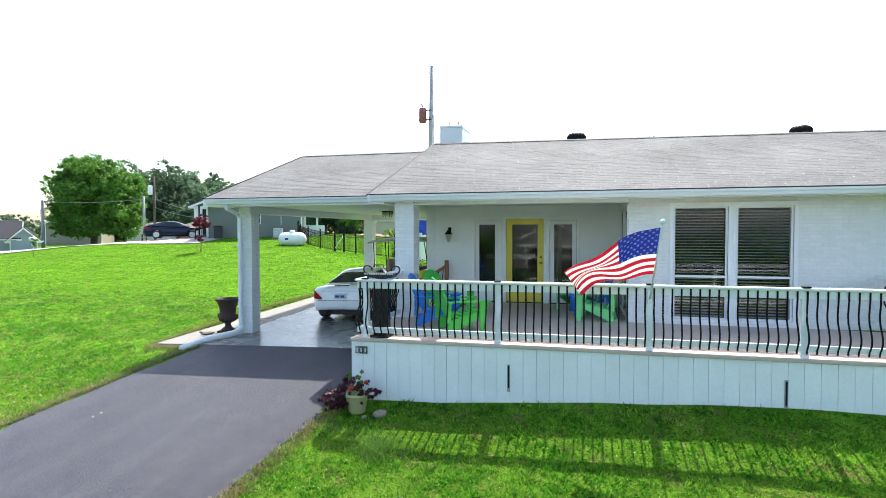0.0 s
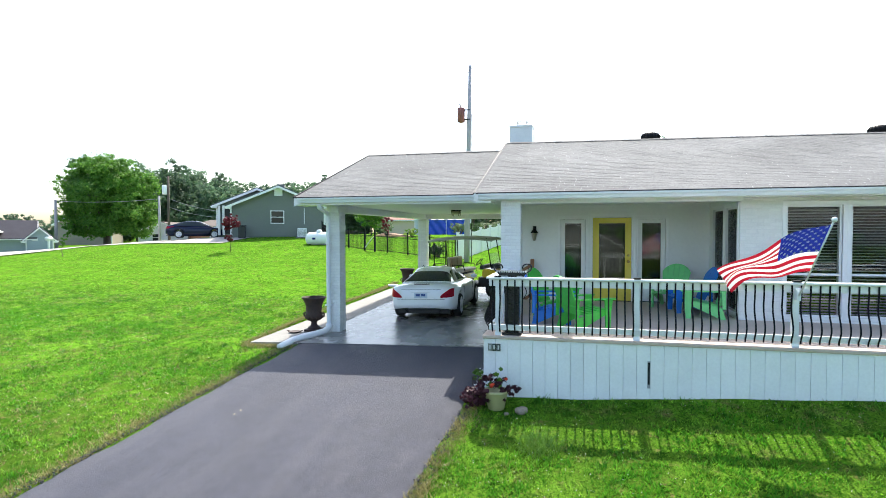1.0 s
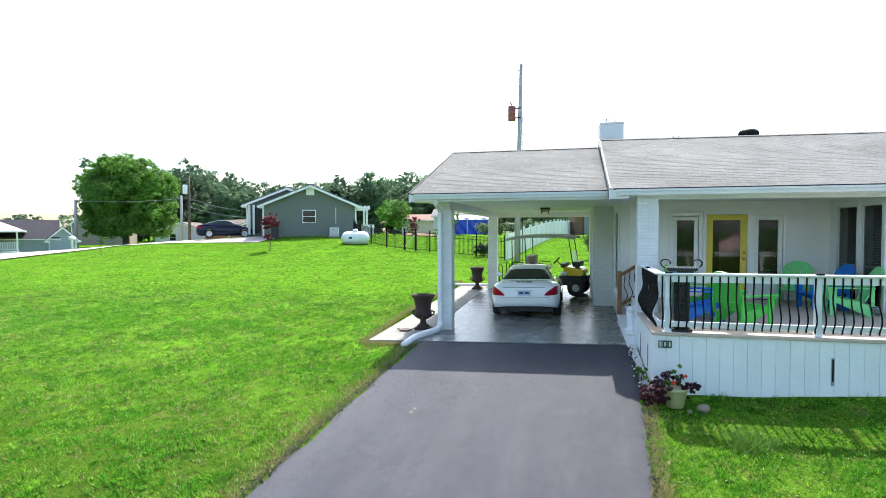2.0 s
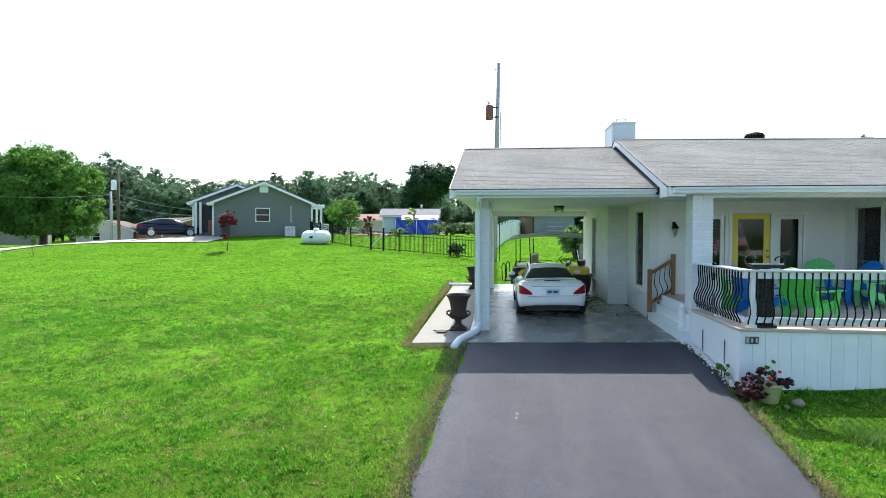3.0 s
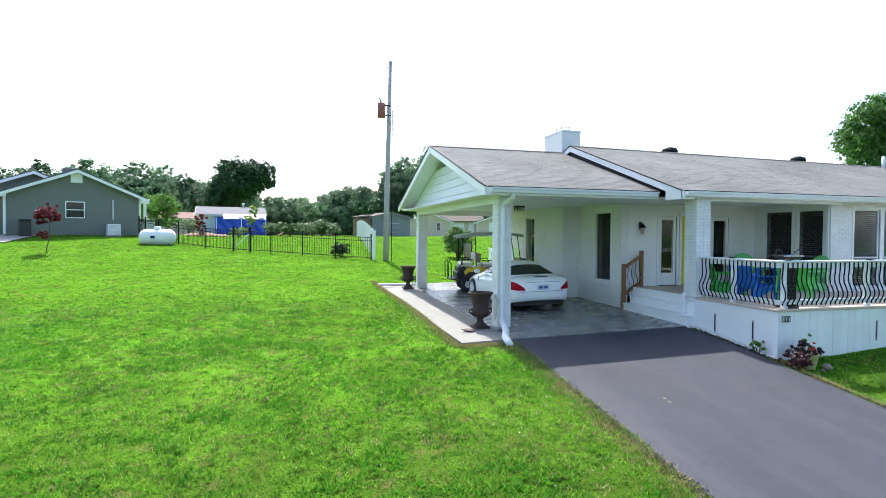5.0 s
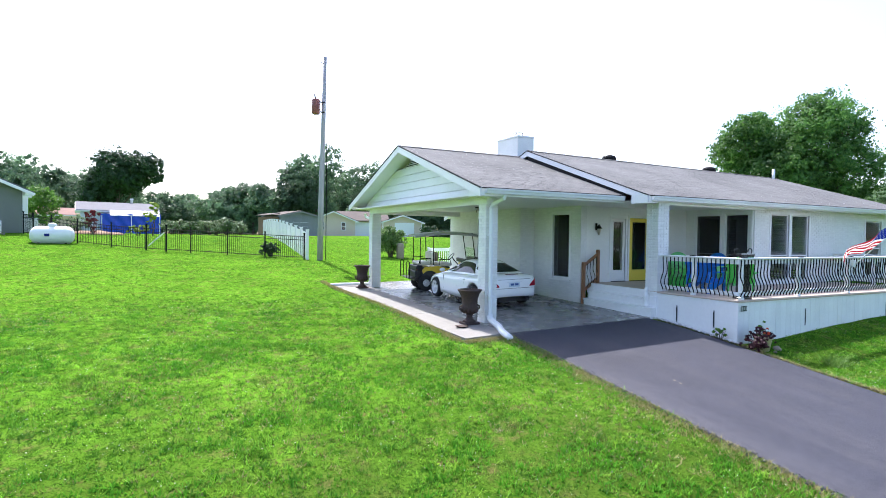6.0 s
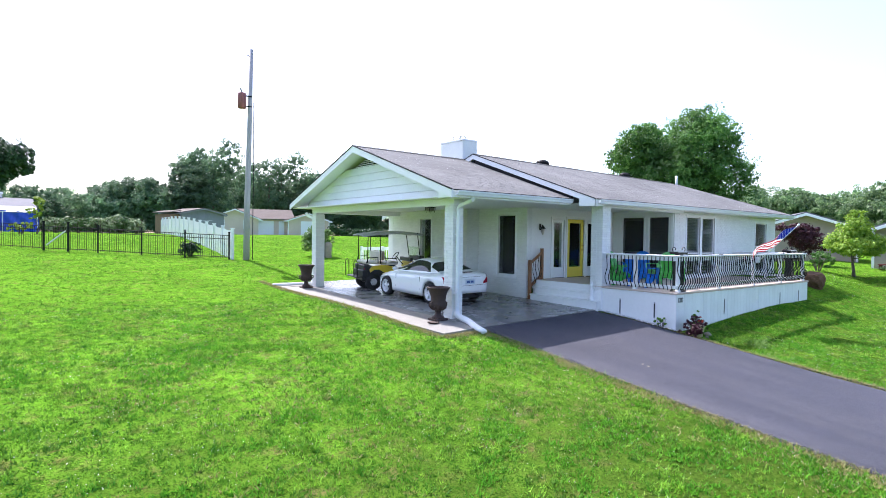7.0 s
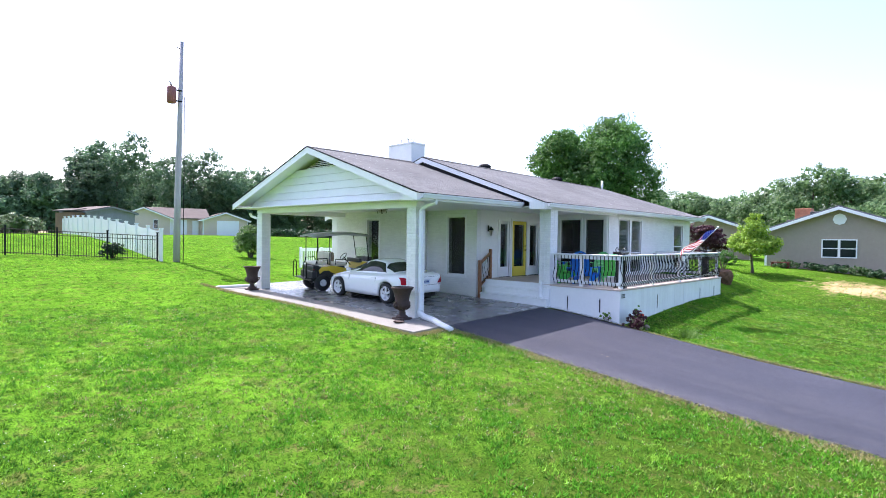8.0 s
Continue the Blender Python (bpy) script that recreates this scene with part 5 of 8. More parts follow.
    # tail: lamps, plate, slots, exhaust
    yr = -L / 2

    def half_width(y, z):
        """The body's half width at a height."""
        w, zt, zb = curve(wid, y), curve(top, y), curve(spec["low"], y)
        zs = zt - 0.05 - 0.07 * min(1, max(0, (L / 2 - abs(y)) / 0.4))
        hs = [zb, zb + 0.25 * (zs - zb), zb + 0.55 * (zs - zb), zb + 0.85 * (zs - zb), zs, zs + 0.6 * (zt - zs), zt]
        return float(np.interp(z, hs, [w * k for k in (0.955, 0.985, 1.0, 0.985, 0.955, 0.87, 0.6)])) if z < zt else 0.0

    def tail_patch(pname, material, x0, x1, z0, z1, push, label=""):
        vs, n = [], 12
        for j in range(6):
            for i in range(n + 1):
                f = i / n
                x = x0 + (x1 - x0) * f
                zt = z0 + (z1 - z0) * (0.12 + 0.88 * min(1, f * 1.25) ** 0.8)
                zl = z0 + 0.04 * max(0, f - 0.6)
                z = zl + (zt - zl) * j / 5
                y = yr
                while half_width(y, z) < abs(x) and y < yr + 0.7:
                    y += 0.01
                vs.append((x + (0.01 if x > 0 else -0.01) * min(1, max(0, y - yr) * 8), y - push, z))
        fs = [(j * (n + 1) + i, j * (n + 1) + i + 1, (j + 1) * (n + 1) + i + 1, (j + 1) * (n + 1) + i) for j in range(5) for i in range(n)]
        part(pname, quick(pname, vs, fs, material, True), None, c, label)

    for s in (-1, 1):
        tail_patch("tail_lamp", LAMP_RED, s * spec["lamp"][0], s * spec["lamp"][1], spec["lamp"][2], spec["lamp"][3], 0.012, "red tail lamp")
        bm = bmesh.new()
        tube(bm, [(s * 0.45, yr + 0.05, 0.24), (s * 0.45, yr + 0.25, 0.24)], 0.03, 12)
        part("exhaust", bm, DARK_TRIM, c, smooth=True)
    zt = curve(top, yr + 0.16)
    part("brake_slot", boxes((-0.2, 0.2, yr + 0.13, yr + 0.16, zt + 0.012, zt + 0.034), bevel=0.004), LAMP_DARK, c, "dark high brake lamp")
    part("boot_seam", boxes((-0.52, 0.52, yr - 0.006, yr + 0.006, 0.83, 0.838)), DARK_TRIM, c)
    part("plate", boxes((-0.17, 0.17, yr - 0.022, yr - 0.008, 0.62, 0.745), bevel=0.003), PLATE, c, "pale blue number plate")
    for i in range(2):
        part("plate_bar", boxes((-0.13 + i * 0.14, -0.02 + i * 0.14, yr - 0.0255, yr - 0.0225, 0.66, 0.72)), PLATE_BAR, c)
    part("plate_trim", boxes((-0.24, 0.24, yr - 0.03, yr - 0.006, 0.755, 0.772), bevel=0.004), RIM, c)
    part("bumper_seam", boxes((-0.62, 0.62, yr - 0.012, yr - 0.004, 0.575, 0.583)), DARK_TRIM, c)
    part("underbody", boxes((-0.68, 0.68, -L / 2 + 0.25, L / 2 - 0.25, 0.16, 0.36)), DARK_TRIM, c)
    # nose
    yf = L / 2
    part("grille", boxes((-0.3, 0.3, yf - 0.03, yf + 0.004, 0.36, 0.5), bevel=0.01), DARK_TRIM, c)
    for s in (-1, 1):
        bm = bmesh.new()
        bmesh.ops.create_icosphere(bm, subdivisions=2, radius=1, matrix=Matrix.Translation((s * spec["head"][0], spec["head"][1], spec["head"][2])) @ Matrix.Diagonal((0.13, 0.2, 0.075, 1)))
        part("headlamp", bm, LAMP_CLEAR, c, "clear headlamp", True)
    return c


ROADSTER = dict(paint=CAR_WHITE, length=4.08, r=0.315, arch=0.365, wheels=(1.22, -1.21), track=0.785, mirror=0.55, door=(0.62, -0.72), waist=0.865, tumble=0.19, cabin=0.67,
                top=[(-2.04, 0.84), (-1.98, 0.91), (-1.8, 0.955), (-1.4, 0.955), (-0.8, 0.92), (0.0, 0.89), (0.8, 0.875), (1.3, 0.80), (1.7, 0.71), (1.95, 0.58), (2.04, 0.46)],
                wid=[(-2.04, 0.56), (-1.98, 0.72), (-1.8, 0.83), (-1.4, 0.885), (-1.0, 0.89), (0.0, 0.87), (1.0, 0.885), (1.4, 0.87), (1.7, 0.80), (1.92, 0.66), (2.04, 0.42)],
                low=[(-2.04, 0.33), (-1.8, 0.27), (-0.7, 0.19), (0.7, 0.19), (1.7, 0.2), (2.04, 0.26)],
                cab=[(-1.46, 0.94), (-1.22, 1.08), (-0.95, 1.21), (-0.62, 1.3), (-0.3, 1.318), (0.0, 1.285), (0.3, 1.18), (0.6, 1.02), (0.9, 0.86)],
                glass=[dict(name="rear_window", a=(-1.38, -1.38), b=(-0.9, -0.9), u=(0.36, 1.64)), dict(name="windscreen", a=(0.8, 0.8), b=(0.12, 0.12), u=(0.3, 1.7)),
                       dict(name="side_window", a=(-1.0, -0.78), b=(0.55, 0.0), u=(0.08, 0.56))],
                lamp=(0.5, 0.81, 0.62, 0.85), head=(0.6, 1.66, 0.62))
roadster = car("roadster", "white two-seat hardtop roadster parked in the carport", ROADSTER, (-6.13, 15.66, slab_z(-6.13, 15.66)), 0.3)
roadster.scale = (1.05, 1.0, 1.0)
roadster.rotation_euler.x += 0.023
roadster.rotation_euler.y -= 0.024
SEDAN = dict(ROADSTER, paint=CAR_NAVY, waist=0.9, tumble=0.24, cabin=0.8, length=4.7, r=0.33, arch=0.385, wheels=(1.42, -1.33), track=0.78, mirror=0.75, door=(0.85, -0.9),
             top=[(-2.35, 0.8), (-2.25, 1.0), (-2.0, 1.07), (-1.4, 1.05), (0.0, 0.98), (1.0, 0.96), (1.6, 0.88), (2.1, 0.76), (2.35, 0.5)],
             wid=[(-2.35, 0.6), (-2.2, 0.78), (-1.9, 0.87), (0.0, 0.9), (1.5, 0.89), (2.0, 0.8), (2.25, 0.64), (2.35, 0.45)],
             low=[(-2.35, 0.32), (-2.0, 0.22), (2.0, 0.22), (2.35, 0.26)],
             cab=[(-2.05, 1.04), (-1.5, 1.24), (-0.9, 1.4), (-0.3, 1.45), (0.2, 1.41), (0.7, 1.22), (1.2, 0.94)],
             glass=[dict(name="rear_window", a=(-1.9, -1.9), b=(-1.2, -1.2), u=(0.42, 1.58)), dict(name="windscreen", a=(1.1, 1.1), b=(0.42, 0.42), u=(0.3, 1.7)),
                    dict(name="side_window", a=(-1.45, -1.1), b=(0.85, 0.3), u=(0.1, 0.56))],
             lamp=(0.5, 0.84, 0.8, 0.98), head=(0.62, 2.0, 0.68))
car("sedan", "dark navy sedan parked in the neighbour's driveway", SEDAN, (-33.6, 40.6, gz(-33.6, 40.6) + 0.07), -57)

# ---- golf cart ----
CART_YELLOW = mat("yellow_cart_paint", (0.72, 0.50, 0.02), 0.3, var=0.04, bump=0, coat=0.6)
CANOPY = mat("grey_canopy", (0.42, 0.43, 0.42), 0.6, var=0.1, bump=0.05)
VINYL = mat("cream_vinyl", (0.62, 0.57, 0.48), 0.5, var=0.08, bump=0.1)
TAN = mat("tan_leather", (0.28, 0.2, 0.13), 0.6, var=0.2, bump=0.2)
gc = thing("golf_cart", "yellow golf cart with a pale canopy and rear seat", "golf cart", (-5.76, 18.6, slab_z(-5.76, 18.6)), -100)
# local: front +y, so that it points along world +x
for wy, side in ((1.08, -1), (1.08, 1), (-0.9, -1), (-0.9, 1)):
    wheel(gc, side * 0.5, wy, 0.29, 0.18, side, 0.62)
bm = bmesh.new()
prism(bm, [(-1.0, 0.5), (-1.04, 0.62), (-0.92, 0.74), (-0.45, 0.76), (0.02, 0.66), (0.08, 0.48), (-0.3, 0.44), (-0.5, 0.5), (-0.66, 0.6), (-0.86, 0.6)], "x", -0.53, 0.53)
part("rear_fender", bm, CART_YELLOW, gc)
bm = bmesh.new()
prism(bm, [(0.64, 0.58), (0.68, 0.84), (0.8, 0.88), (1.28, 0.78), (1.36, 0.64), (1.3, 0.56)], "x", -0.52, 0.52)
bmesh.ops.bevel(bm, geom=bm.edges[:], offset=0.03, segments=2, affect="EDGES")
part("front_cowl", bm, CART_YELLOW, gc)
part("front_bulkhead", boxes((-0.46, 0.46, 0.5, 1.28, 0.3, 0.575), bevel=0.02), DARK_TRIM, gc)
part("seat_base", boxes((-0.5, 0.5, -1.16, 0.0, 0.36, 0.73), bevel=0.02), DARK_TRIM, gc)
part("rear_box", boxes((-0.5, 0.5, -1.24, -1.0, 0.34, 0.79), bevel=0.03), DARK_TRIM, gc)
part("floor", boxes((-0.56, 0.56, -0.4, 0.5, 0.32, 0.37), bevel=0.008), DARK_TRIM, gc)
part("chassis", boxes((-0.45, 0.45, -1.3, 1.2, 0.24, 0.34)), DARK_TRIM, gc)
part("front_bumper", boxes((-0.5, 0.5, 1.3, 1.4, 0.34, 0.52), bevel=0.02), DARK_TRIM, gc)
part("rear_bumper", boxes((-0.54, 0.54, -1.3, -1.12, 0.36, 0.6), bevel=0.02), DARK_TRIM, gc)
for s in (-1, 1):
    part("tail_lamp", boxes((s * 0.44 - 0.06, s * 0.44 + 0.06, -1.225, -1.19, 0.62, 0.68), bevel=0.008), LAMP_RED, gc)
part("front_seat", boxes((-0.52, 0.52, -0.42, 0.08, 0.74, 0.86), bevel=0.035), VINYL, gc)
part("seat_back", boxes((-0.5, 0.0, -0.52, -0.43, 0.92, 1.25), (0.02, 0.5, -0.52, -0.43, 0.92, 1.25), bevel=0.03), TAN, gc)
part("rear_seat_back", boxes((-0.5, 0.0, -0.64, -0.55, 0.92, 1.25), (0.02, 0.5, -0.64, -0.55, 0.92, 1.25), bevel=0.03), VINYL, gc)
part("rear_seat", boxes((-0.5, 0.5, -1.15, -0.68, 0.8, 0.92), bevel=0.035), VINYL, gc)
part("foot_board", boxes((-0.5, 0.5, -1.55, -1.28, 0.34, 0.375), bevel=0.008), DARK_TRIM, gc)
for s in (-1, 1):
    for nm, pts in (("foot_rail", [(s * 0.46, -1.6, 0.36), (s * 0.46, -1.6, 0.9), (s * 0.46, -1.54, 0.98), (s * 0.46, -1.48, 0.9), (s * 0.46, -1.48, 0.36)]),
                    ("arm_rail", [(s * 0.5, -0.7, 0.84), (s * 0.54, -0.72, 1.04), (s * 0.54, -1.1, 1.04), (s * 0.5, -1.15, 0.84)]),
                    ("front_strut", [(s * 0.5, 1.0, 0.86), (s * 0.52, 0.86, 1.91)]),
                    ("rear_strut", [(s * 0.5, -0.6, 0.8), (s * 0.52, -0.62, 1.92)]),
                    ("roof_strut", [(s * 0.5, -1.1, 0.85), (s * 0.52, -1.08, 1.89)]),
                    ("hip_rail", [(s * 0.52, -0.4, 0.8), (s * 0.55, -0.4, 1.0), (s * 0.55, 0.0, 0.98), (s * 0.53, 0.05, 0.8)])):
        bm = bmesh.new()
        tube(bm, pts, 0.017, 7)
        part(nm, bm, BLACK_METAL, gc, smooth=True)
bm = bmesh.new()
NXX, NYY = 9, 17
vsx = []
for o in (0.0, -0.07):
    for j in range(NYY):
        for i in range(NXX):
            u, v = i / (NXX - 1) * 2 - 1, j / (NYY - 1) * 2 - 1
            vsx.append((u * 0.6, -0.1 + v * 1.18, 1.99 - 0.05 * u ** 2 - 0.09 * v ** 2 + o))
n1 = NXX * NYY
fsx = [(j * NXX + i, j * NXX + i + 1, (j + 1) * NXX + i + 1, (j + 1) * NXX + i) for j in range(NYY - 1) for i in range(NXX - 1)]
fsx += [tuple(k + n1 for k in reversed(f)) for f in list(fsx)]
ringk = [i for i in range(NXX)] + [j * NXX + NXX - 1 for j in range(1, NYY)] + [(NYY - 1) * NXX + i for i in range(NXX - 2, -1, -1)] + [j * NXX for j in range(NYY - 2, 0, -1)]
fsx += [(ringk[k], ringk[k - 1], ringk[k - 1] + n1, ringk[k] + n1) for k in range(len(ringk))]
part("canopy", quick("canopy", vsx, fsx, CANOPY, True), None, gc, "pale grey canopy")
ws = part("windscreen", boxes((-0.5, 0.5, 0.7, 0.705, 0.9, 1.38)), glass_mat("cart_screen"), gc)
ws.matrix_basis = Matrix.Translation((0, 1.0, 0.9)) @ Matrix.Rotation(radians(8), 4, "X") @ Matrix.Translation((0, -0.7, -0.9))
ws.visible_shadow = False
bm = bmesh.new()
tube(bm, [(-0.25, 0.6, 0.7), (-0.25, 0.32, 1.02)], 0.02, 8)
part("steering_column", bm, BLACK_METAL, gc, smooth=True)
bm = bmesh.new()
tube(bm, [(0.16 * math.cos(a), 0.16 * math.sin(a), 0) for a in [k * math.tau / 20 for k in range(21)]], 0.014, 7)
bmesh.ops.transform(bm, matrix=Matrix.Translation((-0.25, 0.3, 1.04)) @ Matrix.Rotation(radians(48), 4, "X"), verts=bm.verts[:])
part("steering_wheel", bm, BLACK_METAL, gc, smooth=True)
part("dashboard", boxes((-0.5, 0.5, 0.58, 0.7, 0.84, 0.98), bevel=0.02), DARK_TRIM, gc)
part("basket", boxes((-0.42, 0.42, 0.98, 1.2, 0.86, 1.02), bevel=0.01), DARK_TRIM, gc)

# high suspension: all but the wheels sits higher, and the cart follows the slope of the floor
for piece in gc.children:
    if not piece.name.startswith("wheel"):
        piece.location.z += 0.12
gc.rotation_euler.x += 0.024
gc.rotation_euler.y += 0.023

# ---- plants ----
LEAF_OAK = leaf_mat("oak_leaf", (0.05, 0.145, 0.034), (0.15, 0.30, 0.07), 0.5, 0.4, 0.3)
# far woodland: distance haze is mixed into the leaf colour, paler and bluer
LEAF_HAZY_WOODS = leaf_mat("hazy_woodland_leaf", (0.075, 0.15, 0.082), (0.15, 0.24, 0.125), 0.5, 0.45, 0.1)
LEAF_SHADE = leaf_mat("shade_tree_leaf", (0.06, 0.175, 0.022), (0.17, 0.35, 0.05), 0.55, 0.25, 0.3)
LEAF_EAST = leaf_mat("east_woods_leaf", (0.08, 0.165, 0.07), (0.22, 0.34, 0.14), 0.5, 0.4, 0.12)
LEAF_LIGHT = leaf_mat("light_leaf", (0.07, 0.18, 0.02), (0.17, 0.30, 0.035))
LEAF_DARK = leaf_mat("dark_leaf", (0.014, 0.05, 0.017), (0.04, 0.1, 0.028), 0.2)
LEAF_MID = leaf_mat("mid_leaf", (0.04, 0.095, 0.028), (0.10, 0.18, 0.05))
LEAF_BUSH = leaf_mat("bush_leaf", (0.07, 0.15, 0.035), (0.2, 0.31, 0.09), 0.4)
LEAF_RED = leaf_mat("red_leaf", (0.10, 0.008, 0.016), (0.20, 0.018, 0.03))
LEAF_PLUM = leaf_mat("plum_leaf", (0.035, 0.008, 0.014), (0.08, 0.02, 0.03))
LEAF_LIME2 = leaf_mat("spring_leaf", (0.12, 0.26, 0.022), (0.35, 0.5, 0.055), 0.4)
LEAF_BEAN = leaf_mat("bean_leaf", (0.10, 0.18, 0.06), (0.30, 0.36, 0.2))
LEAF_LIME = leaf_mat("lime_leaf", (0.16, 0.28, 0.02), (0.32, 0.42, 0.05))
GRASS_BLADE = leaf_mat("grass_blade", (0.013, 0.075, 0.005), (0.265, 0.57, 0.046), 0.42)
# sun-bleached and lusher patches of the lawn
gn, gl = GRASS_BLADE.node_tree.nodes, GRASS_BLADE.node_tree.links
src = gn["Principled BSDF"].inputs["Base Color"].links[0].from_socket
where = gn.new("ShaderNodeNewGeometry")
for sc, lo, hi, amount, col in ((1.0, 0.49, 0.62, 0.55, (0.29, 0.47, 0.042)), (2.3, 0.5, 0.66, 0.65, (0.28, 0.25, 0.085)), (0.7, 0.48, 0.34, 0.85, (0.04, 0.23, 0.010)), (3.6, 0.52, 0.6, 0.55, (0.36, 0.64, 0.055)), (4.2, 0.5, 0.4, 0.8, (0.025, 0.13, 0.008)), (9.0, 0.48, 0.38, 0.7, (0.02, 0.1, 0.006))):
    t = gn.new("ShaderNodeTexNoise")
    t.inputs["Scale"].default_value, t.inputs["Detail"].default_value, t.inputs["Roughness"].default_value = sc, 6, 0.65
    gl.new(where.outputs["Position"], t.inputs["Vector"])
    r = gn.new("ShaderNodeMapRange")
    r.inputs["From Min"].default_value, r.inputs["From Max"].default_value, r.inputs["To Max"].default_value = lo, hi, amount
    gl.new(t.outputs["Fac"], r.inputs["Value"])
    x = gn.new("ShaderNodeMix")
    x.data_type = "RGBA"
    x.inputs["B"].default_value = (*col, 1)
    gl.new(r.outputs["Result"], x.inputs["Factor"]), gl.new(src, x.inputs["A"])
    src = x.outputs["Result"]
gn["Principled BSDF"].inputs["Specular IOR Level"].default_value = 0.12
for node in list(gn):
    if node.type in ("BSDF_PRINCIPLED", "BSDF_TRANSLUCENT"):
        gl.new(src, node.inputs[0])
FLOWER_WHITE = mat("white_clover", (0.55, 0.58, 0.45), 0.8, var=0.05, bump=0)


def fast_mesh(name, verts, faces, material):
    """Verts n x 3, faces m x k of one size, by numpy."""
    me = bpy.data.meshes.new(name)
    k = faces.shape[1]
    me.vertices.add(len(verts))
    me.vertices.foreach_set("co", np.ascontiguousarray(verts, dtype=np.float32).ravel())
    me.loops.add(faces.size)
    me.loops.foreach_set("vertex_index", np.ascontiguousarray(faces, dtype=np.int32).ravel())
    me.polygons.add(len(faces))
    me.polygons.foreach_set("loop_start", np.arange(0, faces.size, k, dtype=np.int32))
    me.polygons.foreach_set("loop_total", np.full(len(faces), k, dtype=np.int32))
    me.materials.append(material)
    me.update(calc_edges=True)
    return me


def leaf_cloud(lobes, n, size, seed, per=24, spread=0.13, droop=0.3, inner=0.35, tri=False):
    """Leaves in clumps over the shells of rounded lobes (x, y, z, rx, ry, rz): an uneven outline with gaps.
    Leaves lie loosely over their clump, so that each clump has a lit and a shaded side."""
    g = np.random.default_rng(seed)
    lobes = np.array(lobes, float)
    vol = lobes[:, 3] * lobes[:, 5]
    k = max(n // per, 1)
    which = g.choice(len(lobes), k, p=vol / vol.sum())
    d = g.normal(size=(k, 3))
    d /= np.linalg.norm(d, axis=1, keepdims=True)
    rad = inner + (1.01 - inner) * g.random(k) ** 0.42 + g.normal(0, 0.04, k)
    cen = lobes[which, :3] + d * lobes[which, 3:] * rad[:, None]
    mean_r = lobes[which, 3:].mean(1) * spread * g.uniform(0.7, 1.35, k)
    q = g.normal(size=(k * per, 3))
    q *= np.minimum(1, 1.9 / np.linalg.norm(q, axis=1, keepdims=True))
    p = np.repeat(cen, per, 0) + q * np.repeat(mean_r, per)[:, None] * np.array([1, 1, 0.7])
    m = len(p)
    nrm = 0.55 * q + 0.5 * np.repeat(d, per, 0) + np.array([0, 0, 0.35]) + g.normal(0, 0.6, (m, 3))
    nrm /= np.linalg.norm(nrm, axis=1, keepdims=True)
    a = g.normal(size=(m, 3))
    a[:, 2] -= droop
    a -= nrm * (a * nrm).sum(1, keepdims=True)
    a /= np.linalg.norm(a, axis=1, keepdims=True)
    b = np.cross(a, nrm)
    s = size * (0.6 + 0.8 * g.random((m, 1)))
    if tri:
        v = np.stack([p - a * s * 0.45, p + a * s * 0.4 + b * s * 0.35, p + a * s * 0.25 - b * s * 0.38], 1).reshape(-1, 3)
        return v, np.arange(m * 3).reshape(-1, 3)
    v = np.stack([p - a * s * 0.5, p + b * s * 0.3, p + a * s * 0.5, p - b * s * 0.3], 1).reshape(-1, 3)
    f = np.arange(m * 4).reshape(-1, 4)
    return v, f


def shrunk(lobes, k):
    return [(x, y, z, rx * k, ry * k, rz * k) for x, y, z, rx, ry, rz in lobes]


def limbs(bm, x, y, z0, h, r, lobes, seed):
    rs = random.Random(seed)
    top = Vector((x + rs.uniform(-0.3, 0.3), y + rs.uniform(-0.3, 0.3), z0 + h * 0.62))
    base = Vector((x, y, z0 - 0.15))
    mid = base.lerp(top, 0.5) + Vector((rs.uniform(-0.15, 0.15), rs.uniform(-0.15, 0.15), 0))
    tube(bm, [base, base + Vector((0, 0, 0.35)), mid, top], [r * 1.5, r, r * 0.75, r * 0.3], 9)
    for lx, ly, lz, rx, ry, rz in lobes:
        s = base.lerp(top, rs.uniform(0.35, 0.85))
        e = Vector((lx, ly, lz))
        m = s.lerp(e, 0.5) + Vector((0, 0, -0.08 * h))
        tube(bm, [s, m, e], [r * 0.45, r * 0.28, r * 0.08], 6)
        for k in range(3):
            q = e + Vector((rs.uniform(-1, 1) * rx, rs.uniform(-1, 1) * ry, rs.uniform(-0.3, 0.8) * rz)) * 0.7
            tube(bm, [m.lerp(e, 0.5), q], [r * 0.16, r * 0.04], 5)


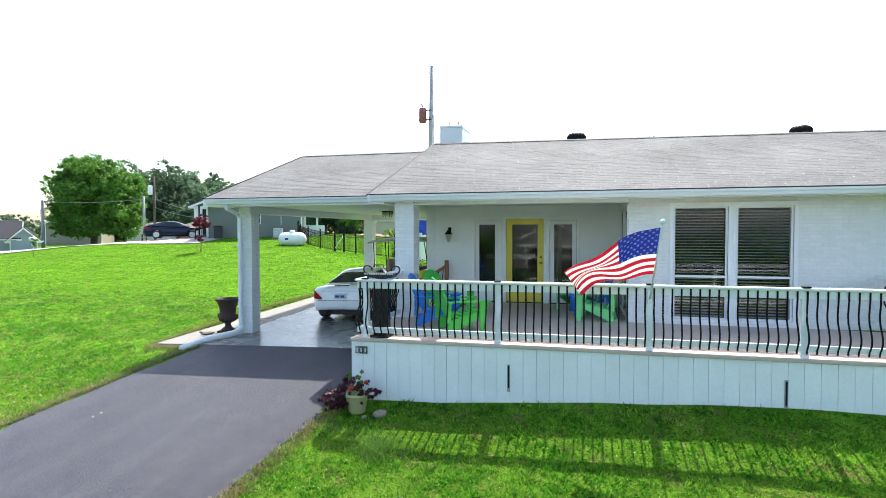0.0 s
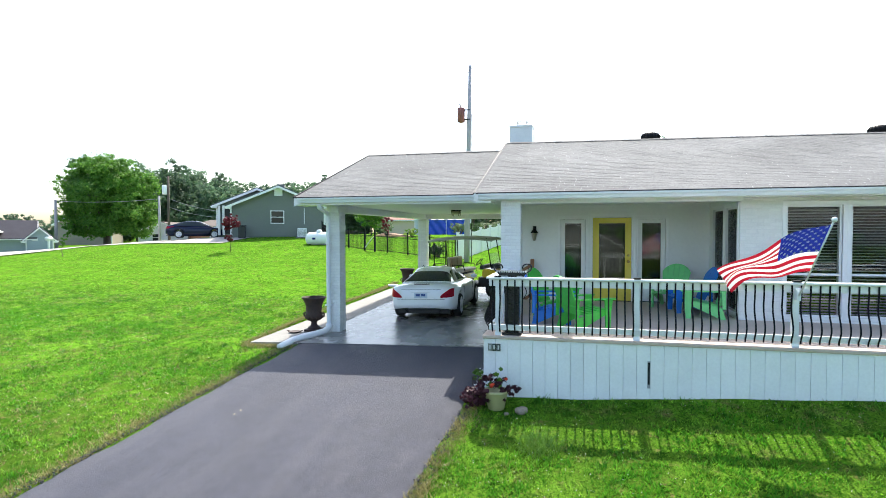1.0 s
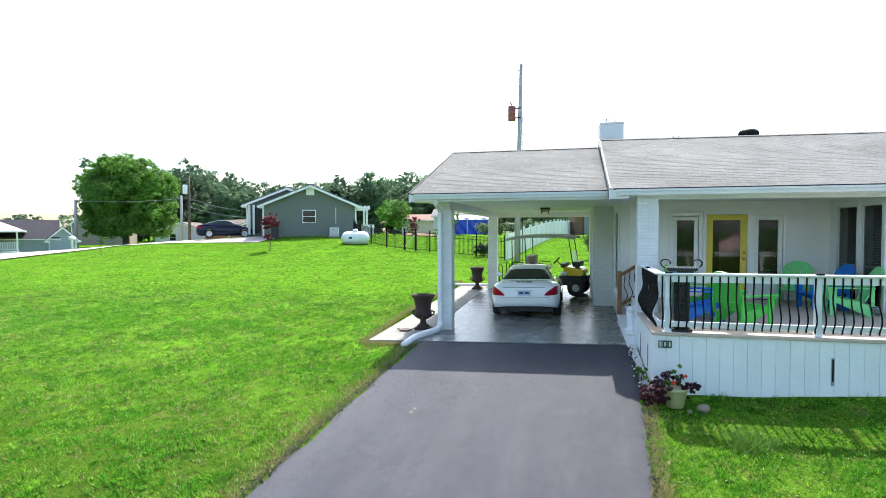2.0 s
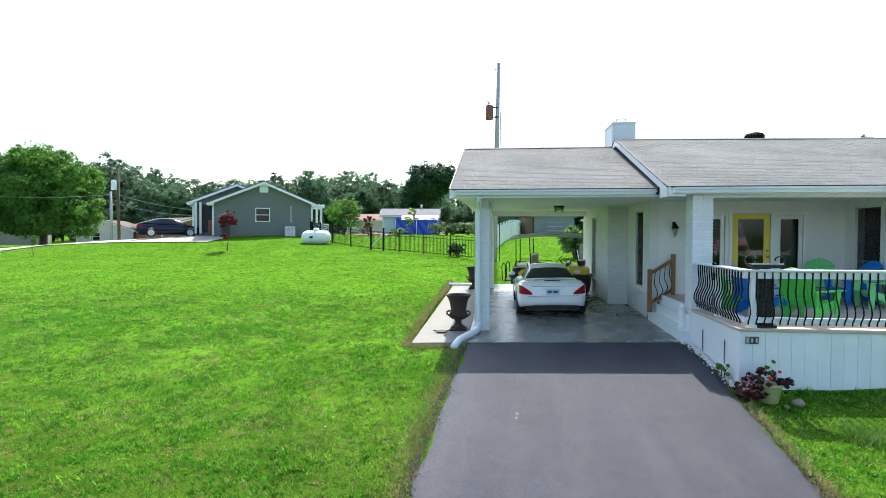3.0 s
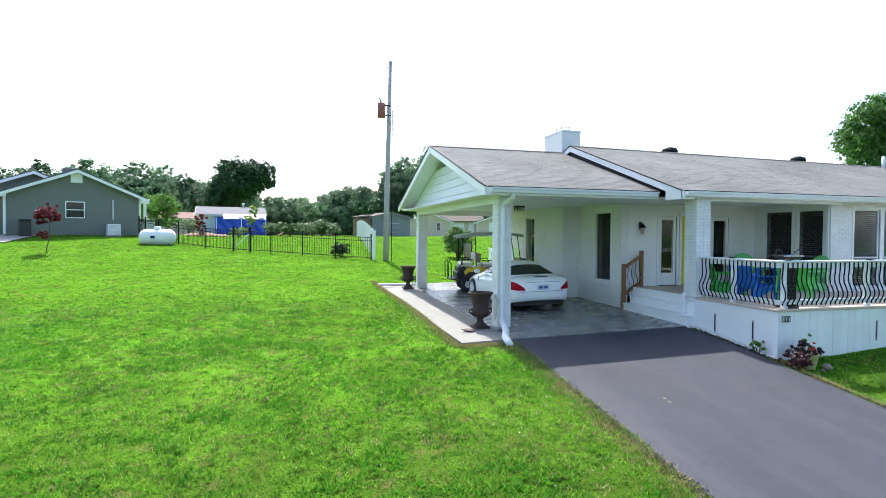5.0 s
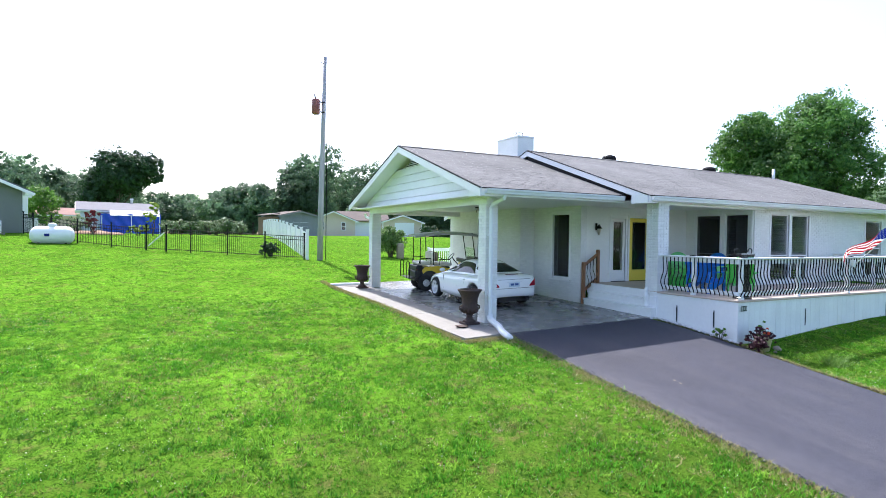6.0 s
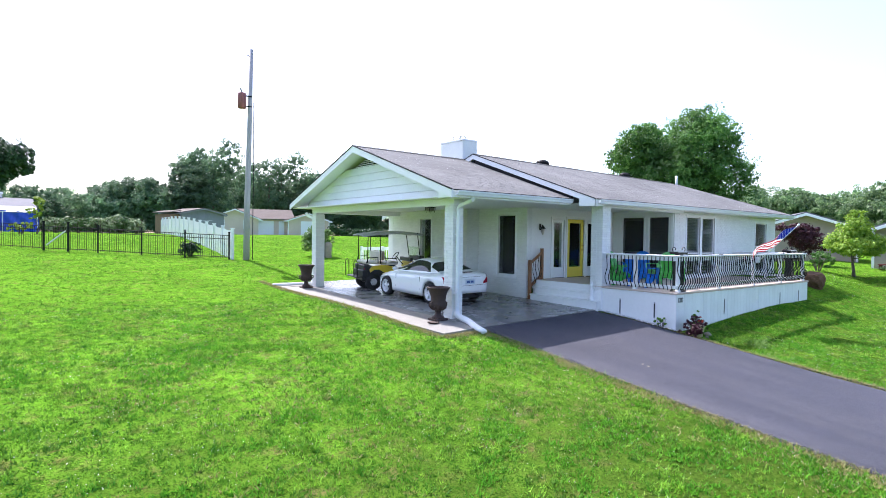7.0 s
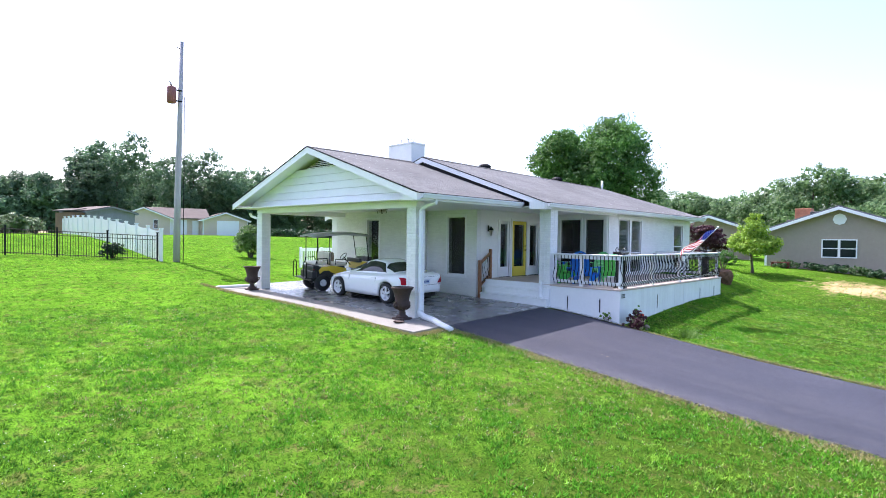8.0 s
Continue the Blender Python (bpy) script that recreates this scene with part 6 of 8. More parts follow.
def tree(name, label, x, y, h, spread_r, leaf, n, size, seed, lobes=None, trunk=None, low=0.3, category="tree", base=None, group=""):
    z0 = gz(x, y) if base is None else base
    rs = random.Random(seed)
    if lobes is None:
        lobes = [(0, 0, 0.66, 0.62, 0.62, 0.3)]
        for k in range(7):
            a = k * 2.4 + rs.uniform(-0.5, 0.5)
            q = rs.uniform(0.35, 0.62)
            zz = rs.uniform(low + 0.12, 0.85)
            s = rs.uniform(0.28, 0.46) * (1.1 - 0.5 * max(0, zz - 0.6))
            lobes.append((q * math.cos(a), q * math.sin(a), zz, s, s, s * 0.42))
    L = [(x + a * spread_r, y + b * spread_r, z0 + c * h, d * spread_r, e * spread_r, f * h) for a, b, c, d, e, f in lobes]
    t = thing(name, label, category, (x, y, z0), group=group)
    bm = bmesh.new()
    limbs(bm, x, y, z0, h, trunk or h * 0.022, L, seed)
    part("trunk", bm, BARK, t, smooth=True, world=True)
    if n > 20000:
        # boughs: smaller rounded masses standing out of the crown
        M = []
        for lx, ly, lz, rx, ry, rz in L:
            for k in range(7):
                d = Vector((rs.gauss(0, 1), rs.gauss(0, 1), rs.gauss(0.35, 0.8))).normalized()
                q = rs.uniform(0.34, 0.5)
                M.append((lx + d.x * rx * 0.72, ly + d.y * ry * 0.72, lz + d.z * rz * 0.72, rx * q, ry * q, rz * q * 1.1))
        v, f = leaf_cloud(L + M, n, size, seed, 36, 0.12)
        iv, fi = leaf_cloud(shrunk(L, 0.76), n // 5, size * 1.7, seed + 5, 6, 0.1, inner=0.7, tri=True)
        part("inner_foliage", fast_mesh("inner_foliage", iv, fi, leaf), None, t, world=True)
    else:
        v, f = leaf_cloud(L, n, size, seed)
    part("crown", fast_mesh("crown", v, f, leaf), None, t, world=True)
    return t


tree("shade_tree", "large leafy green tree beside the side road", -59.6, 57.5, 12.0, 6.4, LEAF_SHADE, 68000, 0.23, 11,
     lobes=[(-0.45, 0, 0.62, 0.5, 0.5, 0.24), (-0.25, 0.1, 0.8, 0.5, 0.5, 0.2), (0.15, -0.1, 0.72, 0.45, 0.5, 0.22), (0.55, 0.1, 0.6, 0.42, 0.5, 0.24), (0.75, -0.1, 0.36, 0.4, 0.45, 0.2), (0.2, 0.2, 0.42, 0.5, 0.5, 0.2), (-0.5, 0, 0.36, 0.42, 0.5, 0.18), (0.0, -0.3, 0.55, 0.5, 0.5, 0.2), (0.3, -0.2, 0.24, 0.5, 0.45, 0.14), (-0.3, -0.1, 0.22, 0.5, 0.45, 0.13), (0.75, 0.0, 0.2, 0.3, 0.35, 0.11)], trunk=0.42)
tree("maple_tree", "very large leafy green tree behind the house", 32.8, 29.0, 13.6, 8.4, LEAF_OAK, 86000, 0.2, 12,
     lobes=[(0.059 * u + 0.103 * v, -0.103 * u + 0.059 * v, (z - 2.3) / 13.6, r / 8.4, r / 8.4, r / 13.6) for u, v, z, r in (
         (1.7, 0, 11.7, 4.0), (-1.4, 0.3, 12.0, 2.7), (3.9, 0.4, 9.3, 3.0), (1.3, 0.5, 13.9, 2.2), (-3.3, 0.6, 13.4, 1.7), (-3.6, -0.8, 11.8, 2.6), (-5.4, 1.2, 11.4, 1.5),
         (-3.6, 0, 9.6, 2.3), (-0.5, -1.5, 9.0, 3.2), (3.8, -0.6, 12.4, 1.6), (0, 0, 6.4, 3.6), (3.0, 1.5, 6.4, 2.4), (-2.2, 1.0, 7.0, 2.6))], trunk=0.5)
tree("cedar_tree", "broad dark evergreen tree behind the white outbuilding", -20.6, 95, 13.2, 6.0, LEAF_DARK, 34000, 0.3, 13, low=0.2)
tree("round_tree", "small rounded green tree beside the neighbour's pergola", -24.8, 58.9, 4.2, 2.4, LEAF_SHADE, 7000, 0.18, 14, low=0.1)
tree("red_maple_sapling", "young red-leaved maple standing on the lawn", -24.4, 31.9, 2.5, 0.75, LEAF_RED, 1700, 0.13, 15,
     lobes=[(0, 0, 0.78, 0.75, 0.75, 0.15), (0.2, 0.1, 0.9, 0.4, 0.4, 0.1), (-0.3, 0, 0.68, 0.5, 0.5, 0.1), (-0.15, 0, 0.36, 0.36, 0.36, 0.1)], trunk=0.025, category="young tree")
tree("sapling", "thin young green sapling on the lawn", -34.7, 28.8, 1.5, 0.4, LEAF_LIGHT, 260, 0.12, 16, trunk=0.015, category="young tree")
tree("young_tree", "small yellow-green tree in the garden beside the tarp", -15.6, 49.0, 2.75, 0.75, LEAF_LIME, 900, 0.15, 17, low=0.05, trunk=0.05)
tree("plum_tree", "small dark red plum tree in the far garden", -19.6, 49.2, 2.1, 0.72, LEAF_RED, 800, 0.16, 18, low=0.05, trunk=0.05)
tree("dogwood_tree", "yellow-green ornamental tree in front of the tan neighbour house", 14.6, 9.75, 3.25, 1.44, LEAF_LIME2, 14000, 0.11, 19, trunk=0.07,
     lobes=[(0, 0, 0.5, 0.8, 0.8, 0.16), (0.5, 0.1, 0.42, 0.48, 0.45, 0.13), (-0.5, -0.1, 0.44, 0.48, 0.45, 0.13), (0.1, -0.5, 0.46, 0.45, 0.45, 0.14), (0.05, 0.45, 0.5, 0.45, 0.45, 0.14), (0, 0, 0.7, 0.52, 0.52, 0.16), (0.06, 0, 0.86, 0.28, 0.28, 0.13)])
tree("purple_plum", "dark purple plum tree beyond the porch end", 17.5, 13.0, 2.4, 1.3, LEAF_PLUM, 7000, 0.13, 20, low=0.05, trunk=0.07)


def shrub(name, label, x, y, h, r, leaf, n, size, seed, base=None, category="shrub"):
    z0 = gz(x, y) if base is None else base
    rs = random.Random(seed)
    L = [(x + rs.uniform(-0.5, 0.5) * r, y + rs.uniform(-0.5, 0.5) * r, z0 + h * rs.uniform(0.4, 0.7), r * rs.uniform(0.4, 0.65), r * rs.uniform(0.4, 0.65), h * rs.uniform(0.25, 0.4)) for _ in range(6)]
    t = thing(name, label, category, (x, y, z0))
    bm = bmesh.new()
    for k in range(7):
        a = k * 0.9
        tube(bm, [(x + 0.06 * math.cos(a), y + 0.06 * math.sin(a), z0 - 0.05), (x + 0.3 * r * math.cos(a), y + 0.3 * r * math.sin(a), z0 + h * 0.45), (x + 0.6 * r * math.cos(a), y + 0.6 * r * math.sin(a), z0 + h * 0.8)], [0.03 * h, 0.02 * h, 0.006 * h], 5)
    part("woody_base", bm, BARK, t, world=True)
    v, f = leaf_cloud(L, n, size, seed)
    part("foliage", fast_mesh("foliage", v, f, leaf), None, t, world=True)
    return t


shrub("lilac_bush", "loose green bush standing beyond the carport", -3.4, 30.0, 1.8, 1.0, LEAF_BUSH, 6500, 0.11, 31)
shrub("small_bush", "small dark bush behind the black fence", -9.95, 30.7, 0.75, 0.62, LEAF_DARK, 2200, 0.09, 32)
shrub("boxwood", "clipped round green shrub below the ornamental tree", 13.6, 10.9, 0.95, 0.75, LEAF_OAK, 1500, 0.09, 33)
for i, (x, y, h) in enumerate(((-14.1, 57.0, 1.35), (-12.5, 57.5, 1.4), (-10.9, 57.0, 1.5), (-9.4, 57.4, 1.5), (-8.2, 56.8, 1.7), (-13.3, 58.6, 1.5), (-10.2, 58.8, 1.7))):
    shrub("garden_bush", "leafy pale green bean bush in the far kitchen garden", x, y, h, 1.25, LEAF_MID if i % 2 else LEAF_BEAN, 1300, 0.17, 40 + i)
shrub("low_bush", "low yellow-green bush in front of the blue tarp", -16.55, 47.6, 0.95, 0.8, LEAF_LIME, 700, 0.13, 49)
shrub("rose_bush", "pale flowering bush beside the white outbuilding", -20.9, 52.5, 1.5, 1.0, LEAF_BEAN, 900, 0.14, 50)
for i in range(7):
    shrub("hedge_bush", "low green foundation shrub along the tan house wall", 19.4 + 0.15 * math.sin(i), 9.0 - i * 1.05, 0.5, 0.9, LEAF_DARK if i % 3 else LEAF_MID, 1300, 0.1, 60 + i)
for i in range(6):
    shrub("field_hedge", "tall dense dark green hedge across the field", 20.0 + i * 2.2, 72.4 - i * 1.2, 2.1, 2.3, LEAF_DARK, 1700, 0.26, 80 + i)

# far woods: rows of trees all round the horizon, one mass
gw = np.random.default_rng(77)
for name, label, leaf, a0, a1, dist, h0, h1, count, seed in (
        ("woods_west", "dense dark green woodland behind the neighbour houses", LEAF_HAZY_WOODS, -44.5, -33, 118, 13.0, 15.5, 19, 1),
        ("woods_north_west", "dense dark green woodland beyond the fields", LEAF_HAZY_WOODS, -36, 4, 112, 9.5, 13.5, 44, 2),
        ("woods_north", "tall dark green woodland behind the shed and tan house", LEAF_HAZY_WOODS, 2, 34, 108, 11.6, 15.4, 40, 3),
        ("woods_east", "dense mixed green woodland behind the tan neighbour house", LEAF_EAST, 34, 112, 82, 8.0, 10.4, 56, 4),
        ("woods_far_west", "low distant green woodland beyond the side road", LEAF_HAZY_WOODS, -78, -45, 175, 4.5, 7.5, 24, 6),
        ("woods_south", "tall green trees across the street", LEAF_OAK, 120, 290, 85, 5, 8, 44, 5)):
    parts_v, parts_f, off = [], [], 0
    bm = bmesh.new()
    for k in range(count):
        a = radians(a0 + (a1 - a0) * (k + gw.uniform(-0.4, 0.4)) / (count - 1))
        d = dist * gw.uniform(0.92, 1.18)
        x, y = -8 + d * math.sin(a), d * math.cos(a)
        z0, h, r = gz(x, y) - 0.3, gw.uniform(h0, h1) * (0.64 if -4.5 < math.degrees(a) < 7.0 else 1.0 if 7.0 <= math.degrees(a) < 9.0 else 1.03 if 9.0 <= math.degrees(a) < 20.0 else 0.86 if 34 < math.degrees(a) < 52 else 1.18 if 74 < math.degrees(a) < 110 else 1.0), gw.uniform(2.8, 4.6)
        L = [(x + gw.uniform(-0.6, 0.6) * r, y + gw.uniform(-0.6, 0.6) * r, z0 + h * zz, r * s, r * s, h * 0.17) for zz, s in ((0.2, 0.75), (0.38, 0.85), (0.52, 0.92), (0.66, 0.86), (0.77, 0.74), (0.85, 0.56))]
        v, f = leaf_cloud(L, {4: 5900, 5: 800, 6: 1800}.get(seed, 5600), {4: 0.29, 5: 0.7, 6: 0.5}.get(seed, 0.36), 500 + seed * 100 + k, per=32, spread=0.13, inner=0.72, tri=True)
        parts_v.append(v), parts_f.append(f + off)
        off += len(v)
        # the dense inner foliage behind the outer leaves
        v, f = leaf_cloud(shrunk(L, 0.74), {5: 200, 6: 300}.get(seed, 1300), 0.7, 900 + seed * 100 + k, per=5, spread=0.1, inner=0.85, tri=True)
        parts_v.append(v), parts_f.append(f + off)
        off += len(v)
        tube(bm, [(x, y, z0), (x, y, z0 + h * 0.75)], [0.25, 0.06], 6)
    w = thing(name, label, "woods", (-8 + dist * math.sin(radians((a0 + a1) / 2)), dist * math.cos(radians((a0 + a1) / 2)), 2.5), kind="stuff")
    part("trunks", bm, BARK, w, world=True)
    part("leaves", fast_mesh("leaves", np.concatenate(parts_v), np.concatenate(parts_f), leaf), None, w, world=True)

# ---- utility poles and wires ----
RUSTY_BOX = mat("rusty_transformer", (0.24, 0.08, 0.07), 0.6, var=0.35, scales=(2, 14), bump=0.2)
up = thing("utility_pole", "tall weathered grey wooden utility pole with a rusty transformer", "utility pole", (-7.72, 28.7, gz(-7.72, 28.7)))
bm = bmesh.new()
tube(bm, [(-7.8, 28.7, 1.2), (-7.76, 28.7, 4.5), (-7.68, 28.7, 8.0), (-7.6, 28.7, 11.98)], [0.16, 0.145, 0.12, 0.09], 12)
part("pole", bm, POLE_WOOD, up, smooth=True, world=True)
bm = bmesh.new()
lathe(bm, [(0.16, 0), (0.2, 0.02), (0.2, 0.72), (0.17, 0.76), (0.05, 0.8)], 16, (-8.08, 28.62, 9.0))
part("transformer", bm, RUSTY_BOX, up, "rusty red transformer can", True, world=True)
for z in (9.12, 9.62):
    part("mount", boxes((-7.9, -7.6, 28.58, 28.66, z, z + 0.05)), BLACK_METAL, up, world=True)
bm = bmesh.new()
tube(bm, [(-8.08, 28.62, 9.78), (-8.14, 28.62, 9.95), (-8.2, 28.62, 10.02)], [0.05, 0.035, 0.02], 8)
part("bushing", bm, POLE_WOOD, up, smooth=True, world=True)
bm = bmesh.new()
tube(bm, [(-7.62, 28.68, 11.6), (-7.85, 28.68, 11.68)], 0.02, 6)
part("top_arm", bm, BLACK_METAL, up, world=True)
bm = bmesh.new()
tube(bm, [(-7.52, 28.62, 1.3), (-7.5, 28.62, 5.0), (-7.5, 28.62, 9.4)], 0.02, 6)
part("conduit", bm, BLACK_METAL, up, world=True)
up.matrix_basis = Matrix.Translation((-0.04, -0.05, 0)) @ up.matrix_basis


def far_pole(x, y, h, r, material, label, box=False):
    z0 = gz(x, y)
    p = thing("utility_pole", label, "utility pole", (x, y, z0))
    bm = bmesh.new()
    tube(bm, [(x, y, z0 - 0.2), (x, y, z0 + h)], [r, r * 0.7], 9)
    part("pole", bm, material, p, smooth=True, world=True)
    if box:
        bm = bmesh.new()
        lathe(bm, [(0.25, 0), (0.28, 0.05), (0.28, 1.0), (0.2, 1.1)], 12, (x - 0.3, y - 0.3, z0 + h - 2.2))
        part("transformer", bm, ALU, p, "pale grey transformer can", True, world=True)
    return p


far_pole(-49.6, 56.5, 8.0, 0.17, BARK, "dark wooden utility pole with pale transformer by the woods", True)
far_pole(-62.5, 53.1, 5.8, 0.2, POLE_WOOD, "pale leaning utility pole beside the side road")
far_pole(-47.5, 52.5, 5.2, 0.16, POLE_WOOD, "short pale utility pole by the woods")
WIRE = mat("wire", (0.3, 0.3, 0.3), 0.6, bump=0)
for a, b, sag in (((-62.5, 53.1, 6.9), (-47.5, 52.5, 6.9), 0.25), ((-49.6, 56.5, 7.2), (-27.5, 44.0, 4.9), 0.7), ((-49.6, 56.5, 6.2), (-28.5, 43.5, 4.7), 0.7)):
    a, b = Vector(a), Vector(b)
    bm = bmesh.new()
    tube(bm, [a.lerp(b, t / 12) - Vector((0, 0, sag * 4 * (t / 12) * (1 - t / 12))) for t in range(13)], 0.022, 5)
    solo("overhead_wire", bm, WIRE, "thin sagging overhead power wire", "wire", group="wires")

# ---- propane tank ----
pt = thing("propane_tank", "white horizontal propane tank on low feet in the grass", "gas tank", (-20.3, 36.6, gz(-20.3, 36.6) - 0.22), 6)
prof = [(0.0, -1.02), (0.2, -0.99), (0.36, -0.9), (0.46, -0.75), (0.49, -0.6), (0.49, 0.6), (0.46, 0.75), (0.36, 0.9), (0.2, 0.99), (0.0, 1.02)]
bm = bmesh.new()
lathe(bm, prof, 28)
bmesh.ops.transform(bm, matrix=Matrix.Translation((0, 0, 0.63)) @ Matrix.Rotation(radians(90), 4, "Y"), verts=bm.verts[:])
part("tank", bm, WHITE, pt, smooth=True)
bm = bmesh.new()
lathe(bm, [(0.2, 1.05), (0.2, 1.2), (0.17, 1.27), (0.08, 1.3), (0.0, 1.3)], 18)
part("dome", bm, WHITE, pt, smooth=True)
for s in (-0.6, 0.6):
    part("foot", boxes((s - 0.06, s + 0.06, -0.32, 0.32, 0.1, 0.24), bevel=0.01), RUST, pt)
part("badge", boxes((-0.35, -0.12, -0.505, -0.475, 0.58, 0.72)), FLAG_BLUE, pt)

# ---- black metal fence ----
fpts = [(-8.55, 29.05), (-10.3, 30.25), (-12.0, 31.45), (-13.7, 32.65), (-14.85, 33.45), (-15.8, 34.1), (-17.5, 35.4), (-19.2, 36.9), (-20.6, 38.4), (-21.7, 40.0), (-22.4, 41.4)]
fn = thing("metal_fence", "black metal picket fence across the back lawn", "fence", (-12, 31.45, gz(-12, 31.45)))
pk_bm = bmesh.new()
cuboid(pk_bm, -0.009, 0.009, -0.009, 0.009, 0.05, 1.2)
PICKET = finish(pk_bm, "picket", BLACK_METAL)
fp_bm = bmesh.new()
cuboid(fp_bm, -0.032, 0.032, -0.032, 0.032, -0.1, 1.32)
cuboid(fp_bm, -0.042, 0.042, -0.042, 0.042, 1.32, 1.36)
FPOST = finish(fp_bm, "fence_post", BLACK_METAL)
for i, (x, y) in enumerate(fpts):
    o = part("fence_post", FPOST, None, fn)
    o.matrix_basis = fn.matrix_basis.inverted() @ Matrix.Translation((x, y, gz(x, y))) @ Matrix.Diagonal((1.5 if i in (4, 5) else 1, 1.5 if i in (4, 5) else 1, 1.05 if i in (4, 5) else 1, 1))
    if i + 1 < len(fpts):
        x2, y2 = fpts[i + 1]
        for zz in (0.12, 1.0, 1.18):
            bm = bmesh.new()
            tube(bm, [(x, y, gz(x, y) + zz), (x2, y2, gz(x2, y2) + zz)], 0.016, 4)
            part("fence_rail", bm, BLACK_METAL, fn, world=True)
        L = math.hypot(x2 - x, y2 - y)
        n = int(L / 0.105)
        for k in range(1, n):
            t = k / n
            px, py = x + (x2 - x) * t, y + (y2 - y) * t
            o = part("picket", PICKET, None, fn)
            o.matrix_basis = fn.matrix_basis.inverted() @ Matrix.Translation((px, py, gz(px, py)))
bm = bmesh.new()
tube(bm, [(-14.95, 33.5, gz(-15, 33.5) + 1.0), (-15.7, 34.0, gz(-15.7, 34) + 0.25)], 0.035, 6)
part("brace", bm, WHITE, fn, "white diagonal brace", world=True)

# ---- white vinyl fence ----
VINYL_WHITE = mat("white_vinyl", (0.80, 0.81, 0.82), 0.35, var=0.02, bump=0)
vf = thing("vinyl_fence", "solid white vinyl fence with scalloped tops", "fence", (-8.4, 29.0, gz(-8.4, 29)))
vp = [(-8.4 + 0.095 * k * 2.4, 29.0 + k * 2.4) for k in range(16)]
for i, (x, y) in enumerate(vp):
    z0 = gz(x, y)
    part("fence_post", boxes((x - 0.065, x + 0.065, y - 0.065, y + 0.065, z0 - 0.1, z0 + 1.5), (x - 0.085, x + 0.085, y - 0.085, y + 0.085, z0 + 1.5, z0 + 1.56), bevel=0.008), VINYL_WHITE, vf, world=True)
    if i + 1 < len(vp):
        x2, y2 = vp[i + 1]
        z1 = gz(x2, y2)
        n = 14
        for k in range(n):
            t0, t1 = (k + 0.04) / n, (k + 0.96) / n
            drop = 0.075 * math.sin(math.pi * (k + 0.5) / n)
            bm = bmesh.new()
            xa, xb, ya, yb = x + (x2 - x) * t0, x + (x2 - x) * t1, y + (y2 - y) * t0, y + (y2 - y) * t1
            za = z0 + (z1 - z0) * (t0 + t1) / 2
            vs = [bm.verts.new((xx + dx, yy, zz)) for dx in (-0.012, 0.012) for xx, yy, zz in ((xa, ya, za - 0.05), (xb, yb, za - 0.05), (xb, yb, za + 1.46 - drop), (xa, ya, za + 1.46 - drop))]
            for q in ((0, 1, 2, 3), (7, 6, 5, 4), (0, 4, 5, 1), (1, 5, 6, 2), (2, 6, 7, 3), (3, 7, 4, 0)):
                bm.faces.new([vs[j] for j in q])
            part("board", bm, VINYL_WHITE, vf, world=True)

# ---- neighbour houses ----
GREY_SIDING = mat("sage_grey_siding", (0.155, 0.175, 0.15), 0.6, var=0.06, scales=(0.5, 6), bump=0)
TAN_SIDING = mat("tan_siding", (0.33, 0.28, 0.215), 0.6, var=0.08, scales=(0.5, 6), bump=0)
CREAM_SIDING = mat("cream_siding", (0.62, 0.51, 0.39), 0.6, var=0.06, scales=(0.5, 6), bump=0)
PALE_SIDING = mat("pale_siding", (0.66, 0.70, 0.73), 0.6, var=0.06, scales=(0.5, 6), bump=0)
SHED_WOOD = mat("shed_boards", (0.20, 0.12, 0.07), 0.8, var=0.25, scales=(1, 12), bump=0.2, stretch=(1, 1, 0.2))
SHED_GREY = mat("shed_grey_boards", (0.22, 0.23, 0.24), 0.8, var=0.15, scales=(1, 12), bump=0.2, stretch=(1, 1, 0.2))
RED_BRICK = mat("red_brick", (0.38, 0.15, 0.08), 0.8, var=0.3, scales=(3, 25), bump=0.3)
ROOF_GREY = mat("grey_far_roof", (0.135, 0.137, 0.15), 0.9, var=0.12, scales=(0.8, 10), bump=0.3, stretch=(1, 1, 4))
ROOF_TAN = mat("tan_far_roof", (0.15, 0.128, 0.112), 0.95, var=0.16, scales=(0.8, 10), bump=0.3, stretch=(1, 1, 4), spec=0.1)
ROOF_RED = mat("brown_far_roof", (0.22, 0.12, 0.09), 0.9, var=0.12, scales=(0.8, 10), bump=0.3)


def lapped(bm, u0, u1, y, z0, z1, face, gable=None, step=0.13):
    """Lapped siding boards on a wall in local y = const; gable: (centre, slope, eave height) clips the ends."""
    z = z0
    while z < z1 - 0.02:
        a, b = u0, u1
        if gable and z + step > gable[2]:
            w = (z1 - z - step) / gable[1]
            if w < 0.05:
                break
            a, b = gable[0] - w, gable[0] + w
        vs = [bm.verts.new(p) for p in ((a, y + face * 0.022, z), (b, y + face * 0.022, z), (b, y + face * 0.005, z + step), (a, y + face * 0.005, z + step), (a, y, z), (b, y, z))]
        bm.faces.new(vs[:4]), bm.faces.new((vs[4], vs[5], vs[1], vs[0]))
        z += step


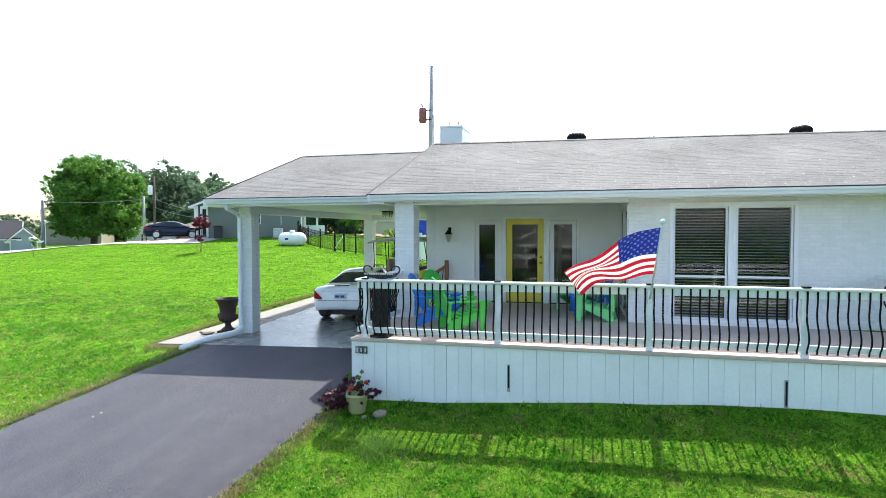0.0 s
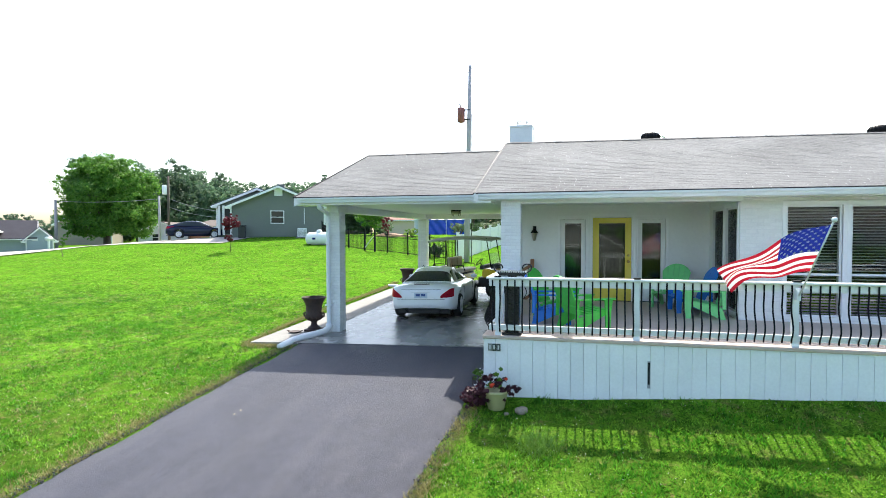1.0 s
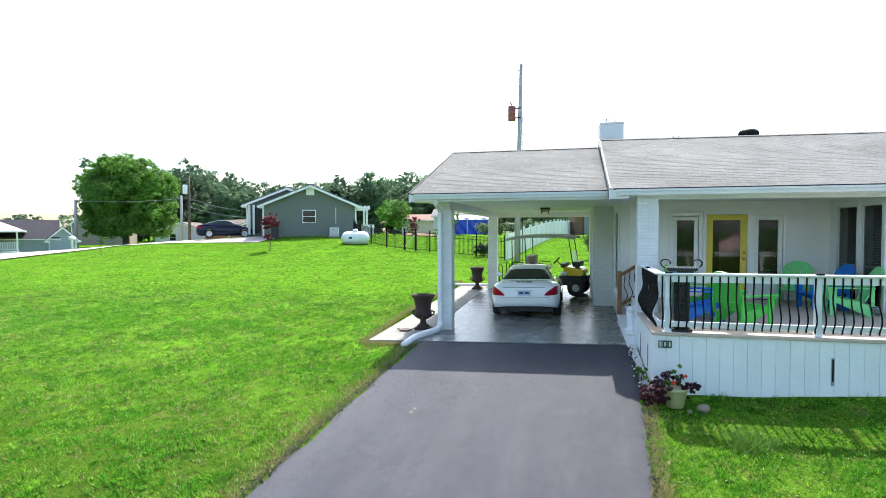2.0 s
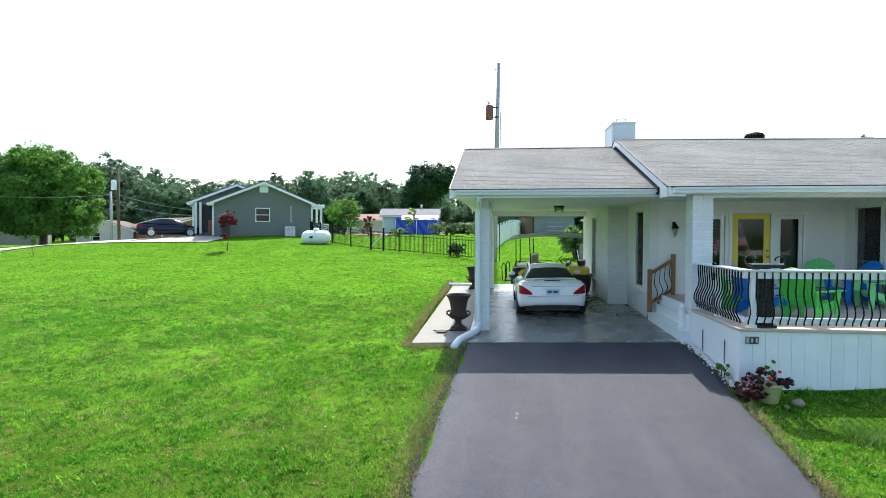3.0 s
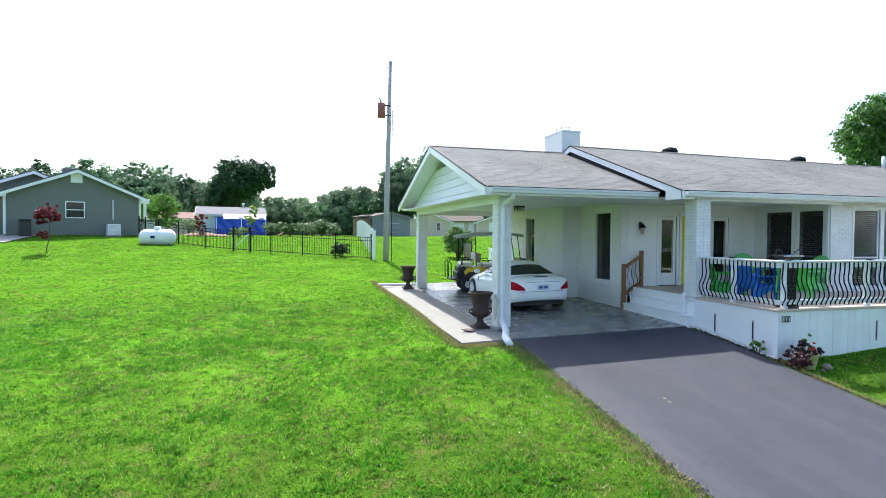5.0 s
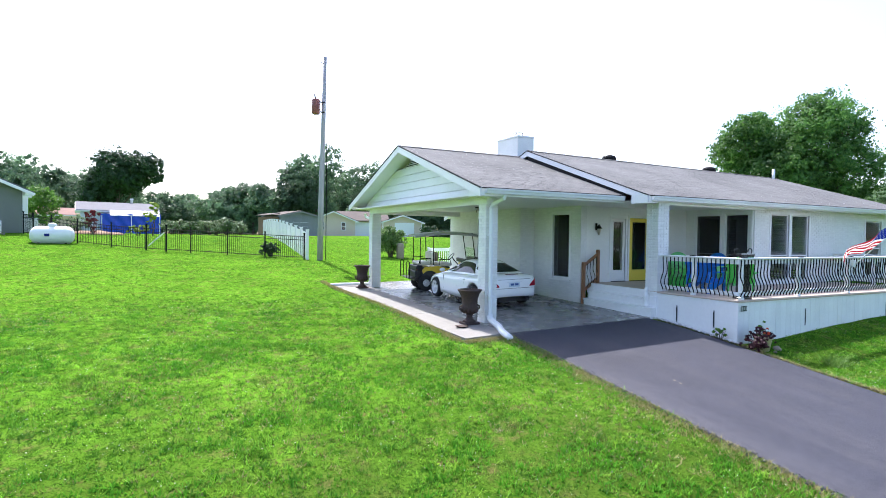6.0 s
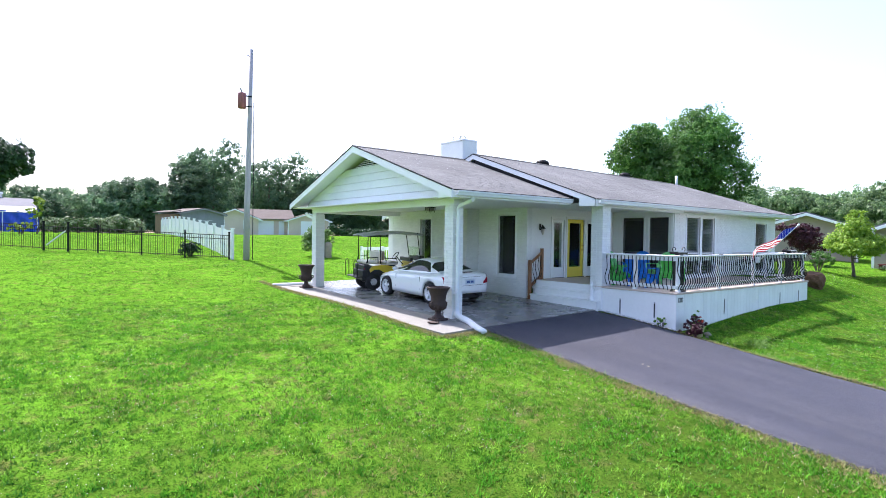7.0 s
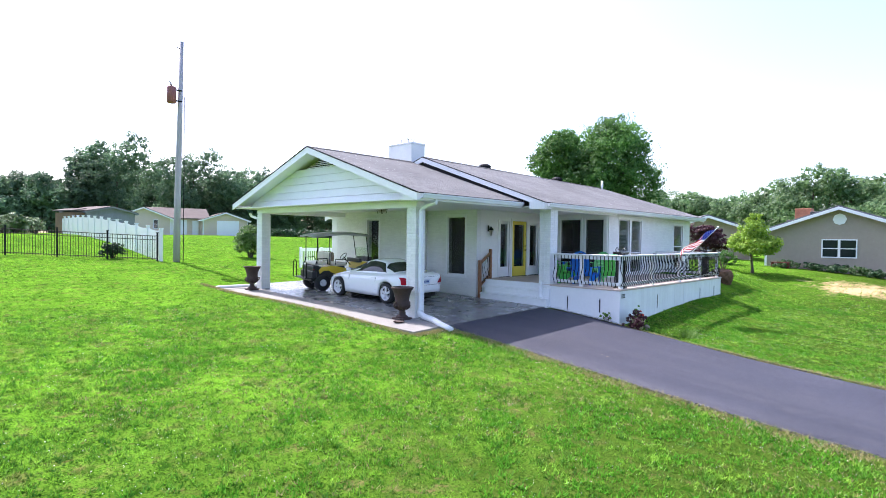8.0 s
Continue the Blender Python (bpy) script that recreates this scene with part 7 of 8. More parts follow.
def neighbour(name, label, at, rz, length, width, wall_h, slope, siding, roofing, windows=(), doors=(), over=0.4, trim=None, deep=0.16):
    """A gabled house: the gable end in local y = 0 faces the viewer and spans x; the ridge runs back along +y."""
    h = thing(name, label, "house", at, rz)
    trim = trim or WHITE_TRIM
    W, L = width, length
    peak = wall_h + slope * W / 2
    bm = bmesh.new()
    prism(bm, [(-W / 2, -0.6), (W / 2, -0.6), (W / 2, wall_h), (0, peak), (-W / 2, wall_h)], "y", 0.03, L)
    part("wall", bm, siding, h)
    bm = bmesh.new()
    lapped(bm, -W / 2, W / 2, 0.03, 0.0, peak, -1, gable=(0, slope, wall_h))
    tagged(part("siding", bm, siding, h), kind="stuff")
    for s in (-1, 1):
        bm = bmesh.new()
        e = W / 2 + over
        prism(bm, [(s * e, peak - slope * e), (0, peak), (0, peak + 0.1), (s * e, peak - slope * e + 0.1)], "y", -over, L + over)
        part("roof", bm, roofing, h)
        bm = bmesh.new()
        prism(bm, [(s * e, peak - slope * e - deep), (0, peak - deep), (0, peak + 0.02), (s * e, peak - slope * e + 0.02)], "y", -over - 0.05, -over - 0.002)
        part("rake_board", bm, trim, h)
        bm = bmesh.new()
        prism(bm, [(s * e, peak - slope * e - 0.05), (0, peak - 0.05), (0, peak - 0.01), (s * e, peak - slope * e - 0.01)], "y", -over + 0.002, 0.03)
        part("soffit", bm, trim, h)
        part("gutter", boxes((s * e - 0.05, s * e + 0.07, -over, L + over, peak - slope * e - 0.08, peak - slope * e + 0.04)), trim, h)
        part("corner_trim", boxes((s * W / 2 - 0.06, s * W / 2 + 0.06, -0.01, 0.1, 0.0, wall_h)), trim, h)
        part("eave_return", boxes((min(s * (W / 2 - 0.05), s * e), max(s * (W / 2 - 0.05), s * e), -over, 0.02, wall_h - slope * over - 0.15, wall_h - slope * over + 0.05)), trim, h)
    for x, z, w, hh in windows:
        win = part("window", boxes((x - w / 2 - 0.06, x + w / 2 + 0.06, -0.05, 0.0, z - 0.06, z), (x - w / 2 - 0.06, x + w / 2 + 0.06, -0.05, 0.0, z + hh, z + hh + 0.06),
                                   (x - w / 2 - 0.06, x - w / 2, -0.05, 0.0, z, z + hh), (x + w / 2, x + w / 2 + 0.06, -0.05, 0.0, z, z + hh), (x - w / 2, x + w / 2, -0.04, -0.005, z + hh / 2 - 0.025, z + hh / 2 + 0.025)), trim, h, "white framed window")
        part("pane", boxes((x - w / 2, x + w / 2, -0.018, -0.002, z, z + hh)), CAR_GLASS, win)
    for x, w, hh, m in doors:
        d = part("door", boxes((x - w / 2, x + w / 2, -0.03, 0.0, 0.0, hh), bevel=0.01), m, h)
        for k in range(1, 4):
            part("panel_line", boxes((x - w / 2 + 0.03, x + w / 2 - 0.03, -0.036, -0.031, hh * k / 4 - 0.01, hh * k / 4 + 0.01)), WHITE_TRIM, d)
    return h


# grey house: two stepped gables, porch, pergola
GA = 27
gh = neighbour("grey_house", "sage grey sided bungalow with white trim on the rise", (-25.75, 40.4, gz(-25.75, 40.4) + 0.02), GA, 11, 7.3, 2.55, 0.42, GREY_SIDING, ROOF_GREY, windows=((-0.1, 1.1, 0.95, 0.95),))
part("attic_vent", boxes((-0.32, 0.32, -0.06, 0.0, 3.3, 3.95), bevel=0.01), WHITE_TRIM, gh, "white louvred attic vent")
part("meter_pipe", boxes((2.0, 2.05, -0.06, -0.01, 1.0, 2.3)), ALU, gh)
part("downspout", boxes((-3.72, -3.62, -0.12, -0.03, 0.0, 2.5)), WHITE_TRIM, gh)
part("roof_chimney", boxes((-0.25, 0.35, 3.0, 3.6, 3.6, 4.5), bevel=0.02), ROOF_GREY, gh)
ca, sa = math.cos(radians(GA)), math.sin(radians(GA))


def by_grey(u, v):
    return (-25.75 + u * ca - v * sa, 40.4 + u * sa + v * ca)


bx, by = by_grey(-1.9, 3.2)
gh2 = neighbour("grey_house_wing", "grey sided porch wing of the neighbour bungalow", (bx, by, gz(bx, by) + 0.02), GA, 9, 6.6, 2.6, 0.42, GREY_SIDING, ROOF_GREY)
# flat dark panel on the wall stands in for the porch's shaded opening
part("porch_shade", boxes((-2.9, -1.75, -0.02, 0.012, 0.1, 2.3)), DARK_TRIM, gh2)
part("porch_brick", boxes((-2.2, -1.75, -0.05, -0.022, 0.0, 1.1)), RED_BRICK, gh2)
for x in (-3.1, -2.75):
    part("porch_post", boxes((x - 0.09, x + 0.09, -0.3, -0.12, 0.0, 2.5), bevel=0.01), WHITE_TRIM, gh2)
bx, by = by_grey(4.45, 5.0)
pg = thing("pergola", "white wooden pergola beside the grey bungalow", "pergola", (bx, by, gz(bx, by)), GA)
for x in (-0.6, 0.5):
    for y in (-1.2, 1.4):
        part("post", boxes((x - 0.09, x + 0.09, y - 0.09, y + 0.09, 0, 2.3), bevel=0.01), WHITE_TRIM, pg)
for y in (-1.2, 1.4):
    part("beam", boxes((-0.75, 0.8, y - 0.06, y + 0.06, 2.3, 2.5)), WHITE_TRIM, pg)
for k in range(5):
    part("rafter", boxes((-0.7 + k * 0.34, -0.64 + k * 0.34, -1.6, 1.8, 2.5, 2.64)), WHITE_TRIM, pg)
part("low_wall", boxes((-0.65, 1.15, -1.35, -1.28, 0, 0.95)), WHITE_TRIM, pg)
bx, by = by_grey(1.85, -0.9)
ac = thing("heat_pump", "pale grey boxy heat pump beside the grey house", "heat pump", (bx, by, gz(bx, by)), GA)
part("case", boxes((-0.36, 0.36, -0.3, 0.3, 0.05, 0.76), bevel=0.02), ALU, ac)
for k in range(9):
    part("grille_slat", boxes((-0.32, 0.32, -0.312, -0.302, 0.12 + k * 0.068, 0.138 + k * 0.068)), DARK_TRIM, ac)
part("pad", boxes((-0.5, 0.5, -0.42, 0.42, -0.08, 0.05)), CONCRETE_LIGHT, ac)
bx, by = by_grey(-2.75, -0.7)
tb = thing("waste_bin", "black wheeled waste bin against the grey house", "bin", (bx, by, gz(bx, by)), GA)
part("bin_body", boxes((-0.28, 0.28, -0.3, 0.3, 0.05, 0.98), bevel=0.03), DARK_TRIM, tb)
part("lid", boxes((-0.31, 0.31, -0.35, 0.32, 0.985, 1.06), bevel=0.02), DARK_TRIM, tb)

# white outbuilding with a blue tarp shelter
oh = neighbour("white_outbuilding", "low white outbuilding with a long grey roof", (-22.6, 70.5, gz(-22.6, 70.5) + 0.1), -84, 6.9, 5.2, 2.35, 0.32, PALE_SIDING, ROOF_GREY, windows=((0.3, 1.0, 0.7, 0.7),))
bm = bmesh.new()
lathe(bm, [(0.12, 0), (0.12, 0.5), (0.2, 0.55), (0.15, 0.7)], 10, (-0.2, 4.8, 3.1))
part("roof_vent", bm, ALU, oh, smooth=True)
BLUE_TARP = mat("blue_tarp", (0.01, 0.06, 0.55), 0.35, var=0.2, scales=(0.6, 4), bump=0.4, bscale=3)
ts = thing("tarp_shelter", "bright blue tarpaulin shelter with a pale roof sheet", "tarp shelter", (-17.75, 67.0, gz(-17.75, 67)), 4)
gt = np.random.default_rng(9)
for nm, u0, u1, yy in (("tarp_wall", -2.7, 2.7, -1.0), ("tarp_wall", -2.7, 2.7, 1.0)):
    vs = [(u0 + (u1 - u0) * i / 24, yy + 0.12 * math.sin(i * 1.3 + j) + gt.normal(0, 0.03) + (0.0 if k == 0 else 0.02), 1.95 * j / 8 + 0.06 * math.sin(i * 0.7)) for k in range(2) for j in range(9) for i in range(25)]
    fs = [(k * 225 + j * 25 + i, k * 225 + j * 25 + i + 1, k * 225 + (j + 1) * 25 + i + 1, k * 225 + (j + 1) * 25 + i) for k in range(2) for j in range(8) for i in range(24)]
    part(nm, quick(nm, vs, fs, BLUE_TARP, True), None, ts)
for xx in (-2.7, 2.7):
    part("tarp_end", boxes((xx - 0.02, xx + 0.02, -1.0, 1.0, 0, 2.05)), BLUE_TARP, ts)
bm = bmesh.new()
prism(bm, [(-1.15, 1.8), (0, 2.35), (1.15, 1.8), (1.15, 1.84), (0, 2.4), (-1.15, 1.84)], "x", -1.9, 2.6)
part("roof_sheet", bm, FLAG_WHITE, ts, "pale roof sheet")
for xx in (-2.6, 0, 2.6):
    bm = bmesh.new()
    tube(bm, [(xx, -1.14, 0), (xx, -1.14, 1.85)], 0.04, 6)
    part("pole", bm, ALU, ts)
neighbour("brown_roofed_house", "low house with a brown roof beyond the garden", (-29.5, 78, gz(-29, 78)), -80, 7, 5, 2.1, 0.3, CREAM_SIDING, ROOF_RED)
md = thing("soil_mound", "low mound of bare reddish soil in the garden", "soil mound", (-19.5, 50.5, gz(-19.5, 50.5)))
bm = bmesh.new()
lathe(bm, [(1.3, -0.1), (1.0, 0.12), (0.6, 0.24), (0.2, 0.3), (0.0, 0.31)], 18)
for v in bm.verts:
    v.co.x *= 1.7
    v.co.z += 0.12 * noise.noise(v.co * 1.3)
part("soil", bm, mat("bare_soil", (0.27, 0.17, 0.10), 0.95, var=0.2, bump=0.6, bscale=8), md, smooth=True)
# shed
sh = neighbour("garden_shed", "weathered wooden shed with grey double doors", (-1.7, 60.2, gz(-1.7, 60)), 14, 4.0, 4.4, 2.1, 0.22, SHED_GREY, ROOF_TAN, trim=SHED_GREY, doors=((0.0, 1.9, 1.9, SHED_GREY),), over=0.25, deep=0.1)
bm = boxes((-3.1, -2.25, 0.3, 3.6, 0, 1.95))
part("lean_to", bm, SHED_WOOD, sh, "brown board lean-to")
bm = bmesh.new()
prism(bm, [(-3.3, 2.08), (-2.2, 2.3), (-2.2, 2.38), (-3.3, 2.16)], "y", 0.1, 3.8)
part("lean_roof", bm, ROOF_TAN, sh)
# tan house with garage, far across the field
neighbour("cream_house", "cream bungalow with a tan roof across the field", (7.7, 80.5, gz(7.7, 80)), -12, 12, 6.6, 2.3, 0.4, CREAM_SIDING, ROOF_TAN, windows=((-1.6, 0.9, 0.5, 1.1), (1.5, 0.9, 0.5, 1.1)))
bm = bmesh.new()
prism(bm, [(2.0, 2.3), (6.6, 3.75), (11.2, 2.3)], "x", 0.0, 9.0)
neighbour("cream_garage_wing", "cream garage wing with a white roller door", (17.1, 76.6, gz(17, 76)), -16, 7, 5.8, 2.3, 0.34, CREAM_SIDING, ROOF_TAN, doors=((0.3, 2.9, 2.15, WHITE_TRIM),))
tn3 = thing("cream_house_link", "cream middle section of the bungalow with white doors", "house", (12.6, 80.2, gz(12.6, 80)), -14)
part("wall", boxes((-2.4, 2.6, 0, 6, -0.3, 2.35)), CREAM_SIDING, tn3)
bm = bmesh.new()
prism(bm, [(-0.5, 2.2), (3.2, 3.7), (6.6, 2.2), (6.6, 2.32), (3.2, 3.82), (-0.5, 2.32)], "x", -4.2, 3.6)
part("roof", bm, ROOF_TAN, tn3)
part("door", boxes((-1.9, 0.6, -0.03, -0.002, 0.0, 2.05), bevel=0.01), WHITE_TRIM, tn3)
part("door", boxes((1.3, 2.1, -0.03, -0.002, 0.0, 2.0), bevel=0.01), WHITE_TRIM, tn3)
# right-hand neighbour: gable faces the lawn
RX, RY = 20.2, 6.75
rh = neighbour("tan_house", "tan sided house with a low grey roof beyond the lawn", (RX, RY, gz(RX, RY) - 0.05), -90, 14, 7.4, 2.45, 0.36, TAN_SIDING, ROOF_GREY, windows=((0.42, 0.95, 0.72, 0.95), (-0.42, 0.95, 0.72, 0.95)), over=0.5)
bm = bmesh.new()
lathe(bm, [(0.33, 0), (0.33, 0.05), (0.0, 0.06)], 8)
bmesh.ops.transform(bm, matrix=Matrix.Translation((0, 0.0, 3.1)) @ Matrix.Rotation(radians(90), 4, "X"), verts=bm.verts[:])
part("gable_vent", bm, WHITE_TRIM, rh, "white octagonal gable vent")
part("brick_chimney", boxes((-2.9, -2.0, 3.5, 4.3, 2.5, 3.95), bevel=0.02), RED_BRICK, rh, "red brick chimney")
part("roof_vent", boxes((-1.9, -1.5, 2.5, 2.9, 3.2, 3.7), bevel=0.05), DARK_TRIM, rh)
part("roof_vent", boxes((-3.9, -3.6, 6.0, 6.3, 2.8, 3.3), bevel=0.05), DARK_TRIM, rh)
gy = neighbour("tan_garage", "tan garage wing with a grey roof and a red garden post", (25.0, 15.5, gz(25, 15.5)), -60, 10, 6.0, 2.2, 0.33, TAN_SIDING, ROOF_GREY, over=0.5)
rb = thing("red_bench", "small low red garden bench against the tan house", "bench", (19.0, 9.4, gz(19, 9.4)), 90)
BENCH_RED = mat("faded_red_paint", (0.16, 0.022, 0.018), 0.7, var=0.2, bump=0.1)
part("seat", boxes((-0.5, 0.5, -0.15, 0.15, 0.3, 0.35), bevel=0.008), BENCH_RED, rb)
for s in (-0.4, 0.4):
    part("leg", boxes((s - 0.05, s + 0.05, -0.12, 0.12, 0, 0.3)), BENCH_RED, rb)
# houses down the side road
DARK_ROOF = mat("dark_roof", (0.05, 0.048, 0.056), 0.95, var=0.15, scales=(0.8, 10), bump=0.3, spec=0.1)
BLUE_SIDING = mat("blue_grey_siding", (0.36, 0.43, 0.48), 0.6, var=0.06, scales=(0.5, 6), bump=0)
neighbour("long_low_house", "long low blue-grey house with a dark roof by the side road", (-59.6, 47.8, 1.1), 138, 7.6, 5.6, 1.6, 0.6, BLUE_SIDING, DARK_ROOF)
neighbour("white_gable_wing", "small white gabled wing of the low roadside house", (-56.9, 46.2, 1.1), 48, 3.4, 2.3, 1.5, 0.95, BLUE_SIDING, DARK_ROOF)
neighbour("white_gabled_house", "pale house with a dark roof beside the road bend", (-66.0, 41.0, gz(-66, 41)), 60, 12, 9.0, 2.4, 0.4, PALE_SIDING, ROOF_GREY)
neighbour("small_white_house", "small white house behind the shade tree", (-58.5, 66.0, gz(-58, 66) - 0.2), 20, 8, 6.5, 2.2, 0.35, PALE_SIDING, ROOF_TAN, windows=((-1.0, 0.8, 0.8, 0.9),))
neighbour("brick_bungalow", "low brick bungalow with a tan roof below the woods", (-46.5, 66.0, gz(-46, 66) - 0.4), 55, 11, 7.5, 1.9, 0.3, RED_BRICK, ROOF_TAN, windows=((0.5, 0.6, 0.9, 0.7),))
neighbour("brown_gabled_house", "tall brown gabled house behind the roadside pole", (-72.0, 66.0, gz(-72, 66)), 35, 10, 7.0, 3.2, 0.6, TAN_SIDING, ROOF_TAN)
# veranda of the next house along the side road
YELLOW_SIDING = mat("yellow_siding", (0.62, 0.52, 0.26), 0.6, var=0.06, scales=(0.6, 6), bump=0)
PALE_ROOF = mat("pale_roof", (0.5, 0.5, 0.5), 0.8, var=0.1, scales=(0.8, 10), bump=0.2)
vh = thing("veranda_house", "yellow house with a white railed veranda and pale roof", "house", (-56.0, 40.7, gz(-56, 40.7)), 229)
part("wall", boxes((1.6, 9.0, -6.0, -1.9, -0.2, 2.1)), YELLOW_SIDING, vh)
part("floor", boxes((0.0, 9.0, -1.9, 0.1, -0.2, 0.14)), WHITE_TRIM, vh)
for x in (0.08, 2.2, 4.4, 6.6, 8.9):
    part("post", boxes((x - 0.07, x + 0.07, -0.08, 0.06, 0.142, 2.02), bevel=0.006), WHITE_TRIM, vh)
for z in (0.3, 0.95):
    part("rail", boxes((0.1, 8.9, -0.05, 0.02, z, z + 0.07)), WHITE_TRIM, vh)
    part("rail", boxes((0.04, 0.11, -1.9, -0.05, z, z + 0.07)), WHITE_TRIM, vh)
for k in range(70):
    part("baluster", boxes((0.16 + k * 0.125, 0.2 + k * 0.125, -0.035, 0.0, 0.37, 0.95)), WHITE_TRIM, vh)
bm = bmesh.new()
low = [bm.verts.new(p) for p in ((-0.5, 0.6, 2.1), (9.4, 0.6, 2.1), (9.4, -6.5, 2.1), (-0.5, -6.5, 2.1))]
peak = [bm.verts.new(p) for p in ((2.6, -2.9, 3.5), (6.4, -2.9, 3.5))]
bm.faces.new(low[::-1])
bm.faces.new((low[0], low[1], peak[1], peak[0])), bm.faces.new((low[1], low[2], peak[1]))
bm.faces.new((low[2], low[3], peak[0], peak[1])), bm.faces.new((low[3], low[0], peak[0]))
part("roof", bm, PALE_ROOF, vh)
part("fascia", boxes((-0.52, 9.42, 0.6, 0.63, 1.98, 2.14), (-0.53, -0.5, -6.5, 0.63, 1.98, 2.14)), WHITE_TRIM, vh)
mb = thing("mailbox", "white mailbox on a white post by the road", "mailbox", (-55.5, 46.0, gz(-55.5, 46)))
part("post", boxes((-0.08, 0.08, -0.08, 0.08, -0.1, 1.1)), WHITE_TRIM, mb)
bm = bmesh.new()
tube(bm, [(0.0, -0.3, 1.25), (0.0, 0.3, 1.25)], 0.2, 12)
part("box", bm, WHITE_TRIM, mb, smooth=True)
# opposite house, behind the walk, mirrored in the panes
op = neighbour("opposite_house", "dark grey house with white trim across the street", (-2.6, -30, gz(-2.6, -30)), 180, 11, 9.5, 2.9, 0.5, GREY_SIDING, ROOF_GREY, windows=((-2.2, 0.8, 1.2, 1.6), (2.2, 0.8, 1.2, 1.6)), doors=((0, 1.0, 2.1, WHITE_TRIM),))
for s in (-1, 1):
    part("porch_post", boxes((s * 2.6 - 0.12, s * 2.6 + 0.12, -1.9, -1.66, 0, 2.7)), WHITE_TRIM, op)
part("porch_roof", boxes((-3.2, 3.2, -2.1, 0.0, 2.7, 2.9)), WHITE_TRIM, op)

# ---- side road and neighbour drive ----
ROAD = mat("pale_road", (0.36, 0.33, 0.29), 0.85, var=0.12, scales=(0.3, 5), bump=0.2, bscale=80)


def lane(name, label, stops, lift):
    """A paved strip through (x, y) stops with half widths, lying on the ground."""
    vs, fs = [], []
    for (xa, ya, wa), (xb, yb, wb) in zip(stops, stops[1:]):
        dx, dy = xb - xa, yb - ya
        L = math.hypot(dx, dy)
        for k in range(8):
            t = k / 8
            x, y, w = xa + dx * t, ya + dy * t, wa + (wb - wa) * t
            for side in (-1, -0.34, 0.34, 1):
                px, py = x - dy / L * w * side, y + dx / L * w * side
                vs.append((px, py, gz(px, py) + lift))
    for i in range(len(vs) // 4 - 1):
        fs += [(i * 4 + k, i * 4 + k + 1, i * 4 + 5 + k, i * 4 + 4 + k) for k in range(3)]
    return solo(name, quick(name, vs, fs, ROAD, True), ROAD, label, "road", kind="structure")


lane("road", "pale concrete drive past the grey house", ((-27.6, 37.4, 1.6), (-32.0, 38.0, 1.8), (-38, 39.5, 1.9), (-46, 42.0, 2.2), (-54, 44.0, 2.4)), 0.06)
lane("side_road", "pale paved side road running past the lawn", ((-62, 78, 3.6), (-55, 62, 3.6), (-50, 49, 3.7), (-47, 40, 3.9), (-45, 32, 4.2), (-44, 25, 4.3), (-43.5, 12, 4.3), (-44, -30, 4.3)), 0.075)

# ---- flower pot, stones ----
POT = mat("cream_pot", (0.42, 0.4, 0.2), 0.45, var=0.1, bump=0.05)
PX, PY = -3.33, 8.02
pz = gz(PX, PY)
fpot = thing("flower_pot", "cream plastic flower pot with dark foliage and red flowers", "flower pot", (PX, PY, pz))
bm = bmesh.new()
lathe(bm, [(0.13, 0.0), (0.15, 0.02), (0.2, 0.28), (0.21, 0.3), (0.225, 0.31), (0.225, 0.36), (0.2, 0.36), (0.18, 0.3), (0.05, 0.29)], 24)
part("pot", bm, POT, fpot, smooth=True)
fpot.scale = (0.86, 0.86, 0.86)
v, f = leaf_cloud([(-0.12, 0, 0.45, 0.3, 0.25, 0.16), (0.15, 0.02, 0.42, 0.22, 0.2, 0.13), (-0.36, -0.02, 0.3, 0.24, 0.24, 0.24), (-0.3, 0.12, 0.2, 0.2, 0.24, 0.2), (0, 0, 0.5, 0.15, 0.15, 0.1), (-0.42, -0.16, 0.24, 0.22, 0.2, 0.22), (-0.24, -0.22, 0.3, 0.2, 0.14, 0.2), (0.28, 0.0, 0.36, 0.14, 0.16, 0.12), (0.16, -0.2, 0.36, 0.06, 0.05, 0.13)], 2300, 0.055, 5)
part("dark_foliage", fast_mesh("dark_foliage", v, f, LEAF_PLUM), None, fpot)
v, f = leaf_cloud([(0.0, 0, 0.5, 0.2, 0.18, 0.16), (0.05, 0, 0.66, 0.08, 0.08, 0.12)], 130, 0.07, 6)
part("green_foliage", fast_mesh("green_foliage", v, f, LEAF_LIGHT), None, fpot)
rs = random.Random(4)
for k in range(6):
    bm = bmesh.new()
    c = Vector((rs.uniform(-0.12, 0.2), rs.uniform(-0.2, 0.05), rs.uniform(0.42, 0.6)))
    for j in range(6):
        a = j * math.tau / 6
        bmesh.ops.create_icosphere(bm, subdivisions=1, radius=0.016, matrix=Matrix.Translation(c + Vector((0.018 * math.cos(a), 0.018 * math.sin(a), 0.008 * math.sin(a * 2)))))
    part("blossom", bm, mat("red_blossom", (0.6, 0.05, 0.015), 0.6, var=0.1, bump=0), fpot, "red blossom", True)
STONE = mat("pale_stone", (0.27, 0.23, 0.17), 0.9, var=0.25, scales=(4, 30), bump=0.4, bscale=30)


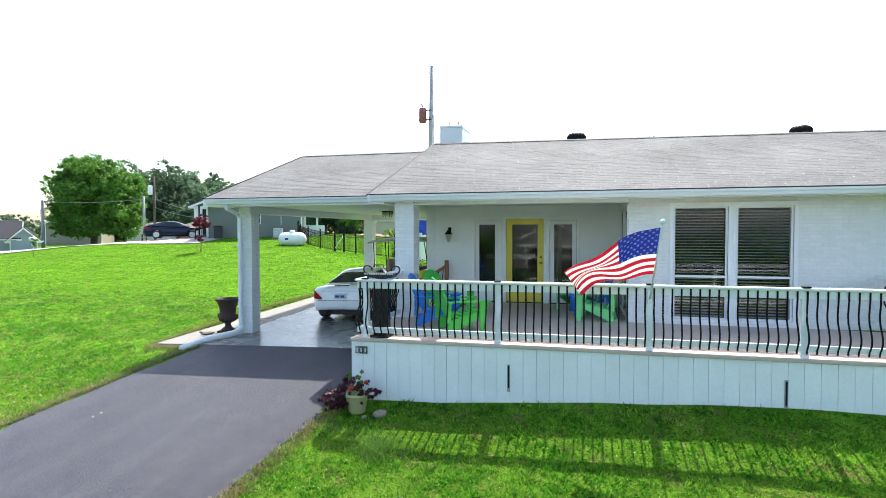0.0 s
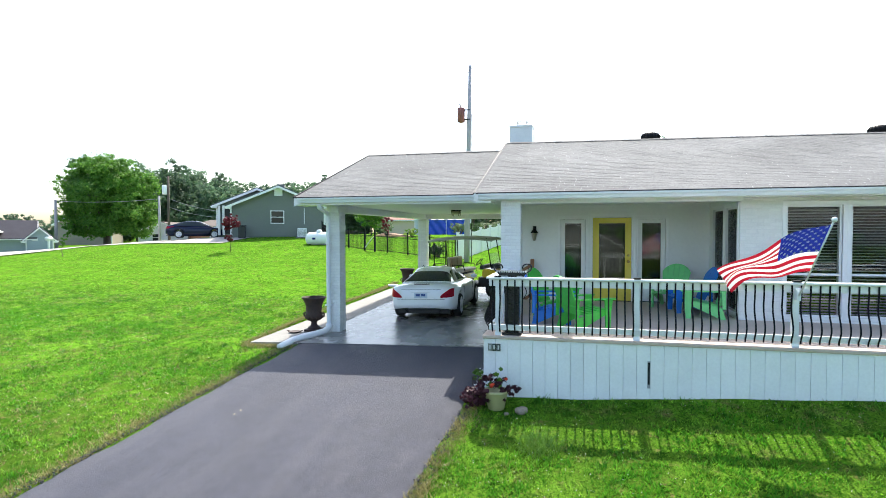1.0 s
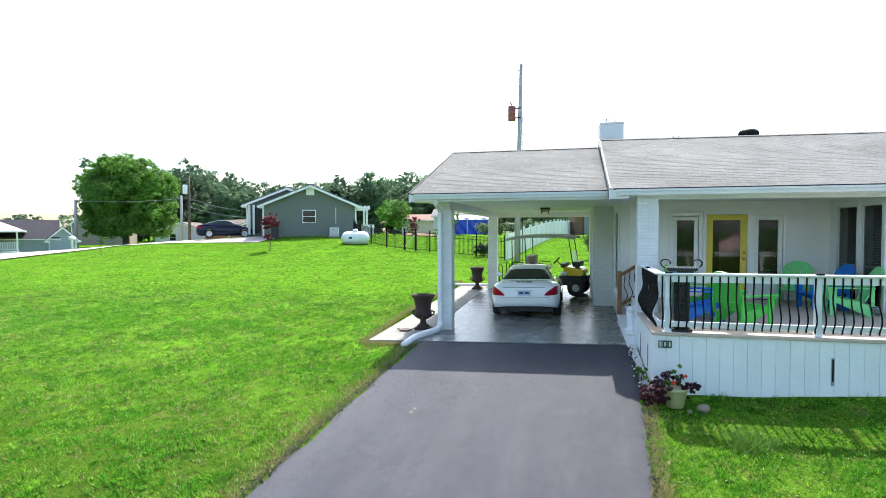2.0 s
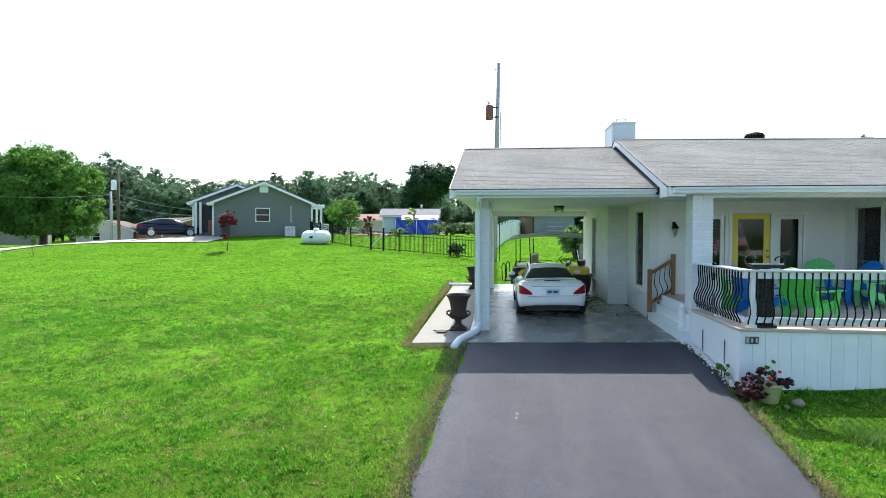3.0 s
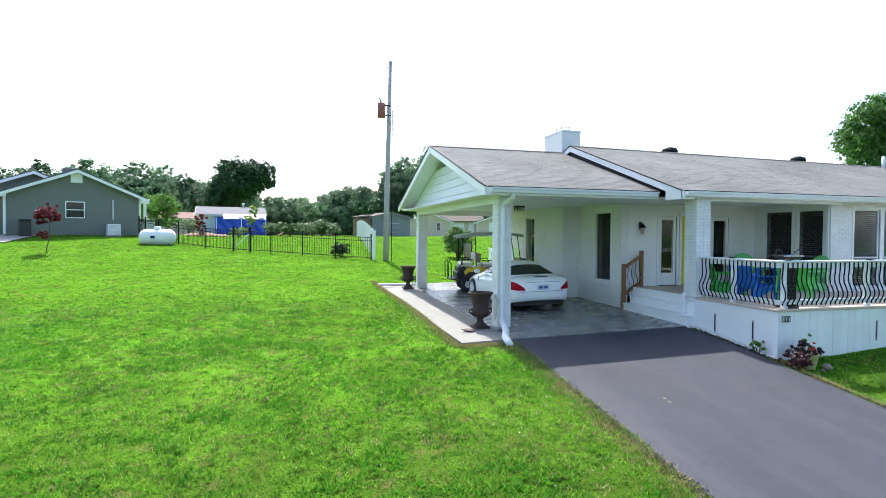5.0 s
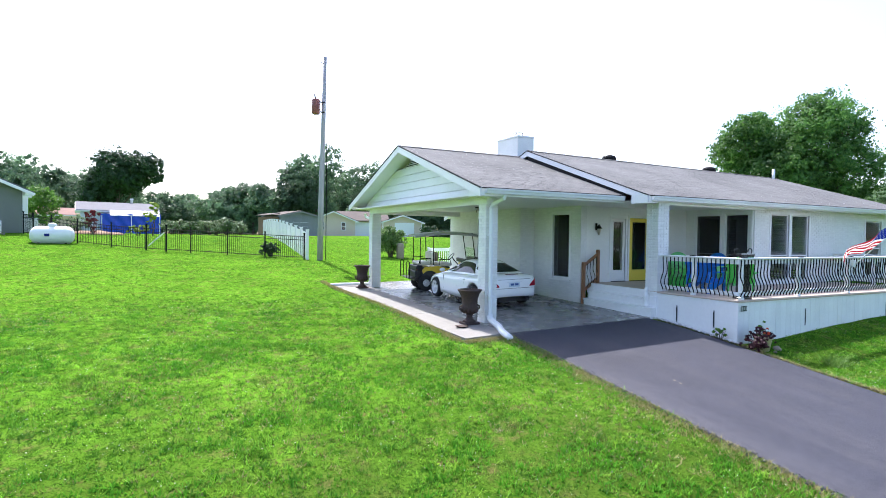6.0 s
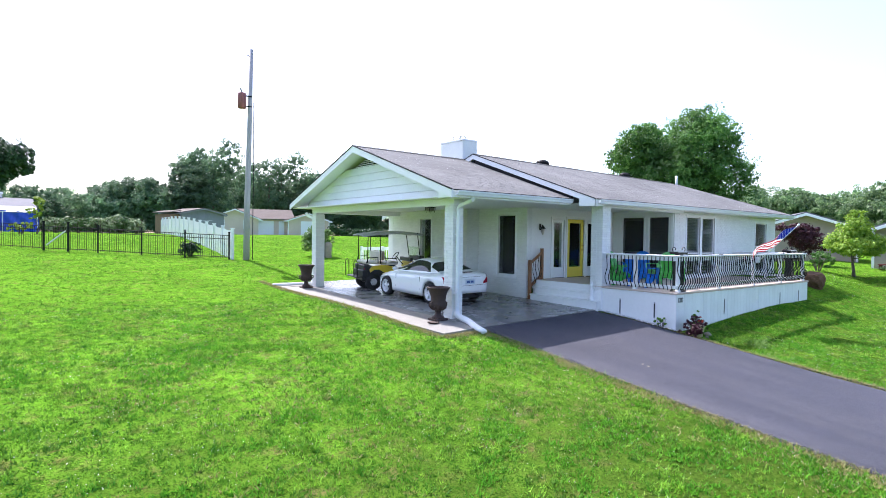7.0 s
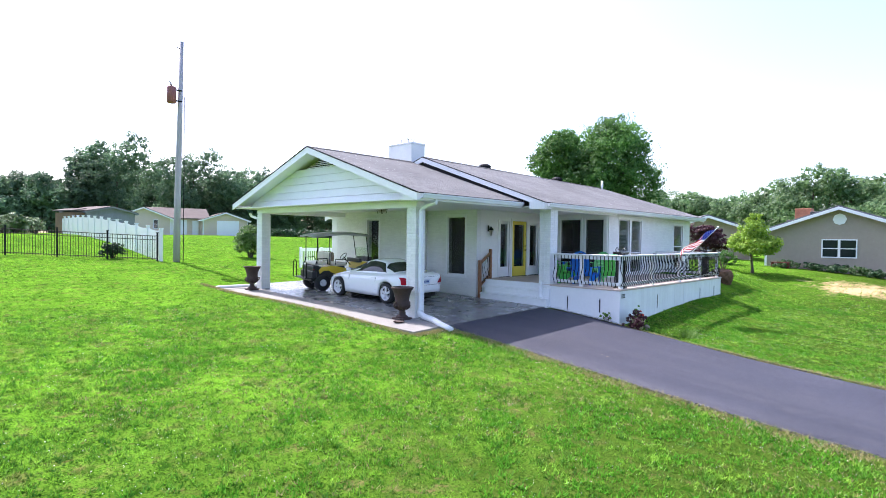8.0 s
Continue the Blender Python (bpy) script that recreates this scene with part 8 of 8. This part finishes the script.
def stone(x, y, r, seed, name="rock", label="small pale field stone in the grass", group=""):
    bm = bmesh.new()
    bmesh.ops.create_icosphere(bm, subdivisions=2, radius=1)
    for v in bm.verts:
        q = 1 + 0.28 * noise.noise(v.co * 1.1 + Vector((seed, 0, 0)))
        v.co = Vector((v.co.x * r * q, v.co.y * r * 0.8 * q, v.co.z * r * 0.62 * q))
    return solo(name, bm, STONE, label, "stone", (x, y, gz(x, y) + r * 0.3), seed * 40 % 360, group=group, smooth=True)


stone(-2.93, 7.95, 0.11, 1)
stone(-3.15, 7.85, 0.05, 2)
gp = random.Random(12)
vs, fs = [], []
for k in range(700):
    y = gp.uniform(8.35, 10.95)
    x = -3.62 - abs(gp.gauss(0.0, 0.06)) - 0.02
    r = gp.uniform(0.012, 0.028)
    o = len(vs)
    zz = gz(x, y) + 0.05
    for dx, dy, dz in ((1, 0, 0), (-1, 0, 0), (0, 1, 0), (0, -1, 0), (0, 0, 0.7), (0, 0, -0.7)):
        vs.append((x + dx * r * gp.uniform(0.7, 1.2), y + dy * r * gp.uniform(0.7, 1.2), zz + dz * r))
    fs += [(o + a, o + b, o + c) for a, b, c in ((0, 2, 4), (2, 1, 4), (1, 3, 4), (3, 0, 4), (2, 0, 5), (1, 2, 5), (3, 1, 5), (0, 3, 5))]
solo("gravel", quick("gravel", vs, fs, mat("white_gravel", (0.6, 0.6, 0.58), 0.8, isl=0.3, bump=0.2)), None, "white gravel strip beside the driveway and porch", "gravel", kind="stuff")
BOULDER = mat("brown_boulder", (0.085, 0.048, 0.03), 0.95, var=0.4, scales=(2.5, 16), bump=0.8, bscale=14, tint=(0.15, 0.085, 0.05), spec=0.1)
bm = bmesh.new()
bmesh.ops.create_icosphere(bm, subdivisions=4, radius=1)
for v in bm.verts:
    q = 1 + 0.22 * noise.noise(v.co * 1.2 + Vector((5, 2, 0))) + 0.09 * noise.noise(v.co * 3.4) + 0.035 * noise.noise(v.co * 9)
    v.co = Vector((v.co.x * 0.52 * q, v.co.y * 0.42 * q, min(v.co.z * q, 0.66 + 0.16 * v.co.x) * 0.5))
solo("boulder", bm, BOULDER, "rough brown boulder lying on the lawn beyond the porch", "rock", (7.95, 9.25, gz(7.95, 9.25) + 0.2), 20)
bm = bmesh.new()
lathe(bm, [(0.1, 0.0), (0.1, 0.05), (0.075, 0.06), (0.07, 0.16), (0.09, 0.24), (0.082, 0.31), (0.055, 0.375), (0.038, 0.39), (0.058, 0.42), (0.062, 0.46), (0.04, 0.51), (0.0, 0.52)], 18)
for v in bm.verts:
    v.co.x *= 1.0 + 0.16 * math.sin(v.co.z * 19)
    v.co.y *= 0.86
    v.co.x += 0.012 * math.sin(v.co.z * 12)
solo("garden_statue", bm, WHITE, "small white garden statue standing on the steps", "statue", (-3.71, 11.0, STEP_Z + (FLOOR - STEP_Z) / 3), 25, smooth=True)
ss = thing("stone_marker", "weathered upright stone beside the bush", "stone", (-3.1, 29.3, gz(-3.1, 29.3)))
bm = boxes((-0.2, 0.2, -0.12, 0.12, -0.1, 0.85), bevel=0.06)
part("slab", bm, STONE, ss, smooth=True)

# white railing beyond the carport's far end
rr = thing("white_picket_railing", "white wooden picket railing beyond the golf cart", "railing", (-2.3, 25.0, gz(-2.3, 25.0)))
zr = gz(-2.3, 25.0)
for x in (-3.4, -2.2, -1.0):
    part("post", boxes((x - 0.05, x + 0.05, 24.95, 25.05, zr - 0.1, 2.34), bevel=0.006), WHITE_WOOD, rr, world=True)
for z0, z1 in ((2.14, 2.3), (zr + 0.12, zr + 0.2)):
    part("rail", boxes((-3.45, -0.95, 24.97, 25.03, z0, z1), bevel=0.004), WHITE_WOOD, rr, world=True)
for k in range(20):
    x = -3.28 + k * 0.12
    part("picket", boxes((x - 0.018, x + 0.018, 24.98, 25.02, zr + 0.2, 2.14)), WHITE_WOOD, rr, world=True)

# ---- grass blades, clover, fallen bits ----
gb = np.random.default_rng(21)


def on_lawn(x, y):
    slab_in = (x > -9.45) & (x < -3.3) & (y > 10.62) & (y < 21.8)
    drive_in = (x > drive_left(y) + 0.03) & (x < drive_right(y) - 0.03) & (y < 11.3)
    house_in = (x > -3.66) & (x < 9.6) & (y > 8.42) & (y < 21.6)
    return ~(slab_in | drive_in | house_in)


def patchy(x, y, s, k):
    return 0.5 + 0.5 * np.sin(x * s + 1.9 * np.sin(y * s * 0.7 + k)) * np.sin(y * s * 1.1 + 1.4 * np.sin(x * s * 0.8 + 2 * k))


def blades(name, label, x, y, height, width, material, per=4):
    """Tufts of single-triangle blades standing on the lawn."""
    keep = on_lawn(x, y)
    x, y, height = x[keep], y[keep], height[keep]
    n = len(x)
    X, Y, Hh = np.repeat(x, per) + gb.normal(0, 0.022, n * per), np.repeat(y, per) + gb.normal(0, 0.022, n * per), np.repeat(height, per) * gb.uniform(0.6, 1.25, n * per)
    Z = ground_z(X, Y) - 0.005
    a = gb.uniform(0, math.tau, n * per)
    w = width * gb.uniform(0.7, 1.3, n * per)
    lean = gb.uniform(0.3, 1.4, n * per) * Hh
    b = a + gb.uniform(0.6, 2.4, n * per)
    v = np.empty((n * per, 3, 3))
    v[:, 0] = np.stack([X - np.cos(a) * w, Y - np.sin(a) * w, Z], 1)
    v[:, 1] = np.stack([X + np.cos(a) * w, Y + np.sin(a) * w, Z], 1)
    v[:, 2] = np.stack([X + np.cos(b) * lean, Y + np.sin(b) * lean, Z + Hh], 1)
    return solo(name, fast_mesh(name, v.reshape(-1, 3), np.arange(n * per * 3).reshape(-1, 3), material), None, label, "grass", kind="stuff")


n = 199000
gx, gy = gb.uniform(-26, 10, n) + gb.normal(0, 2.5, n), -1.5 + 19 * gb.random(n) ** 1.15 + gb.normal(0, 0.8, n)
# thin spots where the soil shows between the tufts, most of all on the dry front lawn
thin = patchy(gx, gy, 2.9, 0.7) * patchy(gx, gy, 7.3, 1.9) > np.where((gx < -9) & (gy < 8), 0.34, 0.5)
keep = ~thin | (gb.random(n) < 0.3)
gx, gy, n = gx[keep], gy[keep], int(keep.sum())
blades("short_grass", "short green blades of mown lawn grass", gx, gy, 0.02 + 0.075 * patchy(gx, gy, 3.1, 1.0) ** 2 * patchy(gx, gy, 9.7, 2.0) + 0.03 * gb.random(n) ** 2, 0.0085, GRASS_BLADE)
n = 90000
gx, gy = gb.uniform(-42, 20, n) + gb.normal(0, 6, n), 11 + 36 * gb.random(n) ** 1.4 + gb.normal(0, 2, n)
blades("far_grass", "short green lawn grass farther from the driveway", gx, gy, 0.028 + 0.022 * patchy(gx, gy, 1.1, 2.0) ** 2 + 0.015 * gb.random(n), 0.014, GRASS_BLADE, 3)
GRASS_DARK = leaf_mat("clover_leaf", (0.05, 0.2, 0.012), (0.13, 0.37, 0.025), 0.4)
GRASS_DARK.node_tree.nodes["Principled BSDF"].inputs["Specular IOR Level"].default_value = 0.05
n = 70000
gx, gy = gb.uniform(-26, 9, n), -1 + 16 * gb.random(n)
k = patchy(gx, gy, 0.9, 4.0) * patchy(gx, gy, 2.3, 0.3) > np.where((gx < -9) & (gy < 7), 0.22, 0.36)
blades("clover", "dark green clumps of clover in the lawn", gx[k], gy[k], 0.03 + 0.04 * gb.random(k.sum()), 0.012, GRASS_DARK, 5)
GRASS_DRY = leaf_mat("dry_grass", (0.2, 0.18, 0.055), (0.35, 0.31, 0.115), 0.2)
n = 9000
gy = gb.uniform(-2, 10.8, n)
side = gb.random(n) < 0.5
gx = np.where(side, drive_left(gy) - np.abs(gb.normal(0, 0.2, n)) + 0.03, drive_right(gy) + np.abs(gb.normal(0, 0.1, n)) - 0.03)
blades("dry_edge_grass", "dry straw-coloured grass along the driveway edges", gx, gy, 0.03 + 0.04 * gb.random(n), 0.007, GRASS_DRY, 3)
n = 30000
gx, gy = gb.uniform(-26, 10, n), -1 + 18 * gb.random(n)
k = patchy(gx, gy, 0.55, 2.2) * (0.45 + 0.55 * patchy(gx, gy, 2.1, 1.2)) > np.where(gx < -9, 0.34, 0.6)
blades("thatch", "straw-coloured thatch in thin patches of the lawn", gx[k], gy[k], 0.02 + 0.03 * gb.random(k.sum()), 0.008, GRASS_DRY, 5)
n = 15000
gx, gy = gb.uniform(-26, 13, n), 0 + 17 * gb.random(n)
k = (patchy(gx, gy, 0.8, 3.1) > 0.4) & (patchy(gx, gy, 3.7, 1.1) > 0.3) & on_lawn(gx, gy)
gx, gy = gx[k], gy[k]
c = np.stack([gx, gy, ground_z(gx, gy) + gb.uniform(0.04, 0.075, len(gx))], 1)
r = gb.uniform(0.0035, 0.0075, (len(gx), 1, 1))
dome = np.array([(1, 0, -0.3), (0, 1, -0.3), (-1, 0, -0.3), (0, -1, -0.3), (0, 0, 0.9)])
v = (c[:, None] + dome[None] * r).reshape(-1, 3)
f = np.array([(0, 1, 4), (1, 2, 4), (2, 3, 4), (3, 0, 4)])
f = (f[None] + (np.arange(len(gx)) * 5)[:, None, None]).reshape(-1, 3)
solo("clover_flowers", fast_mesh("clover_flowers", v, f, FLOWER_WHITE), None, "tiny white clover flowers scattered in the lawn", "flowers", kind="stuff")
shrub("weed_clump", "small green weed growing at the porch skirt", -3.78, 8.75, 0.3, 0.22, LEAF_LIGHT, 220, 0.06, 91)
n = 120
gx, gy = -2.6 + gb.normal(0, 0.14, n), 6.9 + gb.normal(0, 0.12, n)
blades("grass_clump", "tall tuft of light green grass in the lawn", gx, gy, 0.12 + 0.14 * gb.random(n), 0.006, LEAF_LIGHT, 3)
# dry fringe along the slab, dark crumbs broken from the asphalt edges
n = 4200
side = gb.random(n) < 0.75
gy = np.where(side, gb.uniform(10.6, 21.8, n), 10.62 - np.abs(gb.normal(0, 0.08, n)))
gx = np.where(side, -9.45 - np.abs(gb.normal(0, 0.09, n)), gb.uniform(-9.45, -8.4, n))
blades("slab_edge_grass", "dry straw-coloured grass along the carport slab", gx, gy, 0.03 + 0.04 * gb.random(n), 0.007, GRASS_DRY, 3)
octa = np.array([(1, 0, 0), (-1, 0, 0), (0, 1, 0), (0, -1, 0), (0, 0, 0.8), (0, 0, -0.8)])
f8 = np.array([(0, 2, 4), (2, 1, 4), (1, 3, 4), (3, 0, 4), (2, 0, 5), (1, 2, 5), (3, 1, 5), (0, 3, 5)])
n = 4200
gy = gb.uniform(-3, 10.6, n)
gx = np.where(gb.random(n) < 0.6, drive_left(gy) - gb.normal(0.0, 0.045, n), drive_right(gy) + gb.normal(0.0, 0.045, n))
c = np.stack([gx, gy, ground_z(gx, gy) + 0.024], 1)
v = (c[:, None] + octa[None] * gb.uniform(0.005, 0.017, (n, 1, 1)) * gb.uniform(0.6, 1.3, (n, 6, 1))).reshape(-1, 3)
f = (f8[None] + (np.arange(n) * 6)[:, None, None]).reshape(-1, 3)
solo("asphalt_crumbs", fast_mesh("asphalt_crumbs", v, f, ASPHALT), None, "dark crumbs of asphalt along the driveway edges", "asphalt crumbs", kind="stuff")
dl = random.Random(6)
for i in range(11):
    x, y = dl.uniform(-10.4, -8.6), dl.uniform(6.5, 10.4)
    if i > 8:
        x, y = dl.uniform(-8, -4.2), dl.uniform(2.5, 9.5)
    bm = bmesh.new()
    prism(bm, [(-0.025, 0), (-0.006, 0.014), (0.022, 0.006), (0.028, 0.0), (0.012, -0.012), (-0.012, -0.012)], "z", 0, 0.004)
    for v in bm.verts:
        v.co.z += abs(v.co.x) * 0.3
    solo("fallen_leaf", bm, mat("dry_leaf", (0.4, 0.33, 0.22), 0.8, var=0.2, bump=0), "dry curled fallen leaf on the ground", "leaf", (x, y, gz(x, y) + 0.045), dl.uniform(0, 360), group="fallen leaves")
